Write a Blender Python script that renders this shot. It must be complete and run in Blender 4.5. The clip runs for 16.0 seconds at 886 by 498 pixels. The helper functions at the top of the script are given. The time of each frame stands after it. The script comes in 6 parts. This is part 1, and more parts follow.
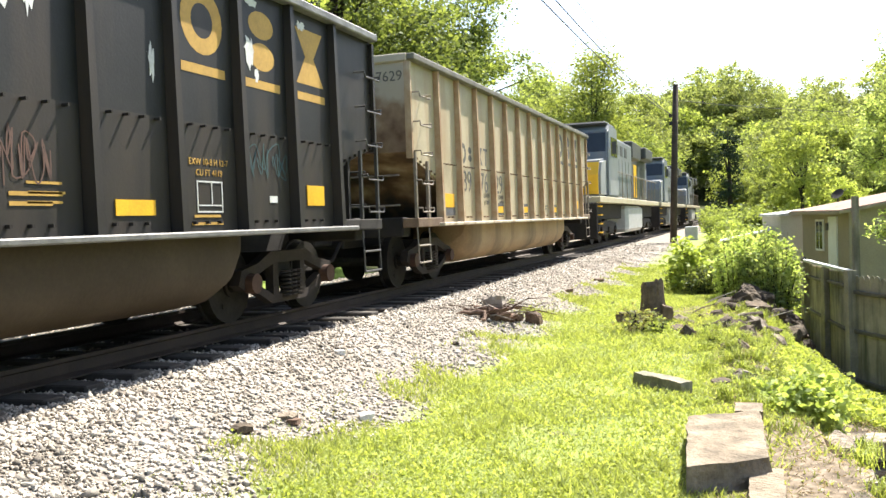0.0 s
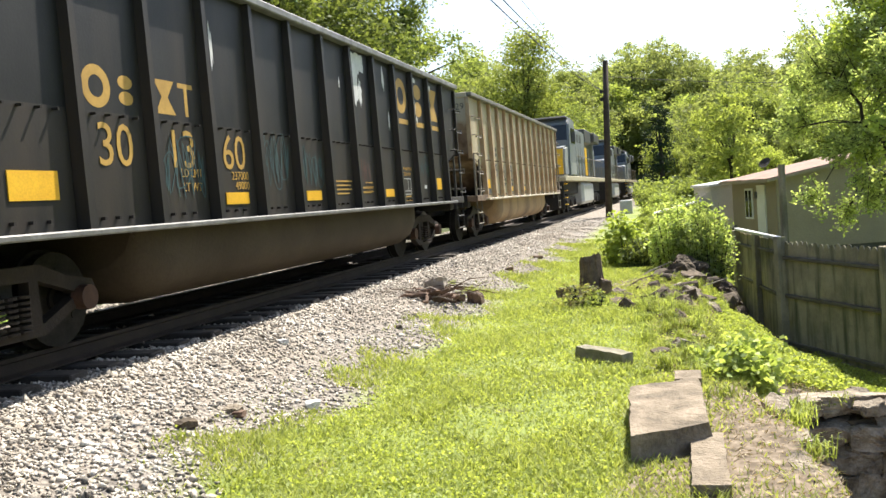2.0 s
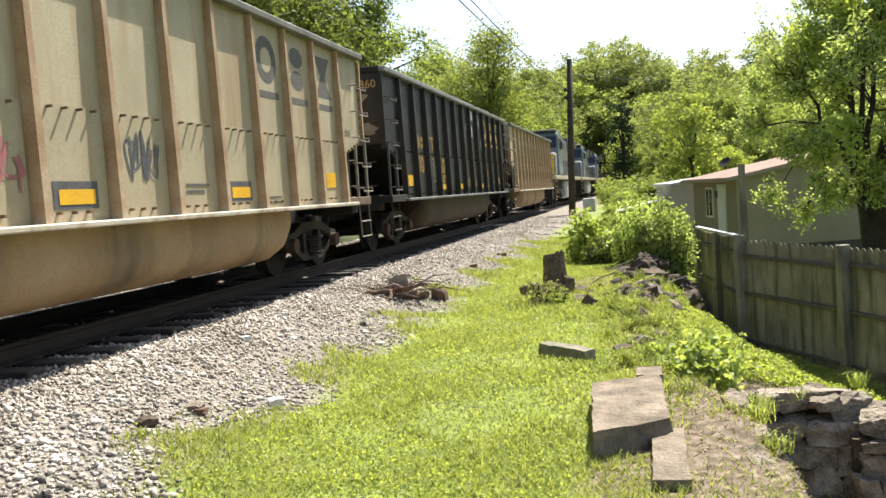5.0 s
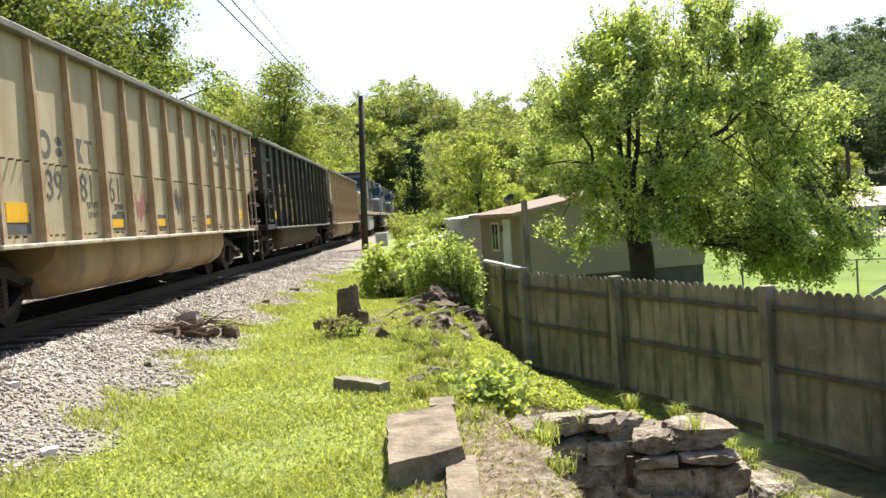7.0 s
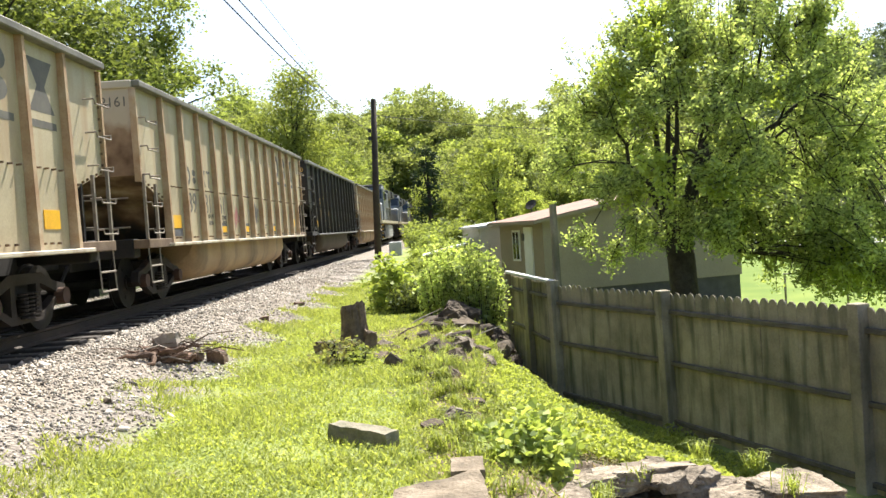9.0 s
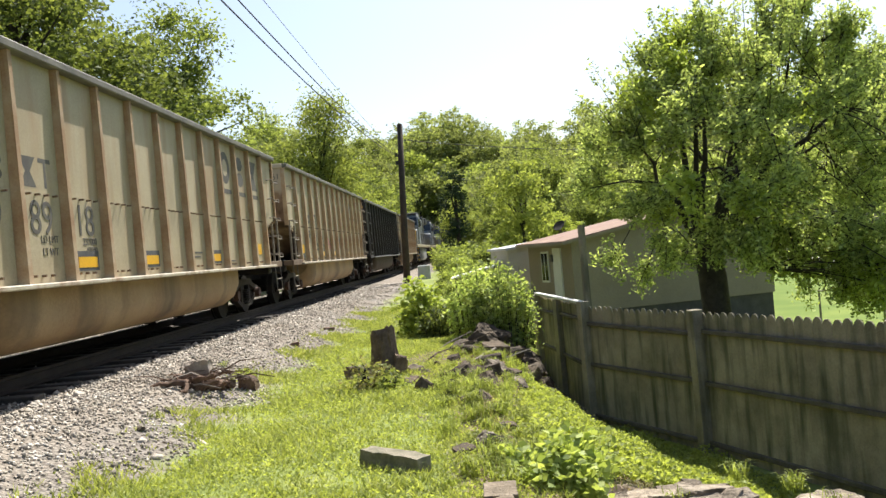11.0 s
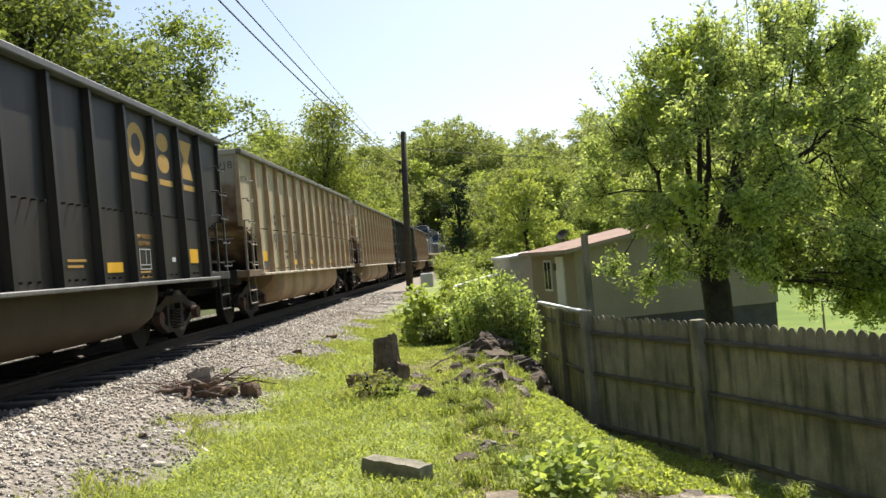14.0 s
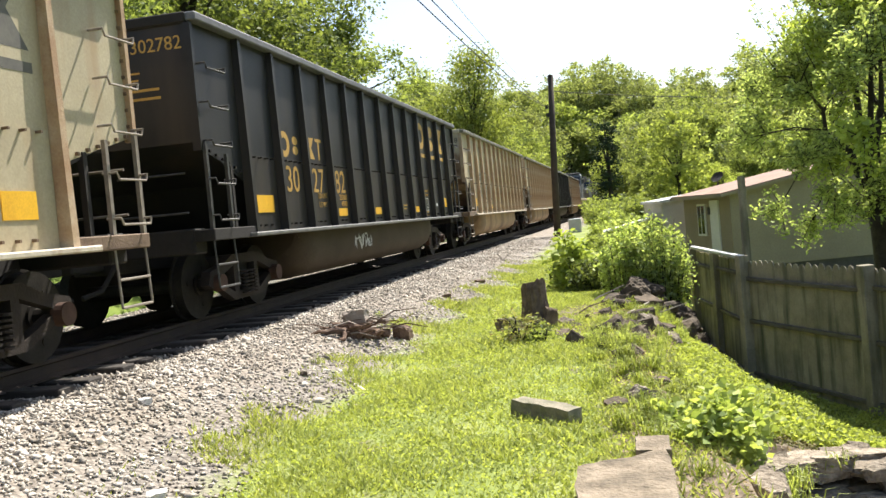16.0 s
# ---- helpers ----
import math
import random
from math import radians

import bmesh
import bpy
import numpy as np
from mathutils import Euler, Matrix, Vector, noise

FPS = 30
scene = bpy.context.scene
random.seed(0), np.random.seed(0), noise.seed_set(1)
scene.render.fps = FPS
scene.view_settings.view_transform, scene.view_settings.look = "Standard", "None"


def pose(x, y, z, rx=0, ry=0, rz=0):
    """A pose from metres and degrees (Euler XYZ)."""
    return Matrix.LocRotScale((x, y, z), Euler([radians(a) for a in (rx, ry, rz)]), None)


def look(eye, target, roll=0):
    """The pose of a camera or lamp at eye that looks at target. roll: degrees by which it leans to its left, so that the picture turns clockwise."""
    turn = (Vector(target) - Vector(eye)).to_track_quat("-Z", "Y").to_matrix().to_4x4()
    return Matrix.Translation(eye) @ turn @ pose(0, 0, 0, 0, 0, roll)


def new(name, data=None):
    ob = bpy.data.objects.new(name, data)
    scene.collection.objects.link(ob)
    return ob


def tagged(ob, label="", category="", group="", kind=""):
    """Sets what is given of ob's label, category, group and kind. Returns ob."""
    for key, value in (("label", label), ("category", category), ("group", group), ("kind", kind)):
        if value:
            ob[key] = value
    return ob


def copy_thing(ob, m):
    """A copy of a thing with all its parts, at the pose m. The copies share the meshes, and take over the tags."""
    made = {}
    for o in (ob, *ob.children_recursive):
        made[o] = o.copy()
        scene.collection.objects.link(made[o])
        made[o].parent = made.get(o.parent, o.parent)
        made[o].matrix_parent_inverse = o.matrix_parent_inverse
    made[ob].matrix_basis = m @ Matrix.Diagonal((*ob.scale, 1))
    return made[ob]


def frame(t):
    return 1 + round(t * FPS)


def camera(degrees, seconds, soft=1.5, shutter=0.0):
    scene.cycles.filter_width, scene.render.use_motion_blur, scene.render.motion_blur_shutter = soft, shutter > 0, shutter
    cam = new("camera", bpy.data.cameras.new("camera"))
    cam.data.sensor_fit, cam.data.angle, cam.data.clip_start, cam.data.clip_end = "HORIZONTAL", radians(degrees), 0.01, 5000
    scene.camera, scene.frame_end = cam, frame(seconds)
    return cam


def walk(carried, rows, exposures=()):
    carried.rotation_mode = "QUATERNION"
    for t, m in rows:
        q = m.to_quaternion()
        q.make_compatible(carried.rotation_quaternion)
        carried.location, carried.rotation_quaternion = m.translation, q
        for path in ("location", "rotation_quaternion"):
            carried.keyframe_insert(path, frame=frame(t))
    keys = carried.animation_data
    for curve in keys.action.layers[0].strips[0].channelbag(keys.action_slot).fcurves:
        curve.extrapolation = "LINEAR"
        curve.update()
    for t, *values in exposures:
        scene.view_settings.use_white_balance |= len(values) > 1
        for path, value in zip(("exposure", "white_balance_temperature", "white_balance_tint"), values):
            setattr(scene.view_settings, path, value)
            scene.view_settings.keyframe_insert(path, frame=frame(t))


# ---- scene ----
cam = camera(53.36, 16.0)
PATH = [
    (0.0, pose(0.025, -0.534, 1.615, 88.207, 1.972, 19.050)),
    (0.5, pose(0.023, -0.535, 1.614, 87.744, 2.857, 16.014)),
    (1.0, pose(0.022, -0.537, 1.615, 87.866, 3.538, 15.449)),
    (1.5, pose(0.022, -0.536, 1.615, 87.492, 4.142, 15.178)),
    (2.0, pose(0.023, -0.534, 1.617, 86.857, 4.288, 15.007)),
    (2.5, pose(0.023, -0.535, 1.617, 86.963, 4.723, 15.313)),
    (3.0, pose(0.023, -0.536, 1.615, 87.475, 4.348, 16.230)),
    (5.5, pose(0.018, -0.538, 1.617, 86.242, 3.401, 9.394)),
    (6.0, pose(0.015, -0.548, 1.613, 87.922, 2.712, 3.075)),
    (6.5, pose(0.012, -0.550, 1.612, 88.384, 2.552, 0.488)),
    (7.0, pose(0.012, -0.550, 1.613, 87.840, 3.693, -0.748)),
    (7.5, pose(0.013, -0.549, 1.612, 87.214, 3.631, -0.335)),
    (8.0, pose(-0.001, 0.341, 1.593, 86.438, 4.301, -0.331)),
    (8.5, pose(-0.026, 1.210, 1.570, 87.418, 3.558, -0.339)),
    (9.0, pose(-0.025, 1.212, 1.571, 88.502, 3.907, 0.236)),
    (9.5, pose(-0.025, 1.214, 1.573, 89.207, 4.408, 0.994)),
    (12.0, pose(-0.026, 1.217, 1.577, 90.409, 5.001, 2.167)),
    (12.5, pose(-0.025, 1.218, 1.578, 90.590, 4.331, 1.275)),
    (13.0, pose(-0.026, 1.219, 1.579, 90.816, 4.238, 0.773)),
    (13.5, pose(-0.025, 1.218, 1.577, 90.891, 4.130, 0.367)),
    (14.0, pose(-0.028, 1.218, 1.579, 90.658, 4.641, 2.260)),
    (14.5, pose(-0.027, 1.214, 1.577, 90.183, 4.893, 5.181)),
    (15.0, pose(-0.029, 1.209, 1.573, 88.985, 6.028, 8.143)),
    (15.5, pose(-0.029, 1.204, 1.570, 88.069, 6.106, 9.011)),
    (16.0, pose(-0.031, 1.199, 1.569, 87.964, 5.141, 11.839)),
]
EXPOSURES = [(0.0, 1.74), (0.5, 1.54), (3.0, 1.32), (5.5, 1.17), (6.2, 1.26), (7.5, 1.19), (8.0, 1.17), (8.5, 1.33), (9.0, 1.42), (9.5, 1.25), (12.0, 0.93), (14.5, 0.85), (15.0, 1.02), (15.5, 1.26), (16.0, 1.25)]
walk(cam, PATH, EXPOSURES)

# ---- light ----
SUN = Vector((0.22, 0.67, 1.0)).normalized()
world = bpy.data.worlds.new("world")
scene.world = world
world.use_nodes = True
wn = world.node_tree
sky = wn.nodes.new("ShaderNodeTexSky")
sky.sky_type = "NISHITA"
sky.sun_disc = False
sky.sun_elevation = math.asin(SUN.z)
sky.sun_rotation = math.atan2(SUN.x, SUN.y)
sky.dust_density = 2.0
wn.links.new(sky.outputs[0], wn.nodes["Background"].inputs[0])
wn.nodes["Background"].inputs[1].default_value = 0.095
sun = new("sun", bpy.data.lights.new("sun", "SUN"))
sun.data.energy = 5.0
sun.data.angle = radians(0.5)
sun.data.color = (1.0, 0.95, 0.86)
sun.matrix_world = look(SUN * 50, (0, 0, 0))


# ---- materials ----
def mat(name, cols, scale=4.0, rough=0.8, metal=0.0, bump=0.0, fine=60.0, streak=None, island=0.0, objrand=0.0, spec=0.4, world=False):
    """A surface with colour varied at two scales, and relief. streak: (colour, scale) of stains that run down."""
    m = bpy.data.materials.new(name)
    m.use_nodes = True
    nt = m.node_tree
    p = nt.nodes["Principled BSDF"]
    N, K = nt.nodes.new, nt.links.new
    co = N("ShaderNodeNewGeometry").outputs["Position"] if world else N("ShaderNodeTexCoord").outputs["Object"]
    big = N("ShaderNodeTexNoise")
    big.inputs["Scale"].default_value = scale
    big.inputs["Detail"].default_value = 6
    big.inputs["Roughness"].default_value = 0.65
    K(co, big.inputs["Vector"])
    ramp = N("ShaderNodeValToRGB")
    el = ramp.color_ramp.elements
    for i, c in enumerate(cols):
        e = el[i] if i < 2 else el.new(0.5)
        e.color = (*c, 1)
    for i, e in enumerate(sorted(range(len(cols)), key=lambda i: i)):
        el[i].position = 0.3 + 0.4 * i / max(1, len(cols) - 1)
        el[i].color = (*cols[i], 1)
    K(big.outputs["Fac"], ramp.inputs[0])
    col = ramp.outputs[0]
    small = N("ShaderNodeTexNoise")
    small.inputs["Scale"].default_value = fine
    small.inputs["Detail"].default_value = 4
    K(co, small.inputs["Vector"])
    rm = N("ShaderNodeMapRange")
    rm.inputs["To Min"].default_value, rm.inputs["To Max"].default_value = 0.75, 1.2
    K(small.outputs["Fac"], rm.inputs["Value"])

    def times(a, b):
        n = N("ShaderNodeMix")
        n.data_type, n.blend_type = "RGBA", "MULTIPLY"
        n.inputs["Factor"].default_value = 1
        K(a, n.inputs[6]), K(b, n.inputs[7])
        return n.outputs[2]

    col = times(col, rm.outputs[0])
    if streak:
        mp = N("ShaderNodeMapping")
        mp.inputs["Scale"].default_value = (streak[1], streak[1], streak[1] * 0.12)
        K(co, mp.inputs["Vector"])
        sn = N("ShaderNodeTexNoise")
        sn.inputs["Scale"].default_value = 1.0
        sn.inputs["Detail"].default_value = 5
        K(mp.outputs[0], sn.inputs["Vector"])
        sr = N("ShaderNodeMapRange")
        sr.inputs["From Min"].default_value, sr.inputs["From Max"].default_value = 0.48, 0.72
        K(sn.outputs["Fac"], sr.inputs["Value"])
        n = N("ShaderNodeMix")
        n.data_type = "RGBA"
        K(sr.outputs[0], n.inputs["Factor"]), K(col, n.inputs[6])
        n.inputs[7].default_value = (*streak[0], 1)
        col = n.outputs[2]
    for amount, source in ((island, "ShaderNodeNewGeometry"), (objrand, "ShaderNodeObjectInfo")):
        if amount:
            g = N(source)
            r2 = N("ShaderNodeMapRange")
            r2.inputs["To Min"].default_value, r2.inputs["To Max"].default_value = 1 - amount, 1 + amount
            K(g.outputs["Random Per Island" if source.endswith("Geometry") else "Random"], r2.inputs["Value"])
            col = times(col, r2.outputs[0])
    K(col, p.inputs["Base Color"])
    p.inputs["Roughness"].default_value = rough
    p.inputs["Metallic"].default_value = metal
    p.inputs["Specular IOR Level"].default_value = spec
    if bump:
        b = N("ShaderNodeBump")
        b.inputs["Strength"].default_value = bump
        b.inputs["Distance"].default_value = 0.02
        K(small.outputs["Fac"], b.inputs["Height"]), K(b.outputs[0], p.inputs["Normal"])
    return m


def leafmat(name, a, b, through_part=0.45):
    """Leaves: diffuse and translucent, each leaf its own shade."""
    m = bpy.data.materials.new(name)
    m.use_nodes = True
    nt = m.node_tree
    N, K = nt.nodes.new, nt.links.new
    nt.nodes.remove(nt.nodes["Principled BSDF"])
    g = N("ShaderNodeNewGeometry")
    ramp = N("ShaderNodeValToRGB")
    ramp.color_ramp.elements[0].color, ramp.color_ramp.elements[1].color = (*a, 1), (*b, 1)
    K(g.outputs["Random Per Island"], ramp.inputs[0])
    oi = N("ShaderNodeObjectInfo")
    hs = N("ShaderNodeHueSaturation")
    mr = N("ShaderNodeMapRange")
    mr.inputs["To Min"].default_value, mr.inputs["To Max"].default_value = 0.7, 1.25
    hs.inputs["Saturation"].default_value = 0.97
    K(oi.outputs["Random"], mr.inputs["Value"])
    K(mr.outputs[0], hs.inputs["Value"]), K(ramp.outputs[0], hs.inputs["Color"])
    d, t, s, g2 = N("ShaderNodeBsdfDiffuse"), N("ShaderNodeBsdfTranslucent"), N("ShaderNodeMixShader"), N("ShaderNodeBsdfGlossy")
    s2 = N("ShaderNodeMixShader")
    g2.inputs["Roughness"].default_value = 0.6
    g2.inputs["Color"].default_value = (0.9, 0.95, 0.9, 1)
    tint = N("ShaderNodeMix")
    tint.data_type, tint.blend_type = "RGBA", "MULTIPLY"
    tint.inputs["Factor"].default_value = 1
    K(hs.outputs[0], tint.inputs[6])
    tint.inputs[7].default_value = (1.36, 1.34, 0.8, 1)
    K(hs.outputs[0], d.inputs[0]), K(tint.outputs[2], t.inputs[0])
    s.inputs[0].default_value = through_part
    s2.inputs[0].default_value = 0.025
    K(d.outputs[0], s.inputs[1]), K(t.outputs[0], s.inputs[2])
    K(s.outputs[0], s2.inputs[1]), K(g2.outputs[0], s2.inputs[2])
    K(s2.outputs[0], nt.nodes["Material Output"].inputs[0])
    return m

# ---- surfaces ----

DARK = mat("black_car_paint", [(0.008, 0.0075, 0.0072), (0.02, 0.019, 0.018)], 1.3, 0.5, 0.0, 0.06, 40, streak=((0.034, 0.026, 0.02), 2.2), spec=0.3)
BEIGE = mat("weathered_cream_paint", [(0.34, 0.283, 0.18), (0.46, 0.39, 0.262)], 0.9, 0.6, 0.0, 0.08, 40, streak=((0.31, 0.21, 0.115), 2.6))
RUSTRIB = mat("rusty_cream_paint", [(0.48, 0.4, 0.285), (0.38, 0.265, 0.16), (0.25, 0.13, 0.062)], 1.6, 0.75, 0.0, 0.25, 50, streak=((0.2, 0.085, 0.03), 5.0))


def end_material():
    """Cream paint that turns to rust and soot lower down, with a ragged border."""
    m = bpy.data.materials.new("sooty_rusty_cream")
    m.use_nodes = True
    nt = m.node_tree
    N, K = nt.nodes.new, nt.links.new
    p = nt.nodes["Principled BSDF"]
    co = N("ShaderNodeTexCoord").outputs["Object"]
    sep, n, add, mul, ramp = N("ShaderNodeSeparateXYZ"), N("ShaderNodeTexNoise"), N("ShaderNodeMath"), N("ShaderNodeMath"), N("ShaderNodeValToRGB")
    n.inputs["Scale"].default_value, n.inputs["Detail"].default_value = 1.4, 7
    K(co, n.inputs["Vector"]), K(co, sep.inputs[0])
    mul.operation = "MULTIPLY"
    mul.inputs[1].default_value = 0.24
    K(sep.outputs["Z"], mul.inputs[0])
    add.operation = "ADD"
    K(mul.outputs[0], add.inputs[0]), K(n.outputs["Fac"], add.inputs[1])
    e = ramp.color_ramp.elements
    e.new(0.5), e.new(0.6)
    for q, (at, c) in zip(e, ((0.84, (0.022, 0.017, 0.014)), (0.95, (0.1, 0.055, 0.03)), (1.06, (0.24, 0.16, 0.1)), (1.17, (0.41, 0.35, 0.265)))):
        q.position, q.color = at - 0.25, (*c, 1)
    sub = N("ShaderNodeMath")
    sub.operation = "SUBTRACT"
    sub.inputs[1].default_value = 0.25
    K(add.outputs[0], sub.inputs[0]), K(sub.outputs[0], ramp.inputs[0]), K(ramp.outputs[0], p.inputs["Base Color"])
    p.inputs["Roughness"].default_value = 0.8
    return m


RUSTEND = end_material()
SOOTRUST = mat("sooty_rust", [(0.09, 0.055, 0.035), (0.22, 0.15, 0.095)], 3.0, 0.8, 0.0, 0.3, 40)
CHORDGREY = mat("worn_grey_chord", [(0.1, 0.1, 0.1), (0.24, 0.24, 0.23)], 4.0, 0.55, 0.2, 0.2, 50)
CHORDRUST = mat("rusty_worn_chord", [(0.085, 0.082, 0.066), (0.18, 0.168, 0.135)], 3.0, 0.65, 0.0, 0.2, 50)
WORNTOP = mat("worn_pale_steel", [(0.36, 0.37, 0.37), (0.52, 0.52, 0.5)], 3.0, 0.5, 0.2, 0.2, 50)
CREAMSILL = mat("worn_cream_sill", [(0.42, 0.36, 0.27), (0.56, 0.5, 0.4)], 2.0, 0.6, 0.0, 0.2, 40, streak=((0.24, 0.14, 0.08), 3.0))
GREYSILL = mat("worn_grey_sill", [(0.09, 0.088, 0.085), (0.2, 0.195, 0.185)], 3.0, 0.55, 0.2, 0.2, 50)
CREAMTUB = mat("dusty_cream_tub", [(0.25, 0.15, 0.078), (0.38, 0.27, 0.155)], 0.8, 0.7, 0.0, 0.15, 30, streak=((0.1, 0.07, 0.045), 1.2))
DARKTUB = mat("dusty_black_tub", [(0.036, 0.025, 0.016), (0.066, 0.049, 0.033)], 0.8, 0.7, 0.0, 0.15, 30, spec=0.2)
TRUCK = mat("grimy_cast_steel", [(0.014, 0.01, 0.008), (0.036, 0.025, 0.018)], 3.0, 0.8, 0.1, 0.3, 40)
UNDER = mat("sooty_underframe", [(0.012, 0.0105, 0.009), (0.027, 0.022, 0.018)], 2.0, 0.9, 0.0, 0.2, 30)
WHEELST = mat("worn_wheel_steel", [(0.014, 0.012, 0.01), (0.035, 0.03, 0.025)], 5.0, 0.7, 0.2, 0.1, 40, spec=0.2)
BAREST = mat("weathered_grab_iron", [(0.15, 0.12, 0.095), (0.3, 0.26, 0.21)], 8.0, 0.55, 0.2, 0.1, 60)
YELLOW = mat("reflective_yellow", [(0.62, 0.33, 0.02), (0.78, 0.44, 0.025)], 3.0, 0.45, 0.0, 0.0, 60)
GOLD = mat("faded_gold_lettering", [(0.36, 0.21, 0.045), (0.5, 0.3, 0.065)], 3.0, 0.6, 0.0, 0.0, 30)
INK = mat("faded_black_lettering", [(0.07, 0.065, 0.06), (0.13, 0.12, 0.1)], 3.0, 0.7, 0.0, 0.0, 30)
PALE = mat("pale_stencil", [(0.45, 0.45, 0.43), (0.6, 0.6, 0.58)], 5.0, 0.7, 0.0, 0.0, 60)
PEEL = mat("peeled_bare_patch", [(0.5, 0.5, 0.5), (0.68, 0.67, 0.65)], 4.0, 0.6, 0.0, 0.2, 30)
SPRAYPINK = mat("pink_spray_paint", [(0.3, 0.1, 0.11), (0.4, 0.16, 0.15)], 4.0, 0.6)
SPRAYDARK = mat("dark_spray_paint", [(0.06, 0.06, 0.065), (0.11, 0.11, 0.12)], 4.0, 0.6)
SPRAYTEAL = mat("teal_spray_paint", [(0.025, 0.055, 0.058), (0.05, 0.1, 0.105)], 4.0, 0.6)
LOCOSILVER = mat("silver_sill_paint", [(0.2, 0.21, 0.215), (0.3, 0.31, 0.31)], 1.2, 0.5)
LOCOGREY = mat("slate_grey_locomotive_paint", [(0.13, 0.15, 0.165), (0.19, 0.21, 0.225)], 1.2, 0.45, 0.0, 0.1, 30, streak=((0.2, 0.19, 0.18), 2.0))
DARKIRON = mat("sooty_grab_iron", [(0.03, 0.028, 0.026), (0.085, 0.08, 0.075)], 8.0, 0.5, 0.2)
LOCOCREAM = mat("cream_sill_paint", [(0.38, 0.33, 0.22), (0.5, 0.44, 0.31)], 1.5, 0.55)
LOCOBLUE = mat("dark_blue_grey_roof_paint", [(0.035, 0.036, 0.038), (0.06, 0.062, 0.065)], 1.5, 0.5, 0.0, 0.1, 30)
LOCOYEL = mat("yellow_nose_paint", [(0.75, 0.42, 0.02), (0.85, 0.5, 0.03)], 1.5, 0.4, 0.0, 0.0, 30)
LOCOPALE = mat("pale_grey_locomotive_paint", [(0.15, 0.155, 0.155), (0.24, 0.245, 0.245)], 1.2, 0.45, 0.0, 0.1, 30, streak=((0.16, 0.15, 0.14), 2.0))
GLASS = mat("dark_cab_glass", [(0.015, 0.018, 0.02), (0.02, 0.024, 0.027)], 2.0, 0.08, 0.0, 0.0, 30, spec=0.6)
RAILST = mat("rusty_rail", [(0.025, 0.018, 0.014), (0.05, 0.034, 0.025)], 4.0, 0.7, 0.3, 0.2, 60)
TIEWOOD = mat("creosoted_tie", [(0.03, 0.026, 0.022), (0.075, 0.064, 0.054)], 3.0, 0.9, 0.0, 0.4, 40, objrand=0.3)
BALLAST = mat("ballast_stone", [(0.2, 0.17, 0.135), (0.37, 0.33, 0.275), (0.55, 0.505, 0.44)], 1.6, 0.9, 0.0, 0.3, 60, island=0.6)


# ---- mesh tools ----
def part(name, bm, material, parent=None, label="", smooth=False):
    """Link a bmesh as one mesh object under a thing or a part."""
    me = bpy.data.meshes.new(name)
    bm.to_mesh(me)
    bm.free()
    return link(name, me, material, parent, label, smooth)


def link(name, me, material, parent=None, label="", smooth=False):
    if material and not me.materials:
        me.materials.append(material)
    if smooth:
        me.shade_smooth()
    ob = new(name, me)
    if parent:
        ob.parent = parent
    if label:
        ob["label"] = label
    return ob


def box(bm, x0, x1, y0, y1, z0, z1, bevel=0.0, m=None):
    v = [bm.verts.new(p) for p in ((x0, y0, z0), (x1, y0, z0), (x1, y1, z0), (x0, y1, z0), (x0, y0, z1), (x1, y0, z1), (x1, y1, z1), (x0, y1, z1))]
    f = [bm.faces.new([v[i] for i in q]) for q in ((3, 2, 1, 0), (4, 5, 6, 7), (0, 1, 5, 4), (1, 2, 6, 5), (2, 3, 7, 6), (3, 0, 4, 7))]
    if bevel:
        e = list({e for q in f for e in q.edges})
        r = bmesh.ops.bevel(bm, geom=e, offset=bevel, segments=1, affect="EDGES", profile=0.7)
        v = list({w for q in r["faces"] for w in q.verts} | {w for w in v if w.is_valid})
    if m is not None:
        for w in v:
            w.co = m @ w.co
    return bm


def tube(bm, pts, radii, n=6, cap=True):
    """A round bar along points."""
    rings = []
    pts = [Vector(p) for p in pts]
    side = None
    for i, p in enumerate(pts):
        d = (pts[min(i + 1, len(pts) - 1)] - pts[max(i - 1, 0)]).normalized()
        if side is None:
            side = d.orthogonal().normalized()
        side = (side - d * side.dot(d))
        side = side.normalized() if side.length > 1e-4 else d.orthogonal().normalized()
        up = d.cross(side)
        r = radii[i] if isinstance(radii, (list, tuple)) else radii
        rings.append([bm.verts.new(p + (side * math.cos(a) + up * math.sin(a)) * r) for a in (2 * math.pi * k / n for k in range(n))])
    for a, b in zip(rings, rings[1:]):
        for k in range(n):
            bm.faces.new((a[k], a[(k + 1) % n], b[(k + 1) % n], b[k]))
    if cap:
        bm.faces.new(list(reversed(rings[0])))
        bm.faces.new(rings[-1])
    return bm


def prism(bm, outline, axis, a, b):
    """Extrude a closed outline of 2D points along an axis (0, 1, 2) from a to b."""
    def at(p, h):
        q = [p[0], p[1]]
        q.insert(axis, h)
        return q
    lo, hi = [bm.verts.new(at(p, a)) for p in outline], [bm.verts.new(at(p, b)) for p in outline]
    n = len(outline)
    bm.faces.new(lo), bm.faces.new(hi)
    for k in range(n):
        bm.faces.new((lo[k], lo[(k + 1) % n], hi[(k + 1) % n], hi[k]))
    bmesh.ops.recalc_face_normals(bm, faces=bm.faces)
    return bm


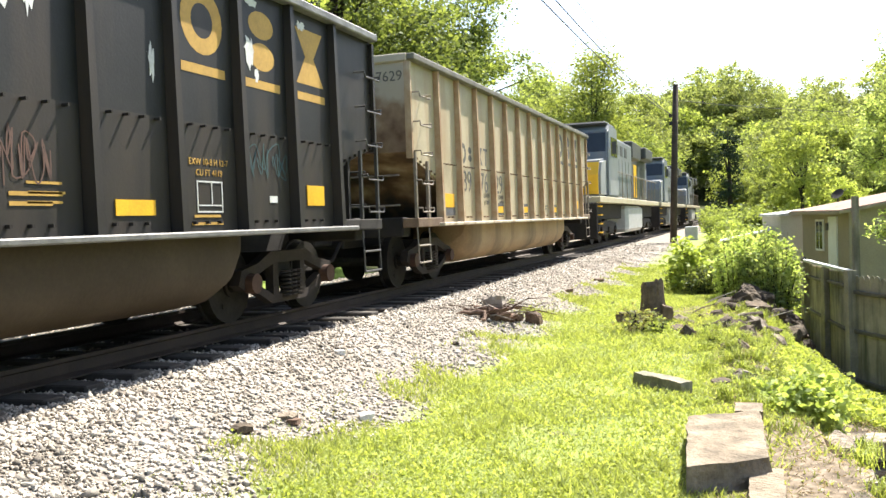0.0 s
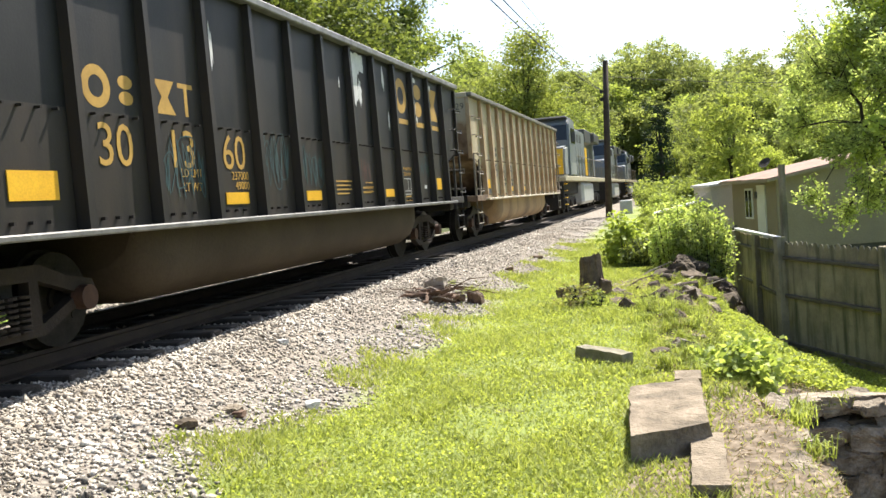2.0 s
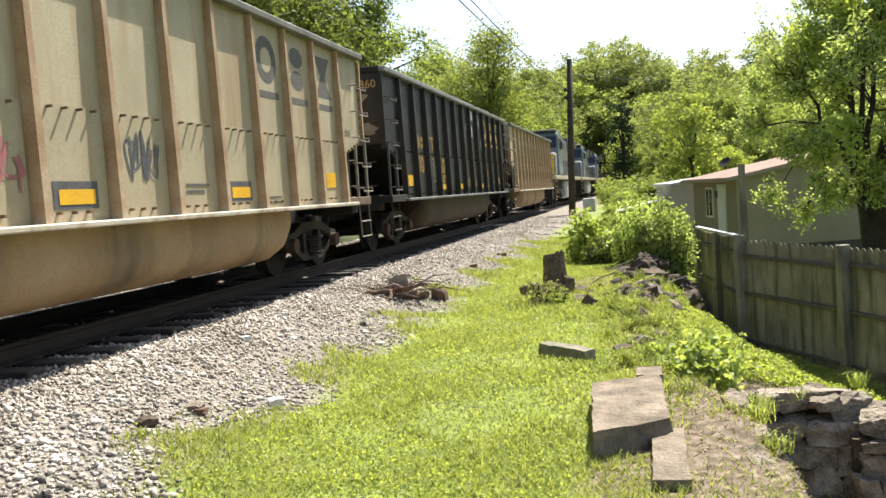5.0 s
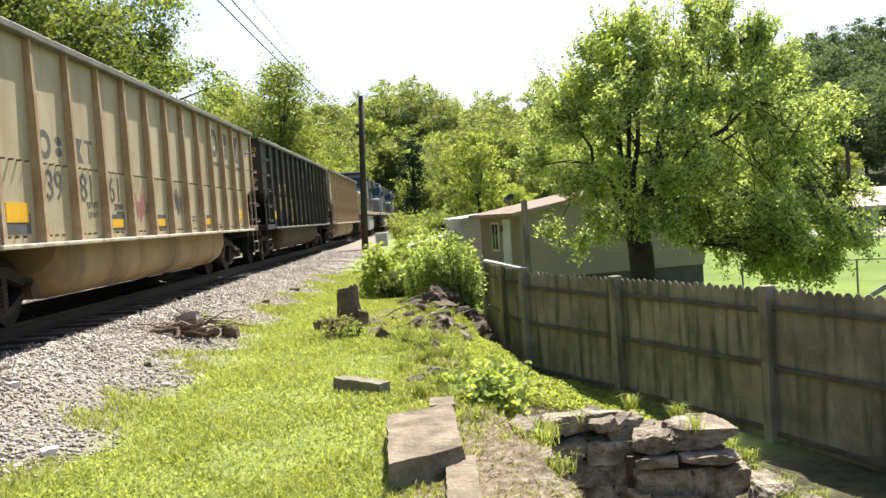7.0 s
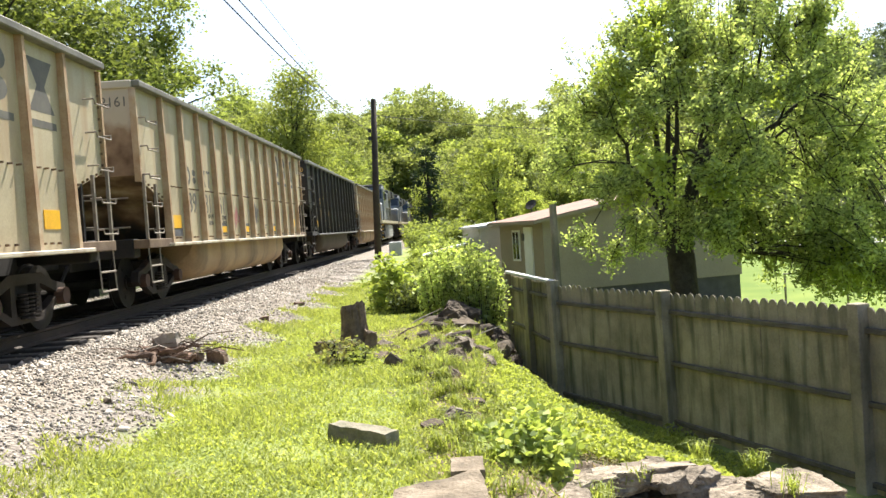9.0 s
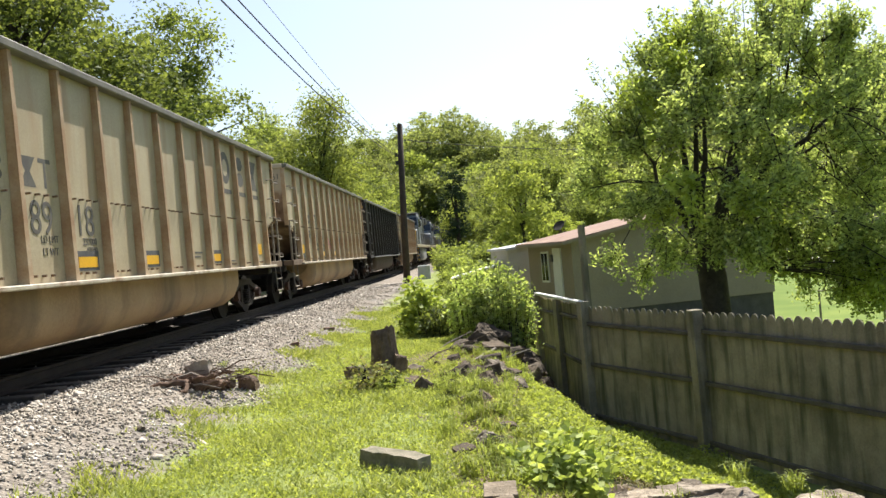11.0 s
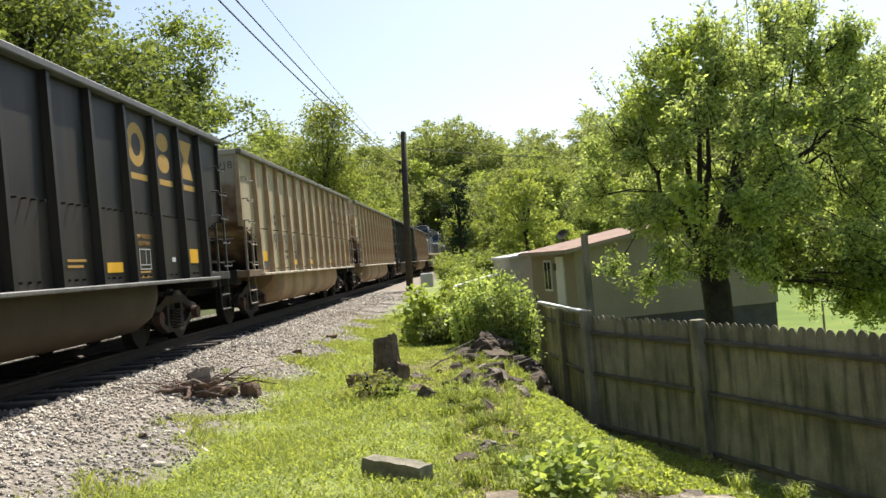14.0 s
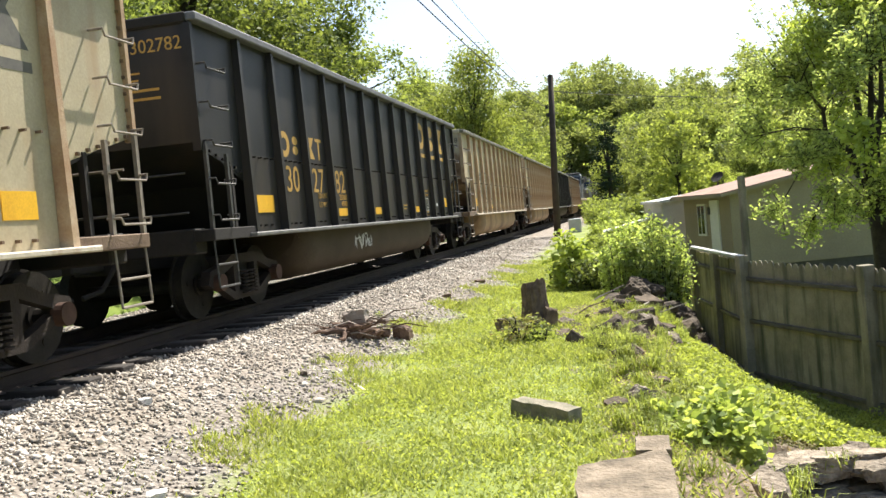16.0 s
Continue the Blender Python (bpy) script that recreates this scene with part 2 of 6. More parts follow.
def disc(bm, centre, axis, r, depth, n=20):
    m = Vector((1, 0, 0)).rotation_difference(Vector(axis)).to_matrix().to_4x4()
    c = Vector(centre)
    rr = [[bm.verts.new(c + m @ Vector((h, r * math.cos(2 * math.pi * k / n), r * math.sin(2 * math.pi * k / n)))) for k in range(n)] for h in (-depth / 2, depth / 2)]
    for k in range(n):
        bm.faces.new((rr[0][k], rr[0][(k + 1) % n], rr[1][(k + 1) % n], rr[1][k]))
    bm.faces.new(list(reversed(rr[0]))), bm.faces.new(rr[1])
    return bm


def soup(name, verts, faces, material, parent=None, label="", smooth=False):
    me = bpy.data.meshes.new(name)
    me.from_pydata(verts, [], faces)
    me.update()
    return link(name, me, material, parent, label, smooth)


def fast_mesh(name, co, n_per, material, parent=None, label=""):
    """A mesh of many equal polygons: co holds n_per corners for each."""
    me = bpy.data.meshes.new(name)
    co = np.asarray(co, dtype=np.float32).reshape(-1, 3)
    n = len(co)
    me.vertices.add(n)
    me.vertices.foreach_set("co", co.ravel())
    me.loops.add(n)
    me.loops.foreach_set("vertex_index", np.arange(n, dtype=np.int32))
    me.polygons.add(n // n_per)
    me.polygons.foreach_set("loop_start", np.arange(0, n, n_per, dtype=np.int32))
    me.update(calc_edges=True)
    me.validate()
    return link(name, me, material, parent, label)


def smooth(a, b, x):
    t = np.clip((x - a) / (b - a), 0, 1)
    return t * t * (3 - 2 * t)


# ---- ground ----
TRACK_X, RAIL_Z = -6.2, 0.58


def edge(y):
    """Where the upper grass ends and the bank falls to the lower yard."""
    return np.interp(y, [0, 4.5, 6.6, 8.0, 10, 14, 20, 40], [0.8, 0.75, 0.45, 0.15, 0.0, 0.15, 0.3, 1.0])


def fence_x(y):
    return np.interp(y, [4.2, 6.9, 9.67, 12.5, 14.9, 18.5, 40], [5.9, 4.9, 3.85, 2.68, 1.57, 1.1, 2.4])


def lumps(x, y):
    return 0.03 * np.sin(1.7 * x + 0.6 * y) * np.sin(0.9 * y - 0.5 * x) + 0.015 * np.sin(4.1 * x + 2.0) * np.sin(3.3 * y)


def ground_z(x, y):
    x, y = np.asarray(x, float), np.asarray(y, float)
    e = edge(y)
    terrace = -0.28 * smooth(e, e + 0.3, x) - 1.0 * np.clip((x - e - 0.3) / (np.interp(y, [8.2, 10, 12, 15], [3.8, 2.8, 2.1, 1.3]) - e - 0.3), 0, 1)
    low = np.where(y < 8.2, -1.28 * smooth(e, e + 0.25, x), terrace)
    far = smooth(28, 45, y) * smooth(-2, 3, x)
    low = np.where(x > e, low, 0) * (1 - 0.15 * far)
    bed = 0.29 * smooth(-2.75, -4.2, x) + 0.05 * smooth(-2.5, -2.9, x)
    left = -0.9 * smooth(-9.0, -11.0, x) + 2.7 * smooth(-12.0, -18.0, x) * smooth(34, 27, y)
    grade = 0.25 * smooth(18, 40, y) * smooth(0, -2.5, x) * (1 - smooth(-2.75, -4.1, x))
    r = np.hypot(x, y)
    hill = (0.148 + 0.032 * smooth(8, 20, np.degrees(np.arctan2(x, np.maximum(y, 1))))) * np.clip(r - 95, 0, 140) * smooth(20, 60, y)
    hill = hill * (1 - (1 - smooth(4.5, 12, np.abs(x - TRACK_X))) * (1 - smooth(180, 215, y)))
    hill_left = 0.25 * np.clip(-x - 16, 0, 60)
    return low + bed + left + grade + hill + hill_left + lumps(x, y) * smooth(2.6, 2.0, np.abs(x + 0.2) - 1.2)


def spread(lo, a, b, hi, step, grow=1.25):
    """Grid lines: fine between a and b, coarser outside."""
    out = list(np.arange(a, b, step))
    s, v = step, b
    while v < hi:
        out.append(v)
        s *= grow
        v += s
    s, v = step, a
    while v > lo:
        s *= grow
        v -= s
        out.insert(0, v)
    return np.array(out + [hi])


def ground_material():
    """Grass and soil, and crushed stone along the track, meeting in a ragged line."""
    m = bpy.data.materials.new("ground")
    m.use_nodes = True
    nt = m.node_tree
    N, K = nt.nodes.new, nt.links.new
    p = nt.nodes["Principled BSDF"]
    co = N("ShaderNodeTexCoord").outputs["Object"]
    sep = N("ShaderNodeSeparateXYZ")
    K(co, sep.inputs[0])

    def noise_at(scale, detail=5):
        n = N("ShaderNodeTexNoise")
        n.inputs["Scale"].default_value, n.inputs["Detail"].default_value = scale, detail
        K(co, n.inputs["Vector"])
        return n.outputs["Fac"]

    def ramp(fac, *stops):
        r = N("ShaderNodeValToRGB")
        while len(r.color_ramp.elements) < len(stops):
            r.color_ramp.elements.new(0.5)
        for e, (pos, c) in zip(r.color_ramp.elements, stops):
            e.position, e.color = pos, (*c, 1)
        K(fac, r.inputs[0])
        return r.outputs[0]

    def mixc(f, a, b):
        n = N("ShaderNodeMix")
        n.data_type = "RGBA"
        K(f, n.inputs["Factor"]), K(a, n.inputs[6]), K(b, n.inputs[7])
        return n.outputs[2]

    def calc(op, a, b):
        n = N("ShaderNodeMath")
        n.operation = op
        for i, v in enumerate((a, b)):
            if isinstance(v, (int, float)):
                n.inputs[i].default_value = v
            else:
                K(v, n.inputs[i])
        return n.outputs[0]

    grass = ramp(noise_at(1.1), (0.3, (0.12, 0.155, 0.038)), (0.55, (0.2, 0.24, 0.065)), (0.75, (0.28, 0.3, 0.12)))
    vor = N("ShaderNodeTexVoronoi")
    vor.inputs["Scale"].default_value = 22
    K(co, vor.inputs["Vector"])
    stone = ramp(calc("ADD", calc("MULTIPLY", noise_at(9), 0.6), calc("MULTIPLY", vor.outputs["Distance"], 0.5)), (0.25, (0.38, 0.335, 0.28)), (0.5, (0.27, 0.235, 0.195)), (0.8, (0.15, 0.125, 0.1)))
    soil = ramp(noise_at(14, 8), (0.35, (0.085, 0.065, 0.044)), (0.5, (0.15, 0.117, 0.082)), (0.68, (0.26, 0.21, 0.155)))
    ragged = calc("MULTIPLY", calc("SUBTRACT", noise_at(1.6), 0.5), 1.3)
    x = calc("ADD", sep.outputs["X"], ragged)
    line = N("ShaderNodeMapRange")
    line.inputs["From Min"].default_value, line.inputs["From Max"].default_value = -3.0, -2.6
    K(x, line.inputs["Value"])
    bare = N("ShaderNodeMapRange")
    bare.inputs["From Min"].default_value, bare.inputs["From Max"].default_value = 0.62, 0.72
    K(noise_at(1.9), bare.inputs["Value"])
    green = mixc(bare.outputs[0], grass, soil)
    dirt = N("ShaderNodeMapRange")
    dirt.inputs["From Min"].default_value, dirt.inputs["From Max"].default_value = -0.35, 0.15
    K(calc("ADD", sep.outputs["X"], calc("MULTIPLY", ragged, 0.3)), dirt.inputs["Value"])
    near = N("ShaderNodeMapRange")
    near.inputs["From Min"].default_value, near.inputs["From Max"].default_value = 9.6, 8.4
    K(sep.outputs["Y"], near.inputs["Value"])
    green = mixc(calc("MULTIPLY", dirt.outputs[0], near.outputs[0]), green, soil)
    bank = N("ShaderNodeMapRange")
    bank.inputs["From Min"].default_value, bank.inputs["From Max"].default_value = 0.5, 0.25
    K(calc("ABSOLUTE", calc("ADD", calc("SUBTRACT", sep.outputs["X"], 0.05), calc("MULTIPLY", ragged, 0.5)), 0.0), bank.inputs["Value"])
    strip = N("ShaderNodeMapRange")
    strip.inputs["From Min"].default_value, strip.inputs["From Max"].default_value = 15.0, 13.5
    K(sep.outputs["Y"], strip.inputs["Value"])
    green = mixc(calc("MULTIPLY", bank.outputs[0], strip.outputs[0]), green, soil)
    dx, dy = calc("DIVIDE", calc("ADD", sep.outputs["X"], 0.5), 0.85), calc("DIVIDE", calc("SUBTRACT", sep.outputs["Y"], 13.4), 1.9)
    ring = calc("ADD", calc("ADD", calc("MULTIPLY", dx, dx), calc("MULTIPLY", dy, dy)), calc("MULTIPLY", ragged, 0.9))
    rubble = N("ShaderNodeMapRange")
    rubble.inputs["From Min"].default_value, rubble.inputs["From Max"].default_value = 1.1, 0.6
    K(ring, rubble.inputs["Value"])
    green = mixc(rubble.outputs[0], green, soil)
    # shade between wall and fence, put into the soil colour
    fence_shade = N("ShaderNodeMapRange")
    fence_shade.inputs["From Min"].default_value, fence_shade.inputs["From Max"].default_value = 2.6, 3.0
    K(calc("ADD", sep.outputs["X"], calc("MULTIPLY", ragged, 0.4)), fence_shade.inputs["Value"])
    green = mixc(calc("MULTIPLY", fence_shade.outputs[0], near.outputs[0]), green, ramp(noise_at(6), (0.35, (0.035, 0.032, 0.02)), (0.65, (0.075, 0.075, 0.035))))
    wood = N("ShaderNodeMapRange")
    wood.inputs["From Min"].default_value, wood.inputs["From Max"].default_value = 70, 78
    K(sep.outputs["Y"], wood.inputs["Value"])
    lawn = N("ShaderNodeMapRange")
    lawn.inputs["From Min"].default_value, lawn.inputs["From Max"].default_value = 1.7, 1.9
    K(calc("ADD", sep.outputs["X"], calc("MULTIPLY", calc("MINIMUM", calc("SUBTRACT", sep.outputs["Y"], 14.9), 0.0), 0.405)), lawn.inputs["Value"])
    mown = ramp(noise_at(0.5), (0.35, (0.1, 0.155, 0.025)), (0.65, (0.16, 0.21, 0.04)))
    green = mixc(lawn.outputs[0], green, mown)
    floor = ramp(noise_at(0.8), (0.35, (0.03, 0.04, 0.012)), (0.65, (0.07, 0.08, 0.025)))
    green = mixc(wood.outputs[0], green, floor)
    grass = mixc(wood.outputs[0], grass, floor)
    left = N("ShaderNodeMapRange")
    left.inputs["From Min"].default_value, left.inputs["From Max"].default_value = -9.5, -9.0
    K(x, left.inputs["Value"])
    verge = N("ShaderNodeMapRange")
    verge.inputs["From Min"].default_value, verge.inputs["From Max"].default_value = 30, 36
    K(sep.outputs["Y"], verge.inputs["Value"])
    gravel = mixc(left.outputs[0], mixc(verge.outputs[0], mown, floor), stone)
    cinder = ramp(noise_at(30, 8), (0.35, (0.09, 0.085, 0.08)), (0.65, (0.26, 0.24, 0.22)))
    toe = N("ShaderNodeMapRange")
    toe.inputs["From Min"].default_value, toe.inputs["From Max"].default_value = -3.75, -3.1
    K(x, toe.inputs["Value"])
    gravel = mixc(calc("MULTIPLY", toe.outputs[0], noise_at(2.5)), gravel, cinder)
    far = N("ShaderNodeMapRange")
    far.inputs["From Min"].default_value, far.inputs["From Max"].default_value = 112, 125
    K(sep.outputs["Y"], far.inputs["Value"])
    K(mixc(far.outputs[0], mixc(line.outputs[0], gravel, green), floor), p.inputs["Base Color"])
    p.inputs["Roughness"].default_value = 0.95
    p.inputs["Specular IOR Level"].default_value = 0.2
    b = N("ShaderNodeBump")
    b.inputs["Strength"].default_value, b.inputs["Distance"].default_value = 0.7, 0.04
    K(calc("MULTIPLY", vor.outputs["Distance"], calc("SUBTRACT", 1.0, line.outputs[0])), b.inputs["Height"]), K(b.outputs[0], p.inputs["Normal"])
    return m


def build_ground():
    xs, ys = spread(-700, -9.0, 6.0, 700, 0.13), spread(-500, 2.5, 24, 900, 0.2)
    X, Y = np.meshgrid(xs, ys)
    Z = ground_z(X, Y)
    nx, ny = len(xs), len(ys)
    v = np.stack([X, Y, Z], -1).reshape(-1, 3)
    i = np.arange(nx * ny).reshape(ny, nx)
    f = np.stack([i[:-1, :-1], i[:-1, 1:], i[1:, 1:], i[1:, :-1]], -1).reshape(-1, 4)
    tagged(soup("ground", v.tolist(), f.tolist(), ground_material(), smooth=True), "grassy ground with a pale crushed-stone track bed", "ground", kind="structure")


build_ground()

# ---- track ----

def build_track():
    track = tagged(new("railway_track"), "straight single railway track on wooden ties", "railway track", kind="structure")
    for side in (-1, 1):
        bm = bmesh.new()
        c = side * 0.753
        prism(bm, [(c - 0.07, 0.40), (c + 0.07, 0.40), (c + 0.07, 0.415), (c + 0.012, 0.44), (c + 0.012, 0.53), (c + 0.036, 0.545), (c + 0.036, 0.578), (c - 0.036, 0.578), (c - 0.036, 0.545), (c - 0.012, 0.53), (c - 0.012, 0.44), (c - 0.07, 0.415)], 1, -60, 190)
        for v in bm.verts:
            v.co.x += TRACK_X
        part("rail", bm, RAILST, track)
    bm = box(bmesh.new(), -1.3, 1.3, -0.115, 0.115, 0.24, 0.40, 0.012)
    first = part("tie", bm, TIEWOOD, track)
    first.location = (TRACK_X, -8, 0)
    rng = random.Random(4)
    for i in range(1, 280):
        o = new("tie", first.data)
        o.parent = track
        o.location = (TRACK_X + rng.uniform(-0.08, 0.08), -8 + i * 0.53 + rng.uniform(-0.03, 0.03), rng.uniform(-0.015, 0.01))
        o.rotation_euler = (0, 0, rng.uniform(-0.02, 0.02))


build_track()

# ---- train ----
SIDE_POSE = Matrix(((0, 0, 1, 0), (1, 0, 0, 0), (0, 1, 0, 0), (0, 0, 0, 1)))
END_POSE = Matrix(((1, 0, 0, 0), (0, 0, -1, 0), (0, 1, 0, 0), (0, 0, 0, 1)))
LONG, ENDP = 15.25, 1.2
NP = 12
PANEL = (LONG - 2 * ENDP) / NP
TOP, SILL = 3.57, 1.02


def lettering(name, text, size, material, parent, m, label=""):
    """Flat letters of the built-in font, centred at the pose m."""
    cu = bpy.data.curves.new(name, "FONT")
    cu.body, cu.size, cu.align_x, cu.align_y, cu.resolution_u, cu.extrude = text, size, "CENTER", "CENTER", 3, 0.002
    tmp = new(name, cu)
    me = bpy.data.meshes.new_from_object(tmp.evaluated_get(bpy.context.evaluated_depsgraph_get()))
    bpy.data.objects.remove(tmp)
    bpy.data.curves.remove(cu)
    me.transform(m)
    me.materials.clear()
    return link(name, me, material, parent, label)


def side_at(y, z, x=1.468):
    return Matrix.Translation((x, y, z)) @ SIDE_POSE


def panel_mid(i):
    """The middle of the i-th panel between ribs, from the front."""
    return -ENDP - PANEL * (i + 0.5)


def bars(name, rows, material, parent, m):
    """Plain bars for small print: rows of (x, y, width, height)."""
    if name != "inspection_panel" and len(rows) > 1:
        for row in rows:
            bars(name, [row], material, parent, m)
        return
    bm = bmesh.new()
    for x, y, w, h in rows:
        box(bm, x - w / 2, x + w / 2, y - h / 2, y + h / 2, -0.001, 0.002)
    for v in bm.verts:
        v.co = m @ v.co
    return part(name, bm, material, parent)


def emblem(i, kind, s, z, material, parent, underline=True):
    """One plain mark of the owner's emblem on a panel: a ring, two discs or an hourglass, over a bar."""
    bm = bmesh.new()
    w, h = 0.29 * s, 0.275 * s
    if kind == "ring":
        n = 20
        a = [[bm.verts.new((w * k * math.cos(t), h * k * math.sin(t), 0)) for t in (2 * math.pi * j / n for j in range(n))] for k in (0.52, 1)]
        for j in range(n):
            bm.faces.new((a[0][j], a[1][j], a[1][(j + 1) % n], a[0][(j + 1) % n]))
    elif kind == "discs":
        for c in (0.52, -0.52):
            n = 16
            bm.faces.new([bm.verts.new((w * 0.75 * math.cos(t), h * (c + 0.46 * math.sin(t)), 0)) for t in (2 * math.pi * j / n for j in range(n))])
    elif kind == "hourglass":
        p = [(-1, 1), (1, 1), (0.3, 0), (1, -1), (-1, -1), (-0.3, 0)]
        bm.faces.new([bm.verts.new((x * w, y * h, 0)) for x, y in reversed(p)])
    else:
        for x0, x1, y0, y1 in ((-1, 1, 0.7, 1), (-0.2, 0.2, -1, 0.7)):
            bm.faces.new([bm.verts.new(q) for q in ((x0 * w * 0.8, y0 * h, 0), (x1 * w * 0.8, y0 * h, 0), (x1 * w * 0.8, y1 * h, 0), (x0 * w * 0.8, y1 * h, 0))])
    m = side_at(i if isinstance(i, float) else panel_mid(i), z, 1.4545)
    if underline:
        bars("emblem_bar", [(0, -h * 1.45, w * 2.1, h * 0.28)], material, parent, m)
    for v in bm.verts:
        v.co = m @ v.co
    part("emblem_mark", bm, material, parent)


def scrawl(y, z, w, h, seed, material, parent, x=1.468, r=0.0065):
    """A sprayed scribble: looping strokes that spell nothing."""
    rng = random.Random(seed)
    bm = bmesh.new()
    stroke = []
    for k in range(5):
        cx = -w / 2 + w * (k + 0.5) / 5
        for j in range(6):
            stroke.append((cx + w * rng.uniform(-0.12, 0.12), h * (0.5 if (j + k) % 2 else -0.5) * rng.uniform(0.15, 1.0)))
    fine = []
    for j in range(len(stroke) - 1):
        a, b = Vector(stroke[j]), Vector(stroke[j + 1])
        c = Vector(stroke[j - 1]) if j else a
        e = Vector(stroke[j + 2]) if j + 2 < len(stroke) else b
        for u in (0, 0.25, 0.5, 0.75):
            fine.append(0.5 * (2 * a + (b - c) * u + (2 * c - 5 * a + 4 * b - e) * u * u + (3 * a - c - 3 * b + e) * u ** 3))
    pairs = []
    for j, q in enumerate(fine):
        d = fine[min(j + 1, len(fine) - 1)] - fine[max(j - 1, 0)]
        n = Vector((-d.y, d.x)).normalized() * r
        pairs.append((bm.verts.new((q.x - n.x, q.y - n.y, j * 0.00006)), bm.verts.new((q.x + n.x, q.y + n.y, j * 0.00006))))
    for a, b in zip(pairs, pairs[1:]):
        bm.faces.new((a[0], b[0], b[1], a[1]))
    m = side_at(y, z, x)
    for v in bm.verts:
        v.co = m @ v.co
    part("graffiti", bm, material, parent, "sprayed scribble")


def patch(y, z, w, h, seed, material, parent, x=1.4548, m0=None):
    """A ragged flake where paint has peeled."""
    rng = random.Random(seed)
    bm = bmesh.new()
    n = 22
    pts = []
    for k in range(n):
        a = 2 * math.pi * k / n
        r = rng.uniform(0.6, 1.1)
        pts.append((w / 2 * r * math.cos(a), h / 2 * r * math.sin(a) - (0.25 * h * rng.random() if rng.random() < 0.25 else 0), 0))
    bm.faces.new([bm.verts.new(q) for q in pts])
    m = m0 or side_at(y, z, x)
    for v in bm.verts:
        v.co = m @ v.co
    part("peeled_patch", bm, material, parent, "bare pale patch of peeled paint")


def truck_part(body, y):
    """A two-axle truck with cast side frames, springs and wheelsets."""
    tr = new("truck")
    tr.parent = body
    tr.location = (0, y, 0)
    for s in (-1, 1):
        bm = bmesh.new()
        lo, hi = min(s * 0.98, s * 1.10), max(s * 0.98, s * 1.10)
        prism(bm, [(-1.12, 0.42), (-1.05, 0.58), (-0.72, 0.64), (-0.42, 0.76), (0.42, 0.76), (0.72, 0.64), (1.05, 0.58), (1.12, 0.42), (1.0, 0.36), (0.78, 0.5), (0.36, 0.63), (-0.36, 0.63), (-0.78, 0.5), (-1.0, 0.36)], 0, lo, hi)
        prism(bm, [(-0.95, 0.42), (-0.42, 0.17), (0.42, 0.17), (0.95, 0.42), (0.86, 0.47), (0.4, 0.27), (-0.4, 0.27), (-0.86, 0.47)], 0, lo + 0.004, hi - 0.004)
        for c in (-0.32, 0.32):
            prism(bm, [(c - 0.07, 0.2), (c + 0.07, 0.2), (c + 0.05, 0.7), (c - 0.05, 0.7)], 0, lo + 0.008, hi - 0.008)
        part("side_frame", bm, TRUCK, tr)
        bm = bmesh.new()
        for yy in (-0.14, 0.0, 0.14):
            for z in np.linspace(0.24, 0.52, 7):
                disc(bm, (s * 1.12, yy, z), (0, 0, 1), 0.062, 0.022, 10)
        tagged(part("spring_nest", bm, TRUCK, tr), kind="stuff")
        for yy in (-0.89, 0.89):
            bm = disc(bmesh.new(), (s * 1.13, yy, 0.43), (1, 0, 0), 0.11, 0.12, 14)
            part("bearing_cap", bm, mat_bearing, tr)
    bm = box(bmesh.new(), -1.0, 1.0, -0.2, 0.2, 0.45, 0.75, 0.02)
    part("bolster", bm, UNDER, tr)
    for yy in (-0.89, 0.89):
        bm = bmesh.new()
        for s in (-1, 1):
            disc(bm, (s * 0.77, 0, 0), (1, 0, 0), 0.42, 0.13, 28)
            disc(bm, (s * 0.70, 0, 0), (1, 0, 0), 0.45, 0.03, 28)
            disc(bm, (s * 0.845, 0, 0), (1, 0, 0), 0.13, 0.04, 14)
            for k in range(3):
                a = 2.1 * k
                disc(bm, (s * 0.838, 0.26 * math.cos(a), 0.26 * math.sin(a)), (1, 0, 0), 0.035, 0.012, 8)
        disc(bm, (0, 0, 0), (1, 0, 0), 0.085, 2.1, 10)
        w = part("wheelset", bm, WHEELST, tr)
        w.location = (0, yy, 0.42)
    return tr


mat_bearing = mat("rusty_bearing_cap", [(0.045, 0.022, 0.014), (0.08, 0.04, 0.025)], 6.0, 0.8)


def ladder(body, end, side, metal):
    """Grab irons and ladder at a corner. end: y of the end, with s = -1 at the front and 1 at the rear."""
    s = -1 if end == 0 else 1
    x = side * 1.52
    y0, y1 = end + s * 0.04, end + s * 0.56
    for y, za, zb in ((y0, 1.0, 2.1), (y1, 1.0, 1.98)):
        part("ladder_rail", box(bmesh.new(), x - 0.02, x + 0.02, y - 0.025, y + 0.025, za, zb), metal, body)
    for z in (1.2, 1.62, 2.06, 2.5, 2.94):
        bm = bmesh.new()
        o = side * 0.1
        tube(bm, [(x - side * 0.03, y0, z + 0.05), (x + o, y0, z + 0.05), (x + o, y0 + s * 0.03, z - 0.01), (x + o, y1 - s * 0.03, z - 0.01), (x + o, y1, z + 0.05), (x - side * 0.05, y1, z + 0.05)], 0.013, 6)
        part("grab_iron", bm, metal, body)
    bm = bmesh.new()
    for y in (y0, y1):
        tube(bm, [(x, y, 0.98), (x + side * 0.02, y, 0.42)], 0.012, 6)
    for z in (0.42, 0.68):
        tube(bm, [(x + side * 0.02, y0, z), (x + side * 0.02, y1, z)], 0.014, 6)
    part("stirrup_step", bm, metal, body)


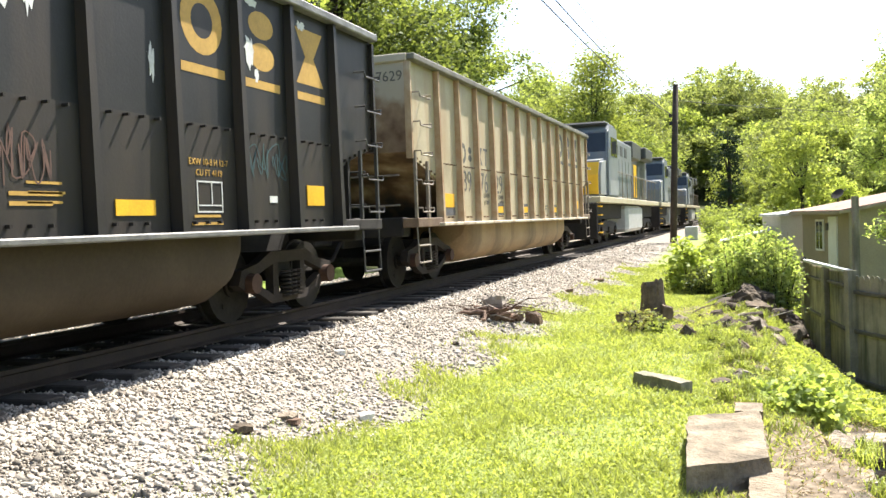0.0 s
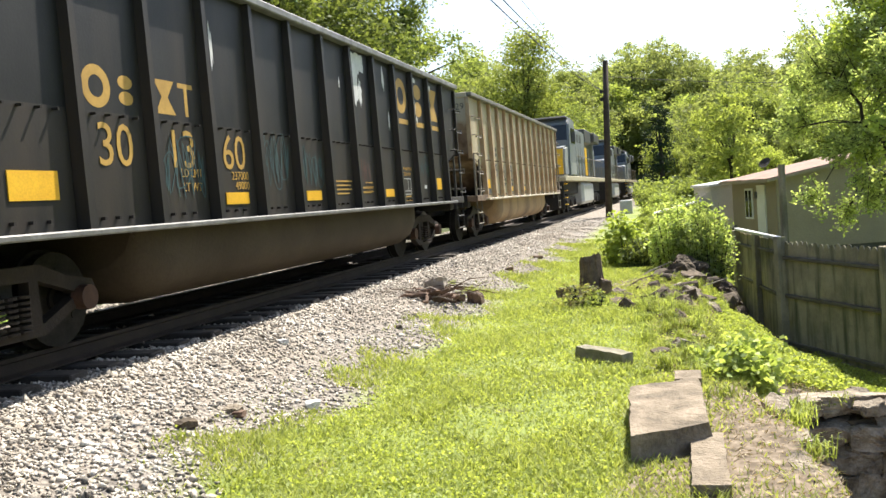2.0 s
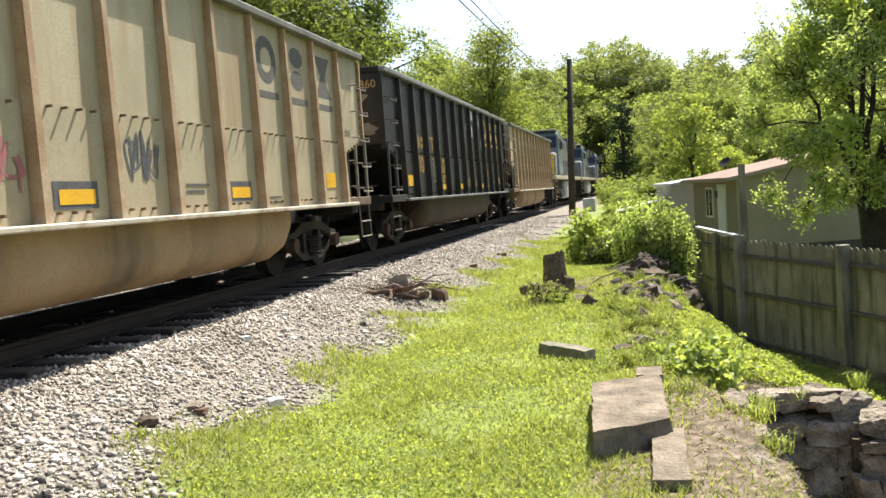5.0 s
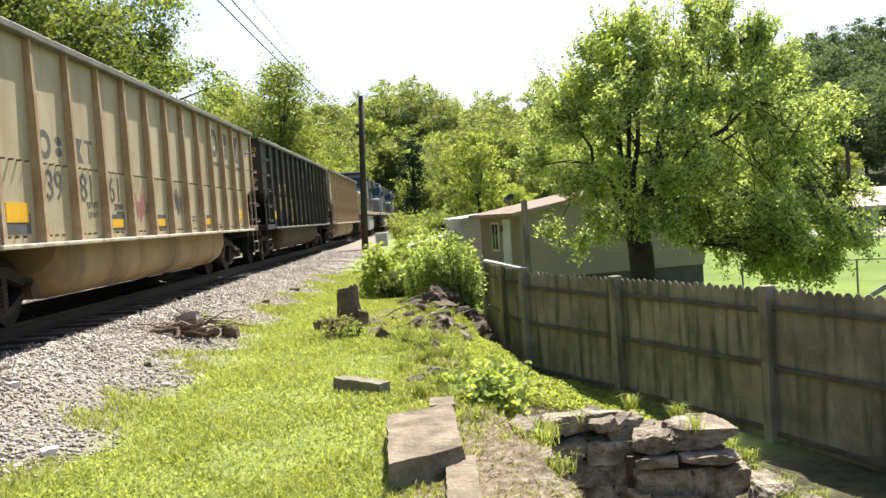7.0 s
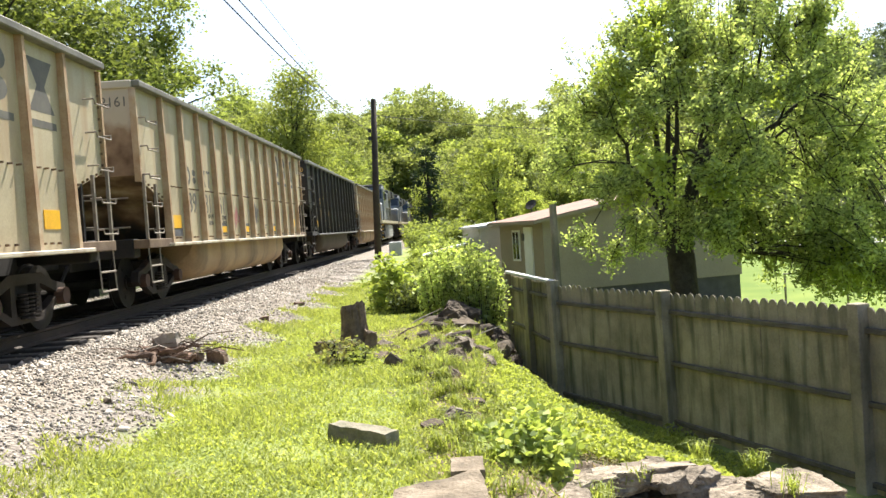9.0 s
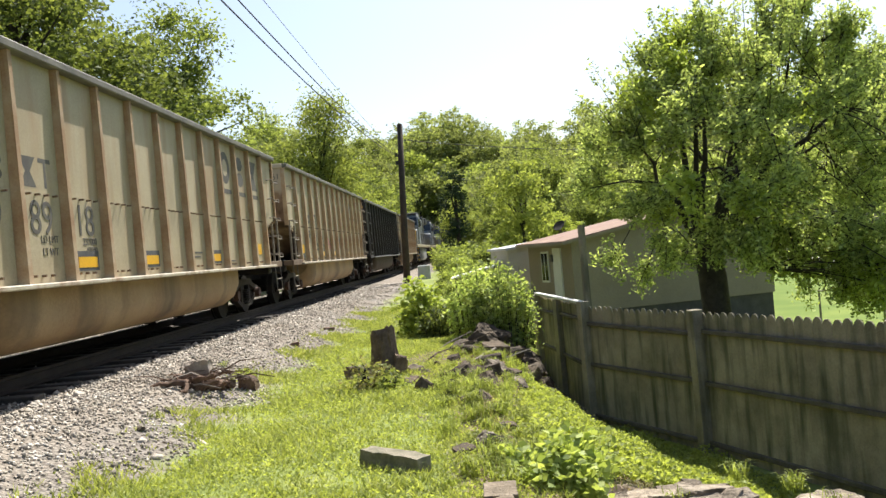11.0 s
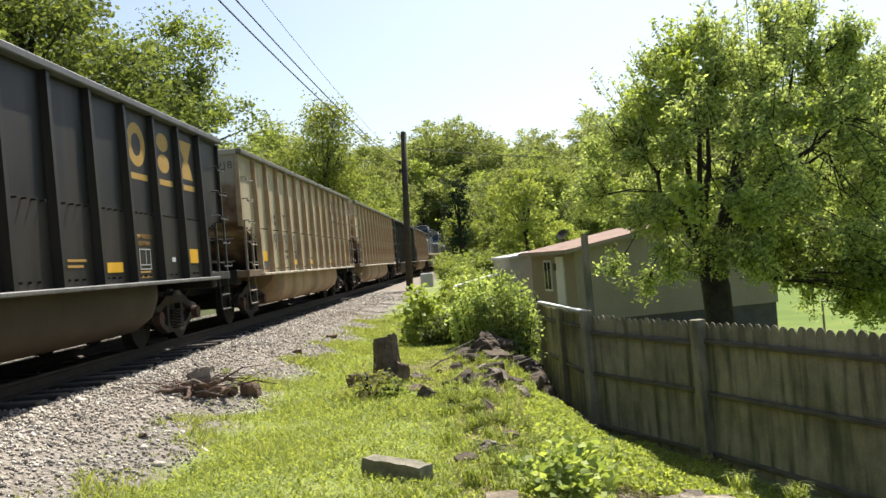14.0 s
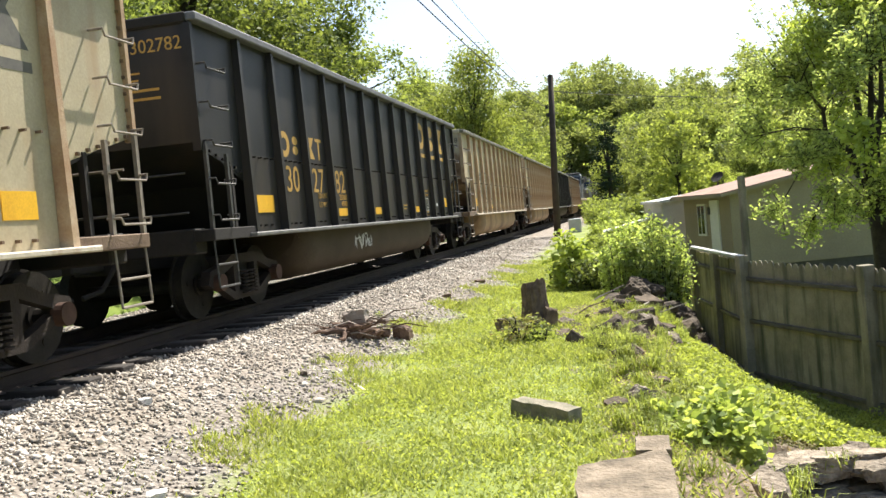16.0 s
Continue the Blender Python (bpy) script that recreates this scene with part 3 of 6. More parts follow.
def gondola(label, paint, ribs, chord, sillm, tubm, endm, metal):
    """A bathtub coal car. Its origin is on the rails under the front end; it reaches back along -y."""
    car = tagged(new("coal_gondola_car"), label, "railway car", "cars of the coal train")
    for s in (-1, 1):
        bm = bmesh.new()
        zf = 2.02
        # side sheet, with the lower corner cut away at both ends
        out = [(-ENDP, SILL), (-ENDP, 1.72), (-0.55, 1.9), (0, 2.04), (0, TOP - 0.1), (-LONG, TOP - 0.1), (-LONG, 2.04), (-LONG + 0.55, 1.9), (-LONG + ENDP, 1.72), (-LONG + ENDP, SILL)]
        prism(bm, out, 0, s * 1.443, s * 1.453)
        wall = part("side_sheet", bm, paint, car)
        liner = None
        for i in range(NP):
            if liner is None:
                bm = box(bmesh.new(), s * 1.453, s * 1.464, -PANEL / 2 + 0.08, PANEL / 2 - 0.08, SILL, zf)
                bmesh.ops.recalc_face_normals(bm, faces=bm.faces)
                liner = o = part("lower_liner", bm, paint, car)
            else:
                o = new("lower_liner", liner.data)
                o.parent = car
            o.location = (0, panel_mid(i), 0)
        first = None
        for i in range(NP + 1):
            if first is None:
                bm = bmesh.new()
                lo, hi = SILL, TOP - 0.1
                v = []
                for z, w, d in ((lo, 0.062, 0.125), (1.5, 0.058, 0.115), (hi, 0.048, 0.085)):
                    v.append([bm.verts.new((s * x, y, z)) for x, y in ((1.45, -w), (1.45 + d, -w * 0.75), (1.45 + d, w * 0.75), (1.45, w))])
                for a, b in zip(v, v[1:]):
                    for k in range(3):
                        bm.faces.new((a[k], a[k + 1], b[k + 1], b[k]))
                bm.faces.new(v[0]), bm.faces.new(v[-1])
                bmesh.ops.recalc_face_normals(bm, faces=bm.faces)
                first = part("rib", bm, ribs, car)
                o = first
            else:
                o = new("rib", first.data)
                o.parent = car
            o.location = (0, -ENDP - PANEL * i, 0)
        bm = bmesh.new()
        def stud(y, z, x=1.453, r=0.016, out=0.03):
            box(bm, s * x if s > 0 else s * (x + out), s * (x + out) if s > 0 else s * x, y - r, y + r, z - r, z + r)
        for i in range(NP):
            for k in range(-1, 3):
                stud(panel_mid(i) + k * 0.2 - 0.1, zf - 0.03, 1.453, 0.011, 0.07)
            for k in range(-1, 2):
                stud(panel_mid(i) + k * 0.2 - 0.08, 1.1, 1.464, 0.013, 0.045)
        for z in np.arange(2.15, TOP - 0.1, 0.16):
            stud(-0.03, z), stud(-LONG + 0.03, z)
        for k in range(7):
            stud(-0.1 - 0.16 * k, 2.05 - 0.042 * k), stud(-LONG + 0.1 + 0.16 * k, 2.05 - 0.042 * k)
        tagged(part("rivets", bm, UNDER if paint is DARK else SOOTRUST, car), kind="stuff")
        bm = box(bmesh.new(), min(s * 1.38, s * 1.58), max(s * 1.38, s * 1.58), -LONG - 0.02, 0.02, TOP - 0.1, TOP, 0.015)
        part("top_chord", bm, chord, car)
        bm = box(bmesh.new(), min(s * 1.36, s * 1.66), max(s * 1.36, s * 1.66), -LONG + ENDP - 0.25, -ENDP + 0.25, SILL - 0.055, SILL, 0.012)
        part("side_sill", bm, sillm, car)
        for yy, d in ((0.0, -1), (-LONG, 1)):
            bm = box(bmesh.new(), min(s * 1.3, s * 1.56), max(s * 1.3, s * 1.56), min(yy, yy + d * ENDP), max(yy, yy + d * ENDP), SILL - 0.06, SILL + 0.08, 0.01)
            part("corner_casting", bm, UNDER if paint is DARK else SOOTRUST, car)
            ladder(car, yy, s, metal)
    for yy, d in ((0.0, -1), (-LONG, 1)):
        bm = bmesh.new()
        prism(bm, [(yy, TOP - 0.1), (yy, 2.1), (yy + d * ENDP, 1.66), (yy + d * (ENDP + 0.6), 1.1), (yy + d * (ENDP + 0.64), 1.12), (yy + d * (ENDP + 0.04), 1.72), (yy + d * 0.03, 2.16), (yy + d * 0.03, TOP - 0.1)], 0, -1.443, 1.443)
        part("end_sheet", bm, endm, car)
        bm = box(bmesh.new(), -1.46, 1.46, min(yy - d * 0.05, yy + d * 0.12), max(yy - d * 0.05, yy + d * 0.12), TOP - 0.12, TOP + 0.003, 0.015)
        part("end_chord", bm, UNDER if paint is DARK else RUSTEND, car)
        for x in (-1.46, 1.46):
            part("corner_post", box(bmesh.new(), x - 0.05, x + 0.05, yy - 0.03, yy + 0.03, 2.0, TOP - 0.12), ribs, car)
            part("platform_post", box(bmesh.new(), x * 0.985 - 0.03, x * 0.985 + 0.03, yy + d * 0.8 - 0.03, yy + d * 0.8 + 0.03, SILL + 0.08, 1.86), UNDER, car)
        bm = box(bmesh.new(), -1.3, 1.3, min(yy, yy + d * 0.3), max(yy, yy + d * 0.3), SILL - 0.2, SILL + 0.1, 0.02)
        part("end_sill", bm, UNDER, car)
        bm = box(bmesh.new(), -0.3, 0.3, min(yy, yy + d * 3.0), max(yy, yy + d * 3.0), 0.66, SILL - 0.02, 0.02)
        box(bm, -0.12, 0.12, yy - d * 0.62, yy + d * 0.2, 0.72, 0.94, 0.02) if d < 0 else box(bm, -0.12, 0.12, yy - 0.62, yy, 0.72, 0.94, 0.02)
        part("coupler", bm, UNDER, car)
        bm = tube(bmesh.new(), [(0.25, yy, 0.75), (0.25, yy - d * 0.3, 0.5), (0.2, yy - d * 0.6, 0.45)], 0.03, 6)
        part("brake_hose", bm, UNDER, car)
        for z in (1.3, 1.75):
            bm = tube(bmesh.new(), [(0.45, yy - d * 0.08, z), (1.3, yy - d * 0.08, z)], 0.014, 6)
            part("grab_iron", bm, metal, car)
        truck_part(car, yy + d * 1.75)
    # the tub between the trucks, rounded below and at its ends
    bm = bmesh.new()
    rings = []
    y0, y1 = -3.15, -LONG + 3.15
    steps = [0.0, 0.03, 0.08, 0.15, 0.25, 0.38, 0.55]
    for y in [y0 - d for d in steps] + [y1 + d for d in reversed(steps)]:
        e = min(1, min(abs(y - y0), abs(y - y1)) / 0.55)
        e = math.sqrt(1 - (1 - e) ** 2)
        zb = 0.93 - 0.68 * (0.5 + 0.5 * e)
        w = 1.42 - 0.12 * (1 - e)
        ring = [(w, 0.96), (w, zb + 0.38), (w - 0.08, zb + 0.2), (w - 0.28, zb + 0.06), (w - 0.6, zb)]
        ring = ring + [(-x, z) for x, z in reversed(ring)]
        rings.append([bm.verts.new((x, y, z)) for x, z in ring])
    for a, b in zip(rings, rings[1:]):
        for k in range(9):
            bm.faces.new((a[k], b[k], b[k + 1], a[k + 1]))
    for r in (rings[0], rings[-1]):
        bm.faces.new([bm.verts.new(v.co) for v in r])
    bmesh.ops.recalc_face_normals(bm, faces=bm.faces)
    part("tub", bm, tubm, car, smooth=True)
    bm = box(bmesh.new(), -1.4, 1.4, -LONG + 1.3, -1.3, 1.05, 1.1)
    part("floor_plate", bm, UNDER, car)
    # yellow reflector plates
    for i, w in ((0, 0.42), (3, 0.5), (6, 0.5), (8, 0.52), (11, 0.55)):
        bm = box(bmesh.new(), 1.464, 1.474, panel_mid(i) - w / 2, panel_mid(i) + w / 2, 1.17 if 0 < i < 11 else 1.27, 1.3 if 0 < i < 11 else 1.5)
        if i and paint is not DARK:
            part("reflector_backing", box(bmesh.new(), 1.464, 1.469, panel_mid(i) - w / 2 - 0.07, panel_mid(i) + w / 2 + 0.05, 1.13, 1.37), SPRAYDARK, car, "dark smudged backing")
        part("reflector_plate", bm, YELLOW, car, "yellow reflective plate")
    return car


dark_car = gondola("black ribbed steel bathtub coal gondola with gold lettering", DARK, DARK, CHORDGREY, GREYSILL, DARKTUB, DARK, DARKIRON)
cream_car = gondola("cream ribbed steel bathtub coal gondola streaked with rust", BEIGE, RUSTRIB, CHORDRUST, CREAMSILL, CREAMTUB, RUSTEND, BAREST)
CARS = [cream_car, dark_car]
for i in range(2, 6):
    CARS.append(copy_thing(dark_car if i == 4 else cream_car, pose(0, 0, 0)))
GREYCHORD = mat("dull_grey_chord", [(0.08, 0.08, 0.085), (0.13, 0.13, 0.135)], 2.0, 0.6, 0.0, 0.2, 40)
for ob in CARS[4].children:
    if ob.name.startswith("top_chord"):
        ob.material_slots[0].link = "OBJECT"
        ob.material_slots[0].material = GREYCHORD
CARS[4]["label"] = "dull black ribbed bathtub coal gondola, dusty grey tub"


def mark_car(car, number, ink, dark, big=1.0):
    """The owner's marks, the number and the data stencils."""
    for i, k in ((2, "ring"), (1, "discs"), (0, "hourglass")):
        emblem(i, k, 1.15, 2.98, ink, car)
    for y, k, q in ((panel_mid(10) - 0.18, "ring", 0.68), (panel_mid(10) + 0.24, "discs", 0.5), (panel_mid(9) - 0.2, "hourglass", 0.6), (panel_mid(9) + 0.18, "bar", 0.6)):
        emblem(float(y), k, q, 2.24, ink, car, False)
    for i, n in ((10, number[:2]), (9, number[2:4]), (8, number[4:])):
        if not n:
            bars("number", [(-0.18, 0, 0.2, 0.38), (0.18, 0, 0.2, 0.38)], ink, car, side_at(panel_mid(i), 1.8))
            continue
        lettering("number", n, 0.54, ink, car, side_at(panel_mid(i), 1.72))
    lettering("capacity_figures", "237000", 0.13, ink, car, side_at(panel_mid(8) + 0.1, 1.48))
    lettering("capacity_figures", "49000", 0.13, ink, car, side_at(panel_mid(8) + 0.14, 1.37))
    lettering("stencil", "LD LMT", 0.12, ink, car, side_at(panel_mid(9) + 0.15, 1.5))
    lettering("stencil", "LT WT", 0.12, ink, car, side_at(panel_mid(9) + 0.15, 1.36))
    bars("stencil", [(0, 0, 0.5, 0.03), (-0.05, -0.07, 0.4, 0.03)], ink, car, side_at(panel_mid(4), 1.33))
    bars("stencil", [(0, 0, 0.42, 0.025), (0, -0.07, 0.5, 0.025)], ink, car, side_at(panel_mid(2) - 0.05, 1.16))
    m = Matrix.Translation((1.05, -LONG - 0.004, TOP - 0.33)) @ END_POSE
    lettering("end_number", number or "-", 0.22, ink, car, m)
    if dark:
        lettering("stencil", "EXW 10-8 H 12-7", 0.085, GOLD, car, side_at(panel_mid(2), 1.66))
        lettering("stencil", "CU FT 4119", 0.085, GOLD, car, side_at(panel_mid(2), 1.56))
        z, y = 1.34, panel_mid(2)
        bars("inspection_panel", [(0, 0.14, 0.42, 0.014), (0, -0.14, 0.42, 0.014), (-0.2, 0, 0.014, 0.28), (0.2, 0, 0.014, 0.28), (0, -0.08, 0.42, 0.012), (0.03, 0.03, 0.012, 0.2)], PALE, car, side_at(y, z))
        bars("stencil", [(0, 0, 0.16, 0.07)], PALE, car, side_at(panel_mid(1) + 0.1, 1.33))
        bars("stencil", [(-0.1, 0, 0.25, 0.02), (-0.1, -0.08, 0.2, 0.02), (0, -0.2, 0.5, 0.03), (0, -0.3, 0.52, 0.03)], ink, car, Matrix.Translation((0.8, -LONG - 0.004, TOP - 0.62)) @ END_POSE)


mark_car(CARS[0], "397629", INK, False)
mark_car(CARS[1], "301360", GOLD, True)
mark_car(CARS[2], "398161", INK, False)
mark_car(CARS[3], "398918", INK, False)
mark_car(CARS[4], "302782", GOLD, True)
mark_car(CARS[5], "", INK, False)
for i, (k, dy, z, w, h) in enumerate(((4, -0.05, 3.3, 0.75, 0.36), (4, -0.22, 2.95, 0.42, 0.7), (4, -0.42, 2.45, 0.13, 1.0), (4, 0.02, 2.85, 0.16, 0.45), (3, 0.12, 3.2, 0.14, 0.42), (1, -0.24, 2.86, 0.22, 0.34), (1, -0.12, 2.62, 0.1, 0.14), (3, 0.3, 2.5, 0.09, 0.36), (3, -0.44, 2.5, 0.06, 0.2), (5, -0.42, 2.5, 0.17, 0.66), (1, -0.2, 3.36, 0.3, 0.1), (0, -0.2, 3.32, 0.24, 0.12), (5, 0.2, 2.9, 0.05, 0.2), (8, -0.3, 2.9, 0.08, 0.5))):
    patch(panel_mid(k) + dy, z, w, h, 3 + i, PEEL, CARS[1], 1.4548 + 0.0004 * i)
bars("stencil", [(0, 0.09, 0.78, 0.022), (-0.02, 0.03, 0.7, 0.022), (0, -0.03, 0.72, 0.022), (-0.04, -0.09, 0.6, 0.022)], GOLD, CARS[1], side_at(panel_mid(5), 1.34))
bars("stencil", [(0, 0.07, 0.34, 0.02), (0.02, 0.0, 0.36, 0.02), (0, -0.07, 0.34, 0.02)], GOLD, CARS[1], side_at(panel_mid(4) + 0.08, 1.34))
scrawl(panel_mid(4) - 0.12, 1.62, 0.55, 0.5, 23, mat("faded_pink_chalk", [(0.07, 0.04, 0.033), (0.12, 0.065, 0.05)], 4.0, 0.8), CARS[1])
bars("end_mark", [(0, 0, 0.42, 0.15)], GOLD, CARS[1], Matrix.Translation((0.22, -LONG - 0.004, TOP - 0.36)) @ END_POSE)
TANPATCH = mat("bare_tan_primer", [(0.2, 0.15, 0.11), (0.32, 0.25, 0.19)], 4.0, 0.8, 0.0, 0.2, 30)
for x, z, w, h in ((0.66, 2.98, 1.15, 0.42), (1.15, 2.4, 0.5, 0.26)):
    patch(0, 0, w, h, int(z * 10), TANPATCH, CARS[1], m0=Matrix.Translation((x, -LONG - 0.003, z)) @ END_POSE)
scrawl(panel_mid(1), 1.72, 0.75, 0.4, 11, SPRAYTEAL, CARS[1])
scrawl(panel_mid(6), 1.65, 0.7, 0.6, 12, SPRAYTEAL, CARS[1])
scrawl(panel_mid(7), 1.7, 0.8, 0.75, 13, SPRAYTEAL, CARS[1])
scrawl(panel_mid(9), 1.55, 0.9, 0.6, 17, SPRAYTEAL, CARS[1])
scrawl(panel_mid(7), 1.5, 0.9, 0.6, 14, SPRAYPINK, CARS[2], 1.468, 0.015)
scrawl(panel_mid(5), 1.62, 0.62, 0.5, 15, SPRAYDARK, CARS[2], 1.468, 0.014)
scrawl(panel_mid(7) + 0.1, 0.7, 1.0, 0.3, 16, PALE, CARS[4], 1.424, 0.012)

# ---- locomotives ----
def locomotive():
    """A wide-cab diesel; its nose points back along -y, its origin is on the rails under the nose end."""
    lo = tagged(new("diesel_locomotive"), "grey and yellow wide-cab diesel locomotive with dark roof", "locomotive", "locomotives of the train")
    part("deck", box(bmesh.new(), -1.5, 1.5, 0.3, 21.2, 1.5, 1.72, 0.02), LOCOCREAM, lo, "cream side sill")
    part("frame", box(bmesh.new(), -1.1, 1.1, 0.4, 21.0, 0.9, 1.5, 0.02), UNDER, lo)
    bm = bmesh.new()
    prism(bm, [(0.95, 1.72), (0.95, 2.5), (1.25, 3.0), (2.5, 3.15), (2.5, 1.72)], 0, -1.42, 1.42)
    bmesh.ops.bevel(bm, geom=bm.edges[:], offset=0.08, segments=2, affect="EDGES")
    nose = part("nose", bm, LOCOSILVER, lo, "silver nose with a yellow front")
    part("nose_front", prism(bmesh.new(), [(0.93, 1.8), (0.93, 2.48), (1.2, 2.94), (1.24, 2.94), (0.97, 2.46), (0.97, 1.8)], 0, -1.34, 1.34), LOCOYEL, nose, "yellow front")
    part("nose_mark", box(bmesh.new(), -0.75, 0.75, 0.915, 0.928, 2.14, 2.34), LOCOBLUE, nose, "dark plain marking")
    bm = bmesh.new()
    prism(bm, [(2.35, 1.72), (2.35, 3.1), (2.6, 4.15), (2.9, 4.4), (4.8, 4.4), (4.8, 1.72)], 0, -1.5, 1.5)
    bmesh.ops.bevel(bm, geom=bm.edges[:], offset=0.06, segments=2, affect="EDGES")
    cab = part("cab", bm, LOCOGREY, lo)
    aux = part("equipment_cabinet", box(bmesh.new(), -1.38, 1.38, 4.8, 10.2, 1.72, 4.1, 0.06), LOCOGREY, lo, "slate grey equipment cabinet")
    for i in range(5):
        part("cabinet_door", box(bmesh.new(), 1.38, 1.395, 5.0 + i, 5.9 + i, 1.9, 3.3, 0.005), LOCOGREY, aux)
    for i in range(3):
        part("louvre", box(bmesh.new(), 1.38, 1.392, 5.2 + 1.3 * i, 5.9 + 1.3 * i, 3.45, 3.85), LOCOBLUE, aux)
    part("windscreen_surround", box(bmesh.new(), -1.4, 1.4, -0.008, 0.006, 0.12, 0.98, 0.0, pose(0, 2.385, 3.16, -13.4)), LOCOBLUE, cab, "black surround")
    for s in (-1, 1):
        part("cab_side_panel", box(bmesh.new(), min(s * 1.5, s * 1.507), max(s * 1.5, s * 1.507), 2.7, 4.75, 1.8, 2.35), LOCOSILVER, cab, "silver lower side")
        part("cab_mirror", box(bmesh.new(), min(s * 1.56, s * 1.72), max(s * 1.56, s * 1.72), 2.95, 2.99, 3.3, 3.75), LOCOBLUE, cab)
    part("cab_roof", box(bmesh.new(), -1.42, 1.42, 2.6, 4.85, 4.36, 4.5, 0.06), LOCOBLUE, cab)
    for x in (-0.8, 0.8):
        part("windscreen", box(bmesh.new(), x - 0.6, x + 0.6, -0.014, 0.0, 0.0, 0.72, 0.0, pose(0, 2.43, 3.38, -13.4)), GLASS, cab)
    for x in (-1.505, 1.505):
        for y in (3.1, 3.95):
            part("cab_window", box(bmesh.new(), x - 0.01, x + 0.01, y, y + 0.7, 3.25, 3.95), GLASS, cab)
    bm = box(bmesh.new(), -0.95, 0.95, 4.8, 20.2, 1.72, 4.15, 0.08)
    hood = part("long_hood", bm, LOCOBLUE, lo, "dark blue hood")
    part("hood_roof", box(bmesh.new(), -1.0, 1.0, 4.82, 20.25, 4.1, 4.3, 0.05), LOCOBLUE, hood)
    part("air_intake", box(bmesh.new(), -1.42, 1.42, 10.3, 13.6, 3.6, 4.35, 0.05), LOCOBLUE, hood)
    part("radiator", box(bmesh.new(), -1.4, 1.4, 16.0, 19.4, 3.85, 4.45, 0.06), LOCOBLUE, hood)
    part("hood_stripe", box(bmesh.new(), 0.952, 0.985, 14.2, 15.4, 1.9, 3.5), LOCOYEL, hood, "yellow panel")
    for i in range(12):
        y = 10.3 + i * 0.82
        part("hood_door", box(bmesh.new(), 0.95, 0.972, y, y + 0.78, 1.9, 3.5, 0.006), LOCOGREY if i % 4 == 3 else LOCOBLUE, hood)
    bm = box(bmesh.new(), -1.4, 1.4, 8.4, 13.8, 0.3, 1.45, 0.15)
    part("fuel_tank", bm, WORNTOP, lo, "pale grey fuel tank")
    for s in (-1, 1):
        bm = bmesh.new()
        for y in np.arange(5.0, 20.9, 1.45):
            tube(bm, [(s * 1.45, y, 1.72), (s * 1.45, y, 2.75)], 0.02, 5)
        tube(bm, [(s * 1.45, 5.0, 2.75), (s * 1.45, 20.6, 2.75)], 0.02, 5)
        part("handrail", bm, BAREST, lo)
        for k in range(4):
            part("step", box(bmesh.new(), min(s * 1.2, s * 1.5), max(s * 1.2, s * 1.5), 0.35, 0.75, 0.45 + 0.3 * k, 0.49 + 0.3 * k), LOCOYEL, lo)
    part("pilot", box(bmesh.new(), -1.4, 1.4, 0.1, 0.3, 0.25, 1.5, 0.03), UNDER, lo)
    for yc in (4.0, 17.4):
        tr = new("truck")
        tr.parent = lo
        tr.location = (0, yc, 0)
        for s in (-1, 1):
            bm = bmesh.new()
            prism(bm, [(-2.3, 0.4), (-2.2, 0.75), (-0.6, 0.85), (0.6, 0.85), (2.2, 0.75), (2.3, 0.4), (1.5, 0.45), (1.1, 0.3), (0.6, 0.45), (-0.6, 0.45), (-1.1, 0.3), (-1.5, 0.45)], 0, s * 1.0, s * 1.18)
            part("side_frame", bm, UNDER, tr)
        for yy in (-1.75, 0, 1.75):
            bm = bmesh.new()
            for s in (-1, 1):
                disc(bm, (s * 0.77, 0, 0), (1, 0, 0), 0.5, 0.14, 24)
                disc(bm, (s * 1.2, 0, 0), (1, 0, 0), 0.14, 0.1, 12)
            disc(bm, (0, 0, 0), (1, 0, 0), 0.1, 2.3, 10)
            w = part("wheelset", bm, WHEELST, tr)
            w.location = (0, yy, 0.5)
    return lo


LOCO_REAR = 29.0
LOCOS = [locomotive()]
for _ in range(2):
    LOCOS.append(copy_thing(LOCOS[0], pose(0, 0, 0)))
for lo in LOCOS[1:]:
    lo["label"] = "grey wide-cab diesel locomotive with dark blue hood"
    for ob in lo.children_recursive:
        if ob.name.startswith(("nose_front", "nose_mark")):
            ob.material_slots[0].link = "OBJECT"
            ob.material_slots[0].material = LOCOGREY
            ob["label"] = "dull grey front"

# ---- plants ----
LEAF = leafmat("tree_leaves", (0.12, 0.155, 0.037), (0.3, 0.355, 0.09), 0.6)
LEAFBRIGHT = leafmat("bright_leaves", (0.175, 0.218, 0.045), (0.36, 0.405, 0.1), 0.6)
LEAFDARK = leafmat("wood_leaves", (0.14, 0.17, 0.056), (0.32, 0.36, 0.125), 0.62)
LEAFBUSH = leafmat("bush_leaves", (0.23, 0.32, 0.075), (0.54, 0.62, 0.23), 0.62)
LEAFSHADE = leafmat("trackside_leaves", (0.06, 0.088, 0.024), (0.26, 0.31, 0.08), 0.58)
# the hill's shade and haze are put into these leaf colours
LEAFHILL = leafmat("shade_toned_hill_leaves", (0.062, 0.09, 0.046), (0.17, 0.22, 0.105), 0.4)
LEAFYEL = leafmat("lime_leaves", (0.24, 0.31, 0.05), (0.4, 0.47, 0.1), 0.5)
GRASSBLADE = leafmat("grass_blades", (0.15, 0.185, 0.038), (0.41, 0.44, 0.125), 0.45)
BARK = mat("dark_bark", [(0.022, 0.018, 0.014), (0.06, 0.05, 0.04)], 6.0, 0.95, 0.0, 0.6, 30)


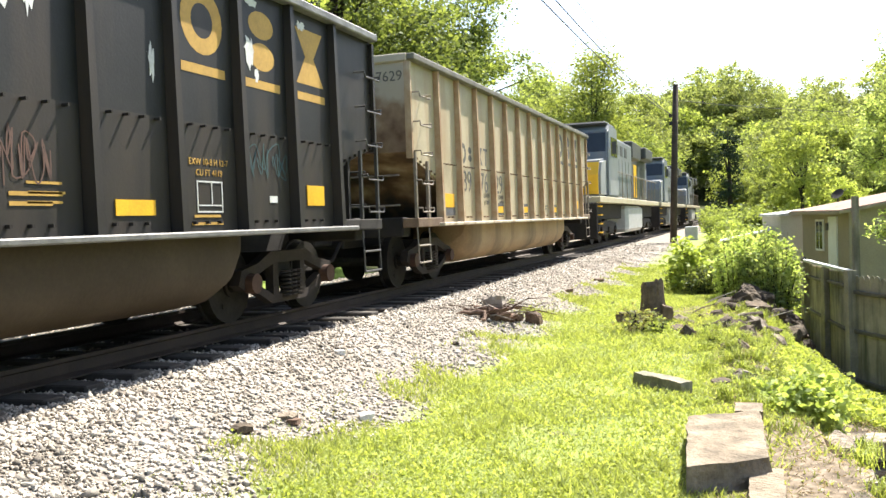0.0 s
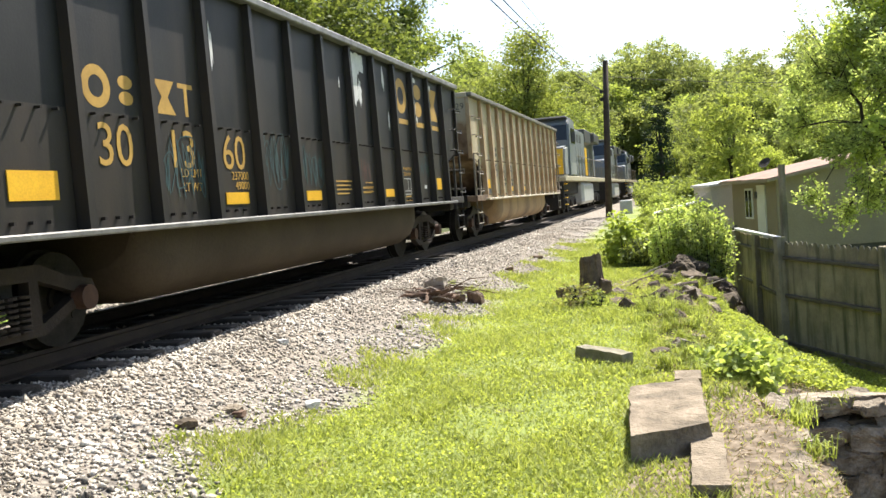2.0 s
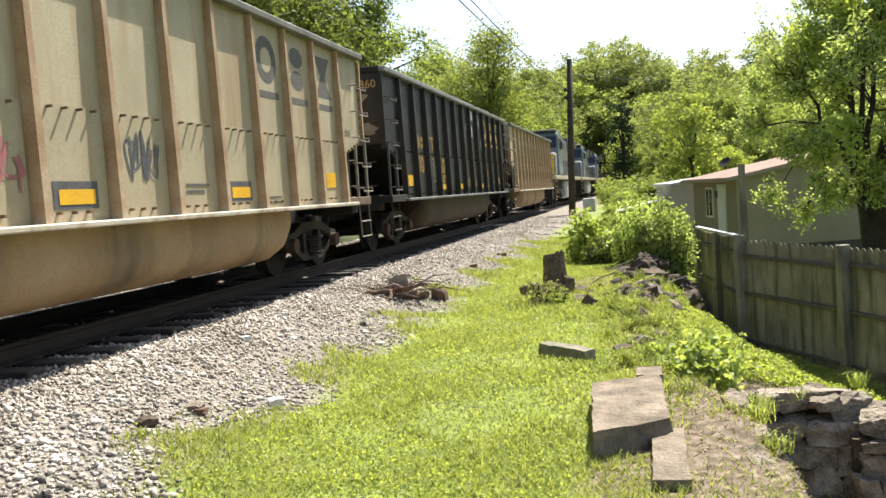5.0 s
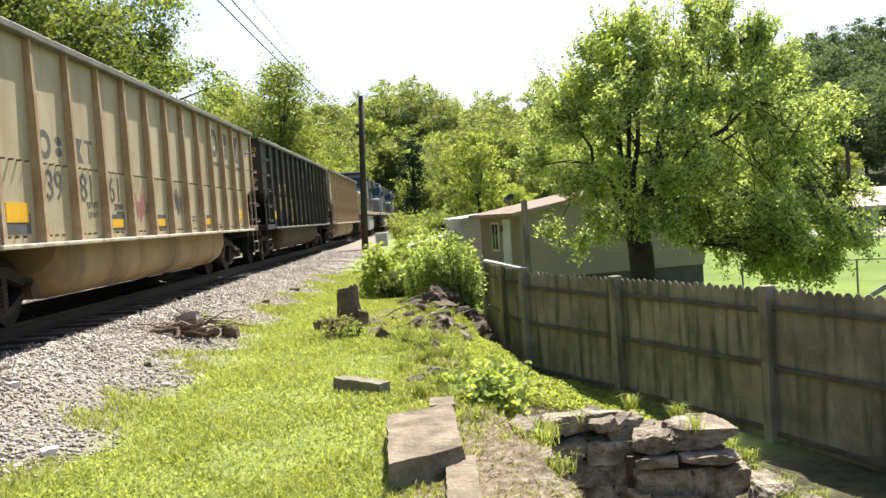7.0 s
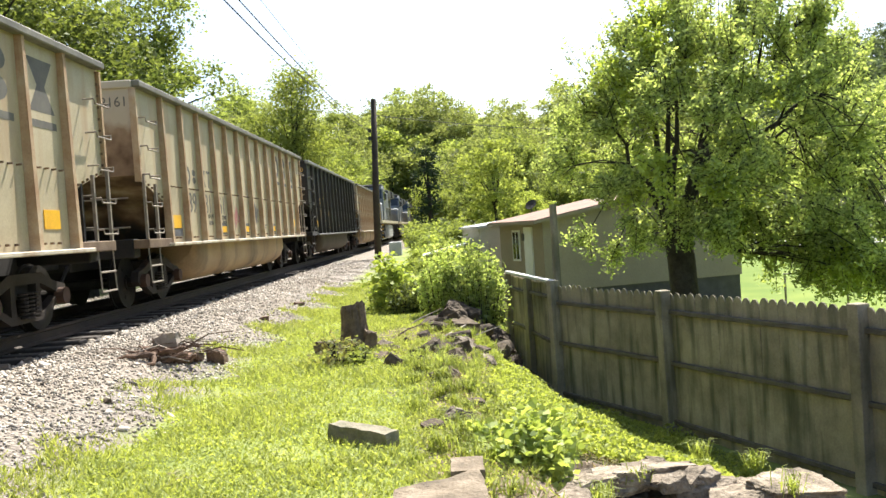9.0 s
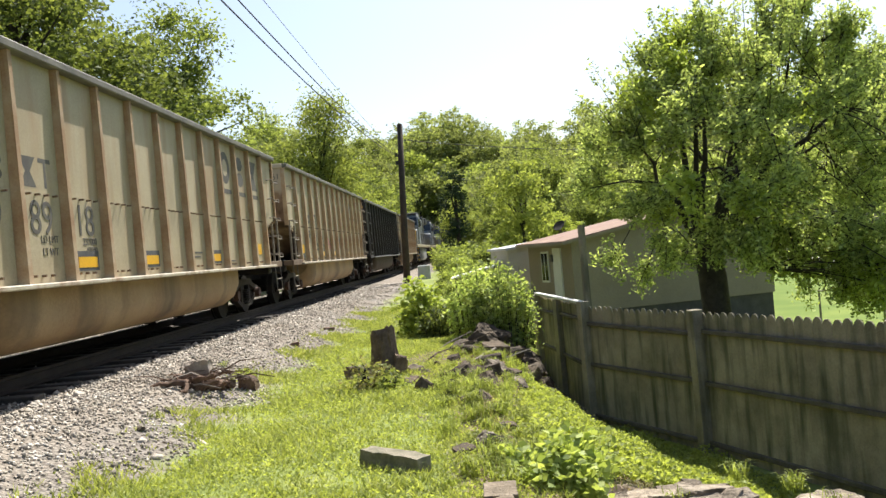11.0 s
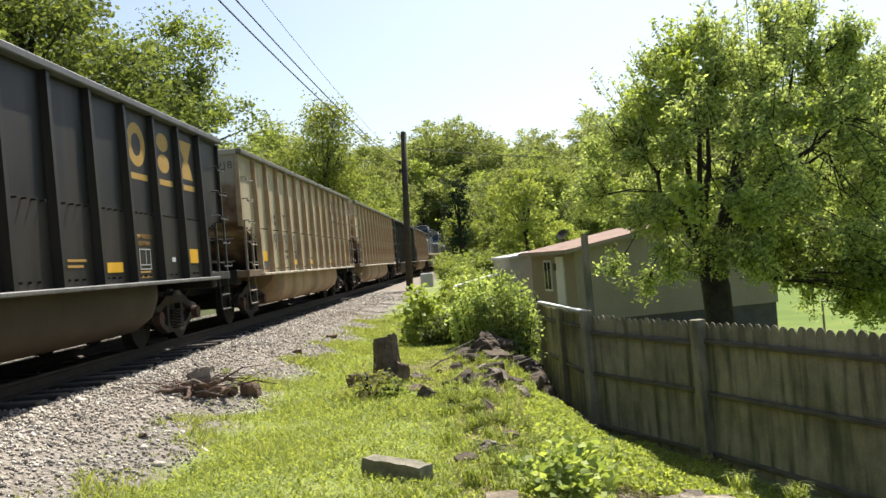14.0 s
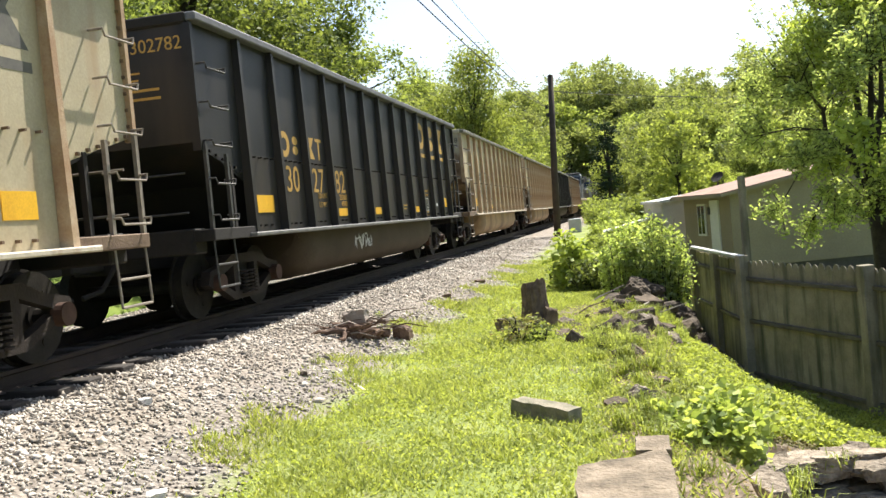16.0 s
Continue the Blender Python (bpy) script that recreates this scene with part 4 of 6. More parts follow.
def leaf_co(centres, size, rng, droop=0.3, slim=0.55):
    """Folded leaves (two quads sharing a keel would be doubled; one kite each) at the given places."""
    n = len(centres)
    d = rng.normal(size=(n, 3))
    d[:, 2] = d[:, 2] * 0.5 - droop
    d /= np.linalg.norm(d, axis=1)[:, None]
    s = np.cross(d, rng.normal(size=(n, 3)))
    s /= np.linalg.norm(s, axis=1)[:, None] + 1e-9
    L = size * rng.uniform(0.6, 1.3, size=(n, 1))
    W = L * slim
    c = np.asarray(centres)
    up = np.cross(d, s) * L * 0.12
    return np.stack([c - d * L / 2, c + s * W / 2 + up, c + d * L / 2, c - s * W / 2 + up], 1)


def crown_points(rng, n_clumps, per, centre, radii, clump, hollow=0.35, lift=0.0):
    """Leaf places: clumps spread through an uneven ellipsoid."""
    out = []
    tips = []
    k = 0
    while k < n_clumps:
        p = rng.normal(size=3)
        p /= np.linalg.norm(p)
        r = rng.uniform(hollow, 1.0) ** 0.6
        bulge = 1 + 0.22 * math.sin(3 * math.atan2(p[1], p[0]) + centre[2]) + 0.12 * math.sin(5 * p[2] + centre[0])
        q = p * r * bulge * np.array(radii)
        if q[2] < -radii[2] * 0.75:
            continue
        c = np.array(centre) + q + (0, 0, lift * rng.random())
        tips.append(c)
        m = int(per * rng.uniform(0.5, 1.5))
        out.append(c + np.clip(rng.normal(size=(m, 3)), -1.7, 1.7) * np.array([clump, clump, clump * 0.55]) * rng.uniform(0.6, 1.3))
        k += 1
    return np.concatenate(out), tips


def tree(label, at, height, crown_r, trunk_r, base, n_clumps, per, leaf, clump, seed, leaves=None, lean=(0, 0), fork=0.35, limbs=14, name="tree", lobes=(), shoots=0):
    """A tapered trunk with limbs and a crown of many leaves."""
    rng = np.random.default_rng(seed)
    t = tagged(new(name), label, "tree")
    top = Vector((lean[0], lean[1], height))
    centre = (lean[0] * 0.7, lean[1] * 0.7, (base + height) / 2)
    pts, tips = [], []
    for c, r, share in lobes or ((centre, (crown_r, crown_r, (height - base) / 2), 1.0),):
        p, q = crown_points(rng, int(n_clumps * share), per, c, r, clump)
        pts.append(p)
        tips += q
    # leafy shoots that stand out of the crown
    for _ in range(shoots):
        p = np.array(tips[rng.integers(len(tips))])
        if p[2] < centre[2] - 0.4:
            continue
        d = p - np.array(centre)
        d = d / (np.linalg.norm(d) + 1e-6) + np.array([0, 0, 0.9])
        d /= np.linalg.norm(d)
        n = 34
        u = rng.uniform(0, rng.uniform(0.5, 1.0), n)[:, None]
        pts.append(p + d * u + rng.normal(size=(n, 3)) * 0.055 * (1.2 - u))
    pts = np.concatenate(pts)
    fast_mesh("crown", leaf_co(pts, leaf, rng), 4, leaves or LEAF, t)
    bm = bmesh.new()
    f = height * fork
    mid = Vector((lean[0] * fork + 0.1, lean[1] * fork, f))
    tube(bm, [(0, 0, -0.4), (0, 0, 0.0), (0.03, 0, 0.15 * f), mid * 0.6 + Vector((0.25 * trunk_r, 0, 0)), mid, mid.lerp(top, 0.45), top * 0.93], [trunk_r * 1.5, trunk_r * 1.35, trunk_r * 1.05, trunk_r, trunk_r * 0.9, trunk_r * 0.34, trunk_r * 0.04], 9)
    tips = [q for q in tips if q[2] > f + 0.27 * height] or tips
    tips = [q for q in tips if math.hypot(q[0], q[1]) < max(2.6, crown_r)] or tips
    for k in range(min(limbs, len(tips))):
        tip = Vector(tips[k * len(tips) // limbs])
        s = mid.lerp(top, rng.uniform(-0.12, 0.45))
        b = s.lerp(tip, 0.4) + Vector((0, 0, 0.03 * height + 0.09 * height * rng.random()))
        r = trunk_r * rng.uniform(0.28, 0.5)
        r *= 0.5 if math.hypot(tip.x, tip.y) > 1.9 and name == "tree" and height < 8 else 1
        tube(bm, [s, b, tip], [r, r * 0.6, r * 0.12], 6)
    part("trunk", bm, BARK, t, smooth=True)
    t.matrix_basis = pose(*at)
    return t


def gz(x, y):
    return float(ground_z(x, y))


def leaf_spray(rng, base, d, length, n, spread):
    """Leaf places along a twig, wider at its foot."""
    u = rng.random(n)[:, None] ** 0.8
    return base + d * u * length + rng.normal(size=(n, 3)) * spread * (1.25 - 0.7 * u)


def shade_tree(at):
    """The yard tree: a short thick trunk that forks low into rising limbs, under an egg-shaped crown of leafy twigs."""
    rng = np.random.default_rng(17)
    t = tagged(new("shade_tree"), "broad leafy shade tree with a dark low-forking trunk", "tree")
    centre = np.array([0.75, 0.0, 4.2])
    fork = Vector((-0.02, 0, 2.35))
    bm = bmesh.new()
    tube(bm, [(-0.02, 0, -0.4), (0, 0, 0), (0.03, 0, 0.5), (0.06, 0.02, 1.4), (0.03, 0, 2.0), fork], [0.42, 0.36, 0.29, 0.25, 0.25, 0.24], 12)
    nodes = []
    for k in range(11):
        a = 2 * math.pi * k / 11 + rng.uniform(-0.2, 0.2)
        steep = 0.45 if k % 2 else 1.0
        end = Vector((0.55 + math.cos(a) * 2.1 * steep, math.sin(a) * 1.9 * steep, 4.6 + (1.5 if k % 2 else 0.1) + rng.uniform(-0.3, 0.3)))
        low = fork + Vector((math.cos(a) * 0.1, math.sin(a) * 0.1, rng.uniform(-0.35, 0.1)))
        pts = []
        for q in range(7):
            u = q / 6
            p = low.lerp(end, u)
            p.z += 0.35 * math.sin(math.pi * u) * (0.4 if k % 2 else 1)
            pts.append(p + Vector((rng.normal() * 0.06, rng.normal() * 0.06, 0)) * (q > 0))
        r = rng.uniform(0.06, 0.095)
        tube(bm, pts, [r * (1 - 0.13 * q) for q in range(7)], 7)
        nodes += [(p, r * (1 - 0.13 * q)) for q, p in enumerate(pts) if q > 1]
    for _ in range(60):
        p, r = nodes[rng.integers(55 if len(nodes) > 55 else len(nodes))]
        d = Vector(p - Vector(centre)) * 0.5 + Vector(rng.normal(size=3)) * 0.5 + Vector((0, 0, 0.35))
        d = d.normalized() * rng.uniform(0.7, 1.3)
        m, e = p + d * 0.5 + Vector((0, 0, 0.06)), p + d
        if (Vector(e) - Vector(centre)).length > 2.2:
            continue
        tube(bm, [p, m, e], [r * 0.5, r * 0.35, r * 0.18], 5)
        nodes += [(m, r * 0.3), (e, r * 0.16)]
    at_node = np.array([tuple(p) for p, _ in nodes])
    pts, bright = [], []
    n = 0
    while n < 245:
        d = rng.normal(size=3)
        d /= np.linalg.norm(d)
        lump = 1 + 0.2 * noise.noise(Vector(d) * 2.3 + Vector((3, 1, 7)))
        size = np.array([3.4 if d[0] > 0 else 3.25, 2.8, 2.55 if d[2] > 0 else 3.2]) * lump
        mid = centre + d * size * (0.35 + 0.6 * rng.random() ** 0.5)
        if n < 40:
            mid = np.array([rng.uniform(1.9, 4.2), rng.uniform(-1.5, 1.3), rng.uniform(1.5, 3.0)])
        rise = max(0.0, (mid[2] - centre[2]) / 2.55)
        mid[:2] = np.array([0.5, 0]) * rise + mid[:2] * (1 - 0.42 * rise ** 1.5)
        low = 2.35 - 0.6 * max(0.0, min(mid[0], 3.0) - 1.3) - 0.12 * max(0.0, -mid[0])
        if mid[2] < low or (math.hypot(mid[0] - 0.1, mid[1]) < 0.85 and mid[2] < 3.2 and mid[1] < 0.6):
            continue
        n += 1
        # some clumps get lime leaves that stand in for sunlit highlights
        young = rng.random() < 0.09
        near = nodes[int(np.argmin(((at_node - mid) ** 2).sum(1)))][0]
        tube(bm, [near, Vector(mid).lerp(near, 0.5) + Vector((0, 0, 0.07)), Vector(mid)], [0.013, 0.011, 0.009], 5)
        for _ in range(7):
            out = mid - centre
            out = out / (np.linalg.norm(out) + 1e-6) * 0.8 + np.array([0, 0, 0.5 if mid[2] > 3.2 else -0.3]) + rng.normal(size=3) * 0.65
            out /= np.linalg.norm(out)
            ln = rng.uniform(0.35, 0.75)
            tube(bm, [Vector(mid), Vector(mid + out * ln)], [0.012, 0.004], 4)
            (bright if young else pts).append(leaf_spray(rng, mid, out, ln, int(rng.uniform(52, 92)), 0.1))
    for _ in range(70):
        a, up = rng.uniform(0, 2 * math.pi), rng.uniform(0.25, 1.0)
        d = np.array([math.cos(a) * math.sqrt(1 - up * up), math.sin(a) * math.sqrt(1 - up * up), up])
        base = centre + d * np.array([2.75, 2.4, 2.2])
        base[:2] = np.array([0.5, 0]) * up + base[:2] * (1 - 0.42 * up ** 1.5)
        d = d * 0.6 + np.array([0, 0, 0.8])
        d /= np.linalg.norm(d)
        ln = rng.uniform(0.55, 1.15)
        tube(bm, [Vector(base - d * 0.3), Vector(base + d * ln * 0.9)], [0.01, 0.003], 4)
        pts.append(leaf_spray(rng, base, d, ln, 60, 0.06))
    leaves = leafmat("yard_tree_leaves", (0.12, 0.165, 0.052), (0.46, 0.53, 0.195), 0.57)
    fast_mesh("crown", leaf_co(np.concatenate(pts), 0.082, rng, 0.45, 0.5), 4, leaves, t)
    fast_mesh("young_foliage", leaf_co(np.concatenate(bright), 0.105, rng, 0.45, 0.5), 4, LEAFYEL, t, "yellow-green leaf clumps coloured as sunlit highlights")
    part("trunk", bm, BARK, t, smooth=True)
    t.matrix_basis = pose(*at)


# the yard tree behind the fence
shade_tree((4.2, 17.4, -1.3))

# woods on the hill and beside the track
kinds = [
    tree("tall leafy woodland tree on the hillside", (22, 100, gz(22, 100)), 15, 4.5, 0.22, 2.5, 100, 95, 0.36, 0.75, 21, LEAFDARK),
    tree("tall leafy woodland tree on the hillside", (8, 100, gz(8, 100)), 13, 4.0, 0.2, 1.5, 95, 95, 0.33, 0.65, 22, LEAF),
    tree("tall leafy woodland tree on the hillside", (30, 98, gz(30, 98)), 17, 4.2, 0.24, 3.0, 100, 95, 0.36, 0.7, 23, LEAFDARK),
    tree("bright green young tree at the wood's edge", (4.0, 74, gz(4, 74)), 10, 2.5, 0.14, 0.8, 80, 95, 0.28, 0.5, 24, LEAFBRIGHT),
]
far_kinds = [
    tree("leafy tree in the wood on the far hill", (12, 150, gz(12, 150)), 14, 5.0, 0.2, 0.8, 70, 55, 0.6, 0.9, 25, LEAFDARK, limbs=5),
    tree("leafy tree in the wood on the far hill", (3, 160, gz(3, 160)), 12, 4.6, 0.2, 0.8, 70, 55, 0.55, 0.85, 26, LEAF, limbs=5),
    tree("leafy tree in the wood on the far hill", (20, 140, gz(20, 140)), 16, 4.4, 0.2, 0.8, 70, 55, 0.6, 0.85, 27, LEAFDARK, limbs=5),
]
# hill trees to the right, darkened by leaf colour to read as shaded
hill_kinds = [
    tree("leafy tree on the hill, leaves coloured dark for shade", (62, 128, gz(62, 128)), 16, 5.2, 0.2, 0.8, 80, 60, 0.55, 0.9, 45, LEAFHILL, limbs=5),
    tree("narrow tree on the hill, leaves coloured dark for shade", (72, 132, gz(72, 132)), 19, 3.8, 0.2, 0.8, 80, 60, 0.5, 0.75, 46, LEAFHILL, limbs=5),
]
for k in kinds + far_kinds + hill_kinds:
    k["group"] = "woodland trees"
rng = random.Random(5)
for ring, (r, n, a0, a1) in enumerate(((80, 12, 0, 20), (92, 16, -1, 36), (106, 20, -13, 40), (122, 22, -13, 41), (140, 22, -14, 42), (160, 24, -14, 43), (182, 26, -14, 44), (206, 34, -14, 44))):
    for i in range(n):
        deg = a0 + (a1 - a0) * (i + rng.uniform(0.1, 0.9)) / n
        a = radians(deg)
        rr = r + rng.uniform(-6, 6)
        x, y = rr * math.sin(a), rr * math.cos(a)
        if -13 < x < -1.0 and y < 188:
            continue
        if deg > 22 and rr < 88:
            continue
        k = kinds[rng.choice((0, 1, 2, 3, 3))] if ring < 2 else rng.choice(far_kinds)
        s = rng.uniform(0.85, 1.12) * (0.62, 0.66, 0.72, 0.76, 0.8, 0.86, 0.95, 1.02)[ring]
        s *= 1.06 if deg > 20 else 1
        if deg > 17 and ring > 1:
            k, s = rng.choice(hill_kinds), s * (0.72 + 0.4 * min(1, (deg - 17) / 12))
        o = copy_thing(k, pose(x, y, gz(x, y) - 0.1, 0, 0, rng.uniform(0, 360)))
        o.scale = (s, s, s)
# a dark ivy-clad trunk at the wood's edge
tree("dark ivy-covered narrow dead tree", (-1.3, 70, gz(-1.3, 70)), 8.6, 0.9, 0.2, 0.5, 50, 70, 0.22, 0.3, 28, leafmat("ivy_leaves", (0.012, 0.022, 0.008), (0.03, 0.05, 0.015), 0.2), limbs=4)
# where the track leaves the view
for x, y, k, s in ((-1.6, 92, 3, 0.62), (-1.2, 104, 3, 0.75), (-0.6, 118, 3, 0.9), (0.6, 128, 1, 0.8), (-14.5, 196, 1, 1.3), (-11, 193, 0, 1.2), (-7.5, 198, 1, 1.3), (-4, 193, 0, 1.1), (-0.5, 190, 1, 1.2), (3, 186, 2, 1.1), (-9, 206, 2, 1.2), (-2, 205, 2, 1.2), (-16, 224, 0, 1.1), (-11, 226, 2, 1.1), (-6, 223, 0, 1.2), (-1, 225, 2, 1.1), (4, 222, 0, 1.1), (1.5, 108, 1, 0.7), (2.5, 98, 1, 0.65), (1.2, 140, 0, 0.8), (1.5, 155, 1, 0.9), (2.0, 172, 0, 0.9), (-14.5, 150, 1, 0.9), (-15, 170, 0, 0.9)):
    o = copy_thing(kinds[3] if k == 3 else far_kinds[k], pose(x, y, gz(x, y), 0, 0, x * 53))
    o.scale = (s, s, s)
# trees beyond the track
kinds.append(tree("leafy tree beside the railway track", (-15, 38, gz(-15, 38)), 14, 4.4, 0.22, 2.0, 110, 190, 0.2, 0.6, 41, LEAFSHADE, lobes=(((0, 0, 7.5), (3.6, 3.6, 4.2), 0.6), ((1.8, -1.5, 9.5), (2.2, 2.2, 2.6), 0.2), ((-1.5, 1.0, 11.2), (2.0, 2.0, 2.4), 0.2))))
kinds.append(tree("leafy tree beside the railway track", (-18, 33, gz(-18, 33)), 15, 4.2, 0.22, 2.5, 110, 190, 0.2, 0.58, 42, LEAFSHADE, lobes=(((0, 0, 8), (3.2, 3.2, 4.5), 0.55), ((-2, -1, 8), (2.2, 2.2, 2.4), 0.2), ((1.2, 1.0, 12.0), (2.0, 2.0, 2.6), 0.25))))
for x, y, k, s in ((-14.5, 30, 5, 1.05), (-12.8, 40, 5, 0.95), (-17, 47, 4, 0.9), (-19, 24, 4, 1.0), (-14, 20, 5, 0.85), (-20, 56, 5, 0.8), (-15, 92, 3, 1.0), (-12, 105, 3, 1.1), (-16, 12, 1, 0.9), (-24, 40, 2, 1.1), (-24, 28, 2, 1.1), (-26, 16, 0, 1.1), (-13, 120, 1, 1.0), (-18, 80, 3, 0.9)):
    o = copy_thing(kinds[k], pose(x, y, gz(x, y), 0, 0, x * 37))
    o.scale = (s, s, s)
    o["label"] = "leafy tree beside the railway track"

tree("tall narrow leafy tree beside the railway track", (-12.6, 74, gz(-12.6, 74)), 16.6, 3.3, 0.24, 4.0, 200, 78, 0.26, 0.8, 51, LEAFBRIGHT, (0.6, 0),
     lobes=(((-1.2, 0, 8.5), (2.9, 2.4, 2.8), 0.34), ((1.6, 0, 9.0), (2.3, 2.0, 2.8), 0.22), ((0.7, 0, 13.0), (2.1, 2.0, 2.6), 0.22), ((0.9, 0, 15.2), (1.4, 1.3, 1.3), 0.08), ((-2.3, 0, 11.3), (1.4, 1.2, 1.4), 0.09), ((3.0, 0, 7.0), (1.6, 1.4, 1.6), 0.09)))


def bush(name, label, at, radii, n_clumps, per, leaf, clump, seed, leaves, slim=0.6, category="bush"):
    rng = np.random.default_rng(seed)
    b = tagged(new(name), label, category)
    pts, tips = crown_points(rng, n_clumps, per, (0, 0, radii[2] * 0.85), radii, clump, 0.5)
    pts[:, 2] = np.maximum(pts[:, 2], 0.02)
    fast_mesh("foliage", leaf_co(pts, leaf, rng, 0.2, slim), 4, leaves, b)
    bm = bmesh.new()
    for k in range(8):
        tip = Vector(tips[k * len(tips) // 8])
        tube(bm, [(0.05 * math.cos(k), 0.05 * math.sin(k), -0.1), tip * 0.5 + Vector((0, 0, 0.1)), tip], [0.02, 0.014, 0.004], 5)
    tagged(part("stems", bm, BARK, b), kind="stuff")
    b.matrix_basis = pose(*at)
    return b


def cane_bush(name, label, at, rx, ry, h, n_canes, per, leaf, seed, leaves):
    """A bush of many upright leafy canes from one root."""
    rng = np.random.default_rng(seed)
    b = tagged(new(name), label, "bush")
    bm = bmesh.new()
    pts = []
    for _ in range(n_canes):
        a, r = rng.uniform(0, 2 * math.pi), math.sqrt(rng.random())
        foot = np.array([math.cos(a) * r * rx * 0.55, math.sin(a) * r * ry * 0.55, -0.1])
        tip = np.array([math.cos(a) * r * rx, math.sin(a) * r * ry, h * (1 - 0.38 * r ** 2.5) * rng.uniform(0.8, 1.06)])
        mid = (foot + tip) / 2 + np.array([0, 0, 0.12])
        tube(bm, [Vector(foot), Vector(mid), Vector(tip)], [0.012, 0.009, 0.003], 4)
        u = rng.uniform(0.22, 1.0, per)[:, None]
        line = foot * (1 - u) ** 2 + 2 * mid * u * (1 - u) + tip * u ** 2
        pts.append(line + rng.normal(size=(per, 3)) * np.array([0.085, 0.085, 0.05]) * (1.3 - 0.7 * u))
    fast_mesh("foliage", leaf_co(np.concatenate(pts), leaf, rng, 0.35, 0.52), 4, leaves, b)
    tagged(part("stems", bm, BARK, b), kind="stuff")
    b.matrix_basis = pose(*at)


cane_bush("large_bush", "dense bright green bush beside the fence corner", (0.38, 16.1, -0.42), 0.56, 0.6, 1.72, 86, 84, 0.074, 31, LEAFBUSH)
cane_bush("large_bush", "dense bright green bush beside the fence corner", (-0.12, 16.45, -0.25), 0.46, 0.5, 1.6, 66, 84, 0.074, 36, LEAFBUSH)
bush("sapling_bush", "lime green sapling bush at the foot of the pole", (-1.2, 18.2, 0.05), (0.34, 0.4, 0.52), 34, 30, 0.12, 0.14, 33, LEAFYEL)
cane_bush("low_bush", "low dark green bush among the weeds", (-0.72, 17.5, -0.12), 0.5, 0.45, 0.7, 36, 50, 0.085, 32, LEAFSHADE)
cane_bush("low_bush", "low dark green bush among the weeds", (-1.2, 18.9, -0.05), 0.55, 0.45, 0.6, 34, 50, 0.085, 52, LEAFSHADE)
brush = bush("wayside_shrub", "bushy green shrub on the verge of the track", (-0.6, 44, gz(-0.6, 44)), (0.8, 0.8, 0.6), 60, 60, 0.13, 0.2, 37, LEAF)
for x, y, k in ((-0.3, 22.5, 0.55), (0.2, 25, 0.7), (-0.5, 27.5, 0.6), (0.1, 29.5, 0.75), (-1.0, 31, 0.5), (-1.0, 36, 0.6), (0.1, 33, 0.6), (0.3, 37, 0.9), (-0.5, 40, 0.7), (-0.9, 49, 0.8), (0.6, 45, 1.3), (1.9, 41, 1.3), (-1.0, 51, 1.3), (0.6, 54, 1.5), (2.4, 51, 1.5), (-1.7, 60, 1.3), (0.0, 63, 1.7), (1.6, 61, 1.7), (3.2, 62, 1.8), (4.6, 55, 1.6), (-2.0, 73, 1.6), (-2.4, 82, 1.8), (5.6, 66, 2.0)):
    o = copy_thing(brush, pose(x, y, gz(x, y) - 0.05, 0, 0, x * 97 + y))
    o.scale = (k, k, k)
bush("leafy_plant", "broad-leaved green plant beside the concrete slab", (0.42, 7.25, -0.29), (0.27, 0.42, 0.29), 95, 34, 0.07, 0.09, 34, leafmat("plant_leaves", (0.15, 0.205, 0.042), (0.4, 0.46, 0.125), 0.45), 0.72, "plant")
bush("small_shrub", "twiggy small shrub with browning leaves before the stump", (-1.42, 11.6, 0.0), (0.27, 0.25, 0.2), 20, 26, 0.055, 0.09, 35, leafmat("browning_leaves", (0.16, 0.13, 0.07), (0.3, 0.33, 0.1), 0.5))
bush("small_shrub", "twiggy small shrub with browning leaves before the stump", (-1.15, 11.5, 0.0), (0.18, 0.18, 0.12), 14, 24, 0.05, 0.07, 38, LEAF)

# ---- pole, wires ----
POLEWOOD = mat("tarred_pole_wood", [(0.03, 0.022, 0.017), (0.07, 0.05, 0.038)], 3.0, 0.9, 0.0, 0.4, 30)
CABLE = mat("black_cable", [(0.02, 0.02, 0.02), (0.03, 0.03, 0.03)], 3.0, 0.6)


def build_pole():
    p = tagged(new("utility_pole"), "dark tarred wooden utility pole beside the track", "utility pole")
    bm = tube(bmesh.new(), [(0, 0, -0.5), (0.12, 0, 3.0), (0.28, 0, 6.9)], [0.16, 0.145, 0.12], 12)
    part("pole", bm, POLEWOOD, p, smooth=True)
    for z in (5.55, 5.2):
        bm = disc(bmesh.new(), (0.02, -0.05, z), (0, 0, 1), 0.07, 0.16, 10)
        box(bm, 0.0, 0.2, -0.03, 0.03, z - 0.02, z + 0.02)
        part("insulator", bm, CABLE, p)
    p.matrix_basis = pose(-3.13, 39.9, 0.4)


build_pole()


def wire(name, a, b, sag, r=0.012, label="thin black overhead cable above the track"):
    a, b = Vector(a), Vector(b)
    pts = []
    for k in range(25):
        t = k / 24
        q = a.lerp(b, t)
        q.z -= sag * 4 * t * (1 - t)
        pts.append(q)
    tagged(part(name, tube(bmesh.new(), pts, r, 5), CABLE), label, "cable")


wire("overhead_cable", (-7.0, -15, 11.0), (-7.0, 95, 11.8), 1.7, 0.028)
wire("overhead_cable", (-6.3, -15, 10.7), (-6.3, 95, 11.3), 1.6, 0.024)
wire("overhead_cable", (-5.4, -15, 10.6), (-5.8, 95, 11.0), 1.5, 0.009)
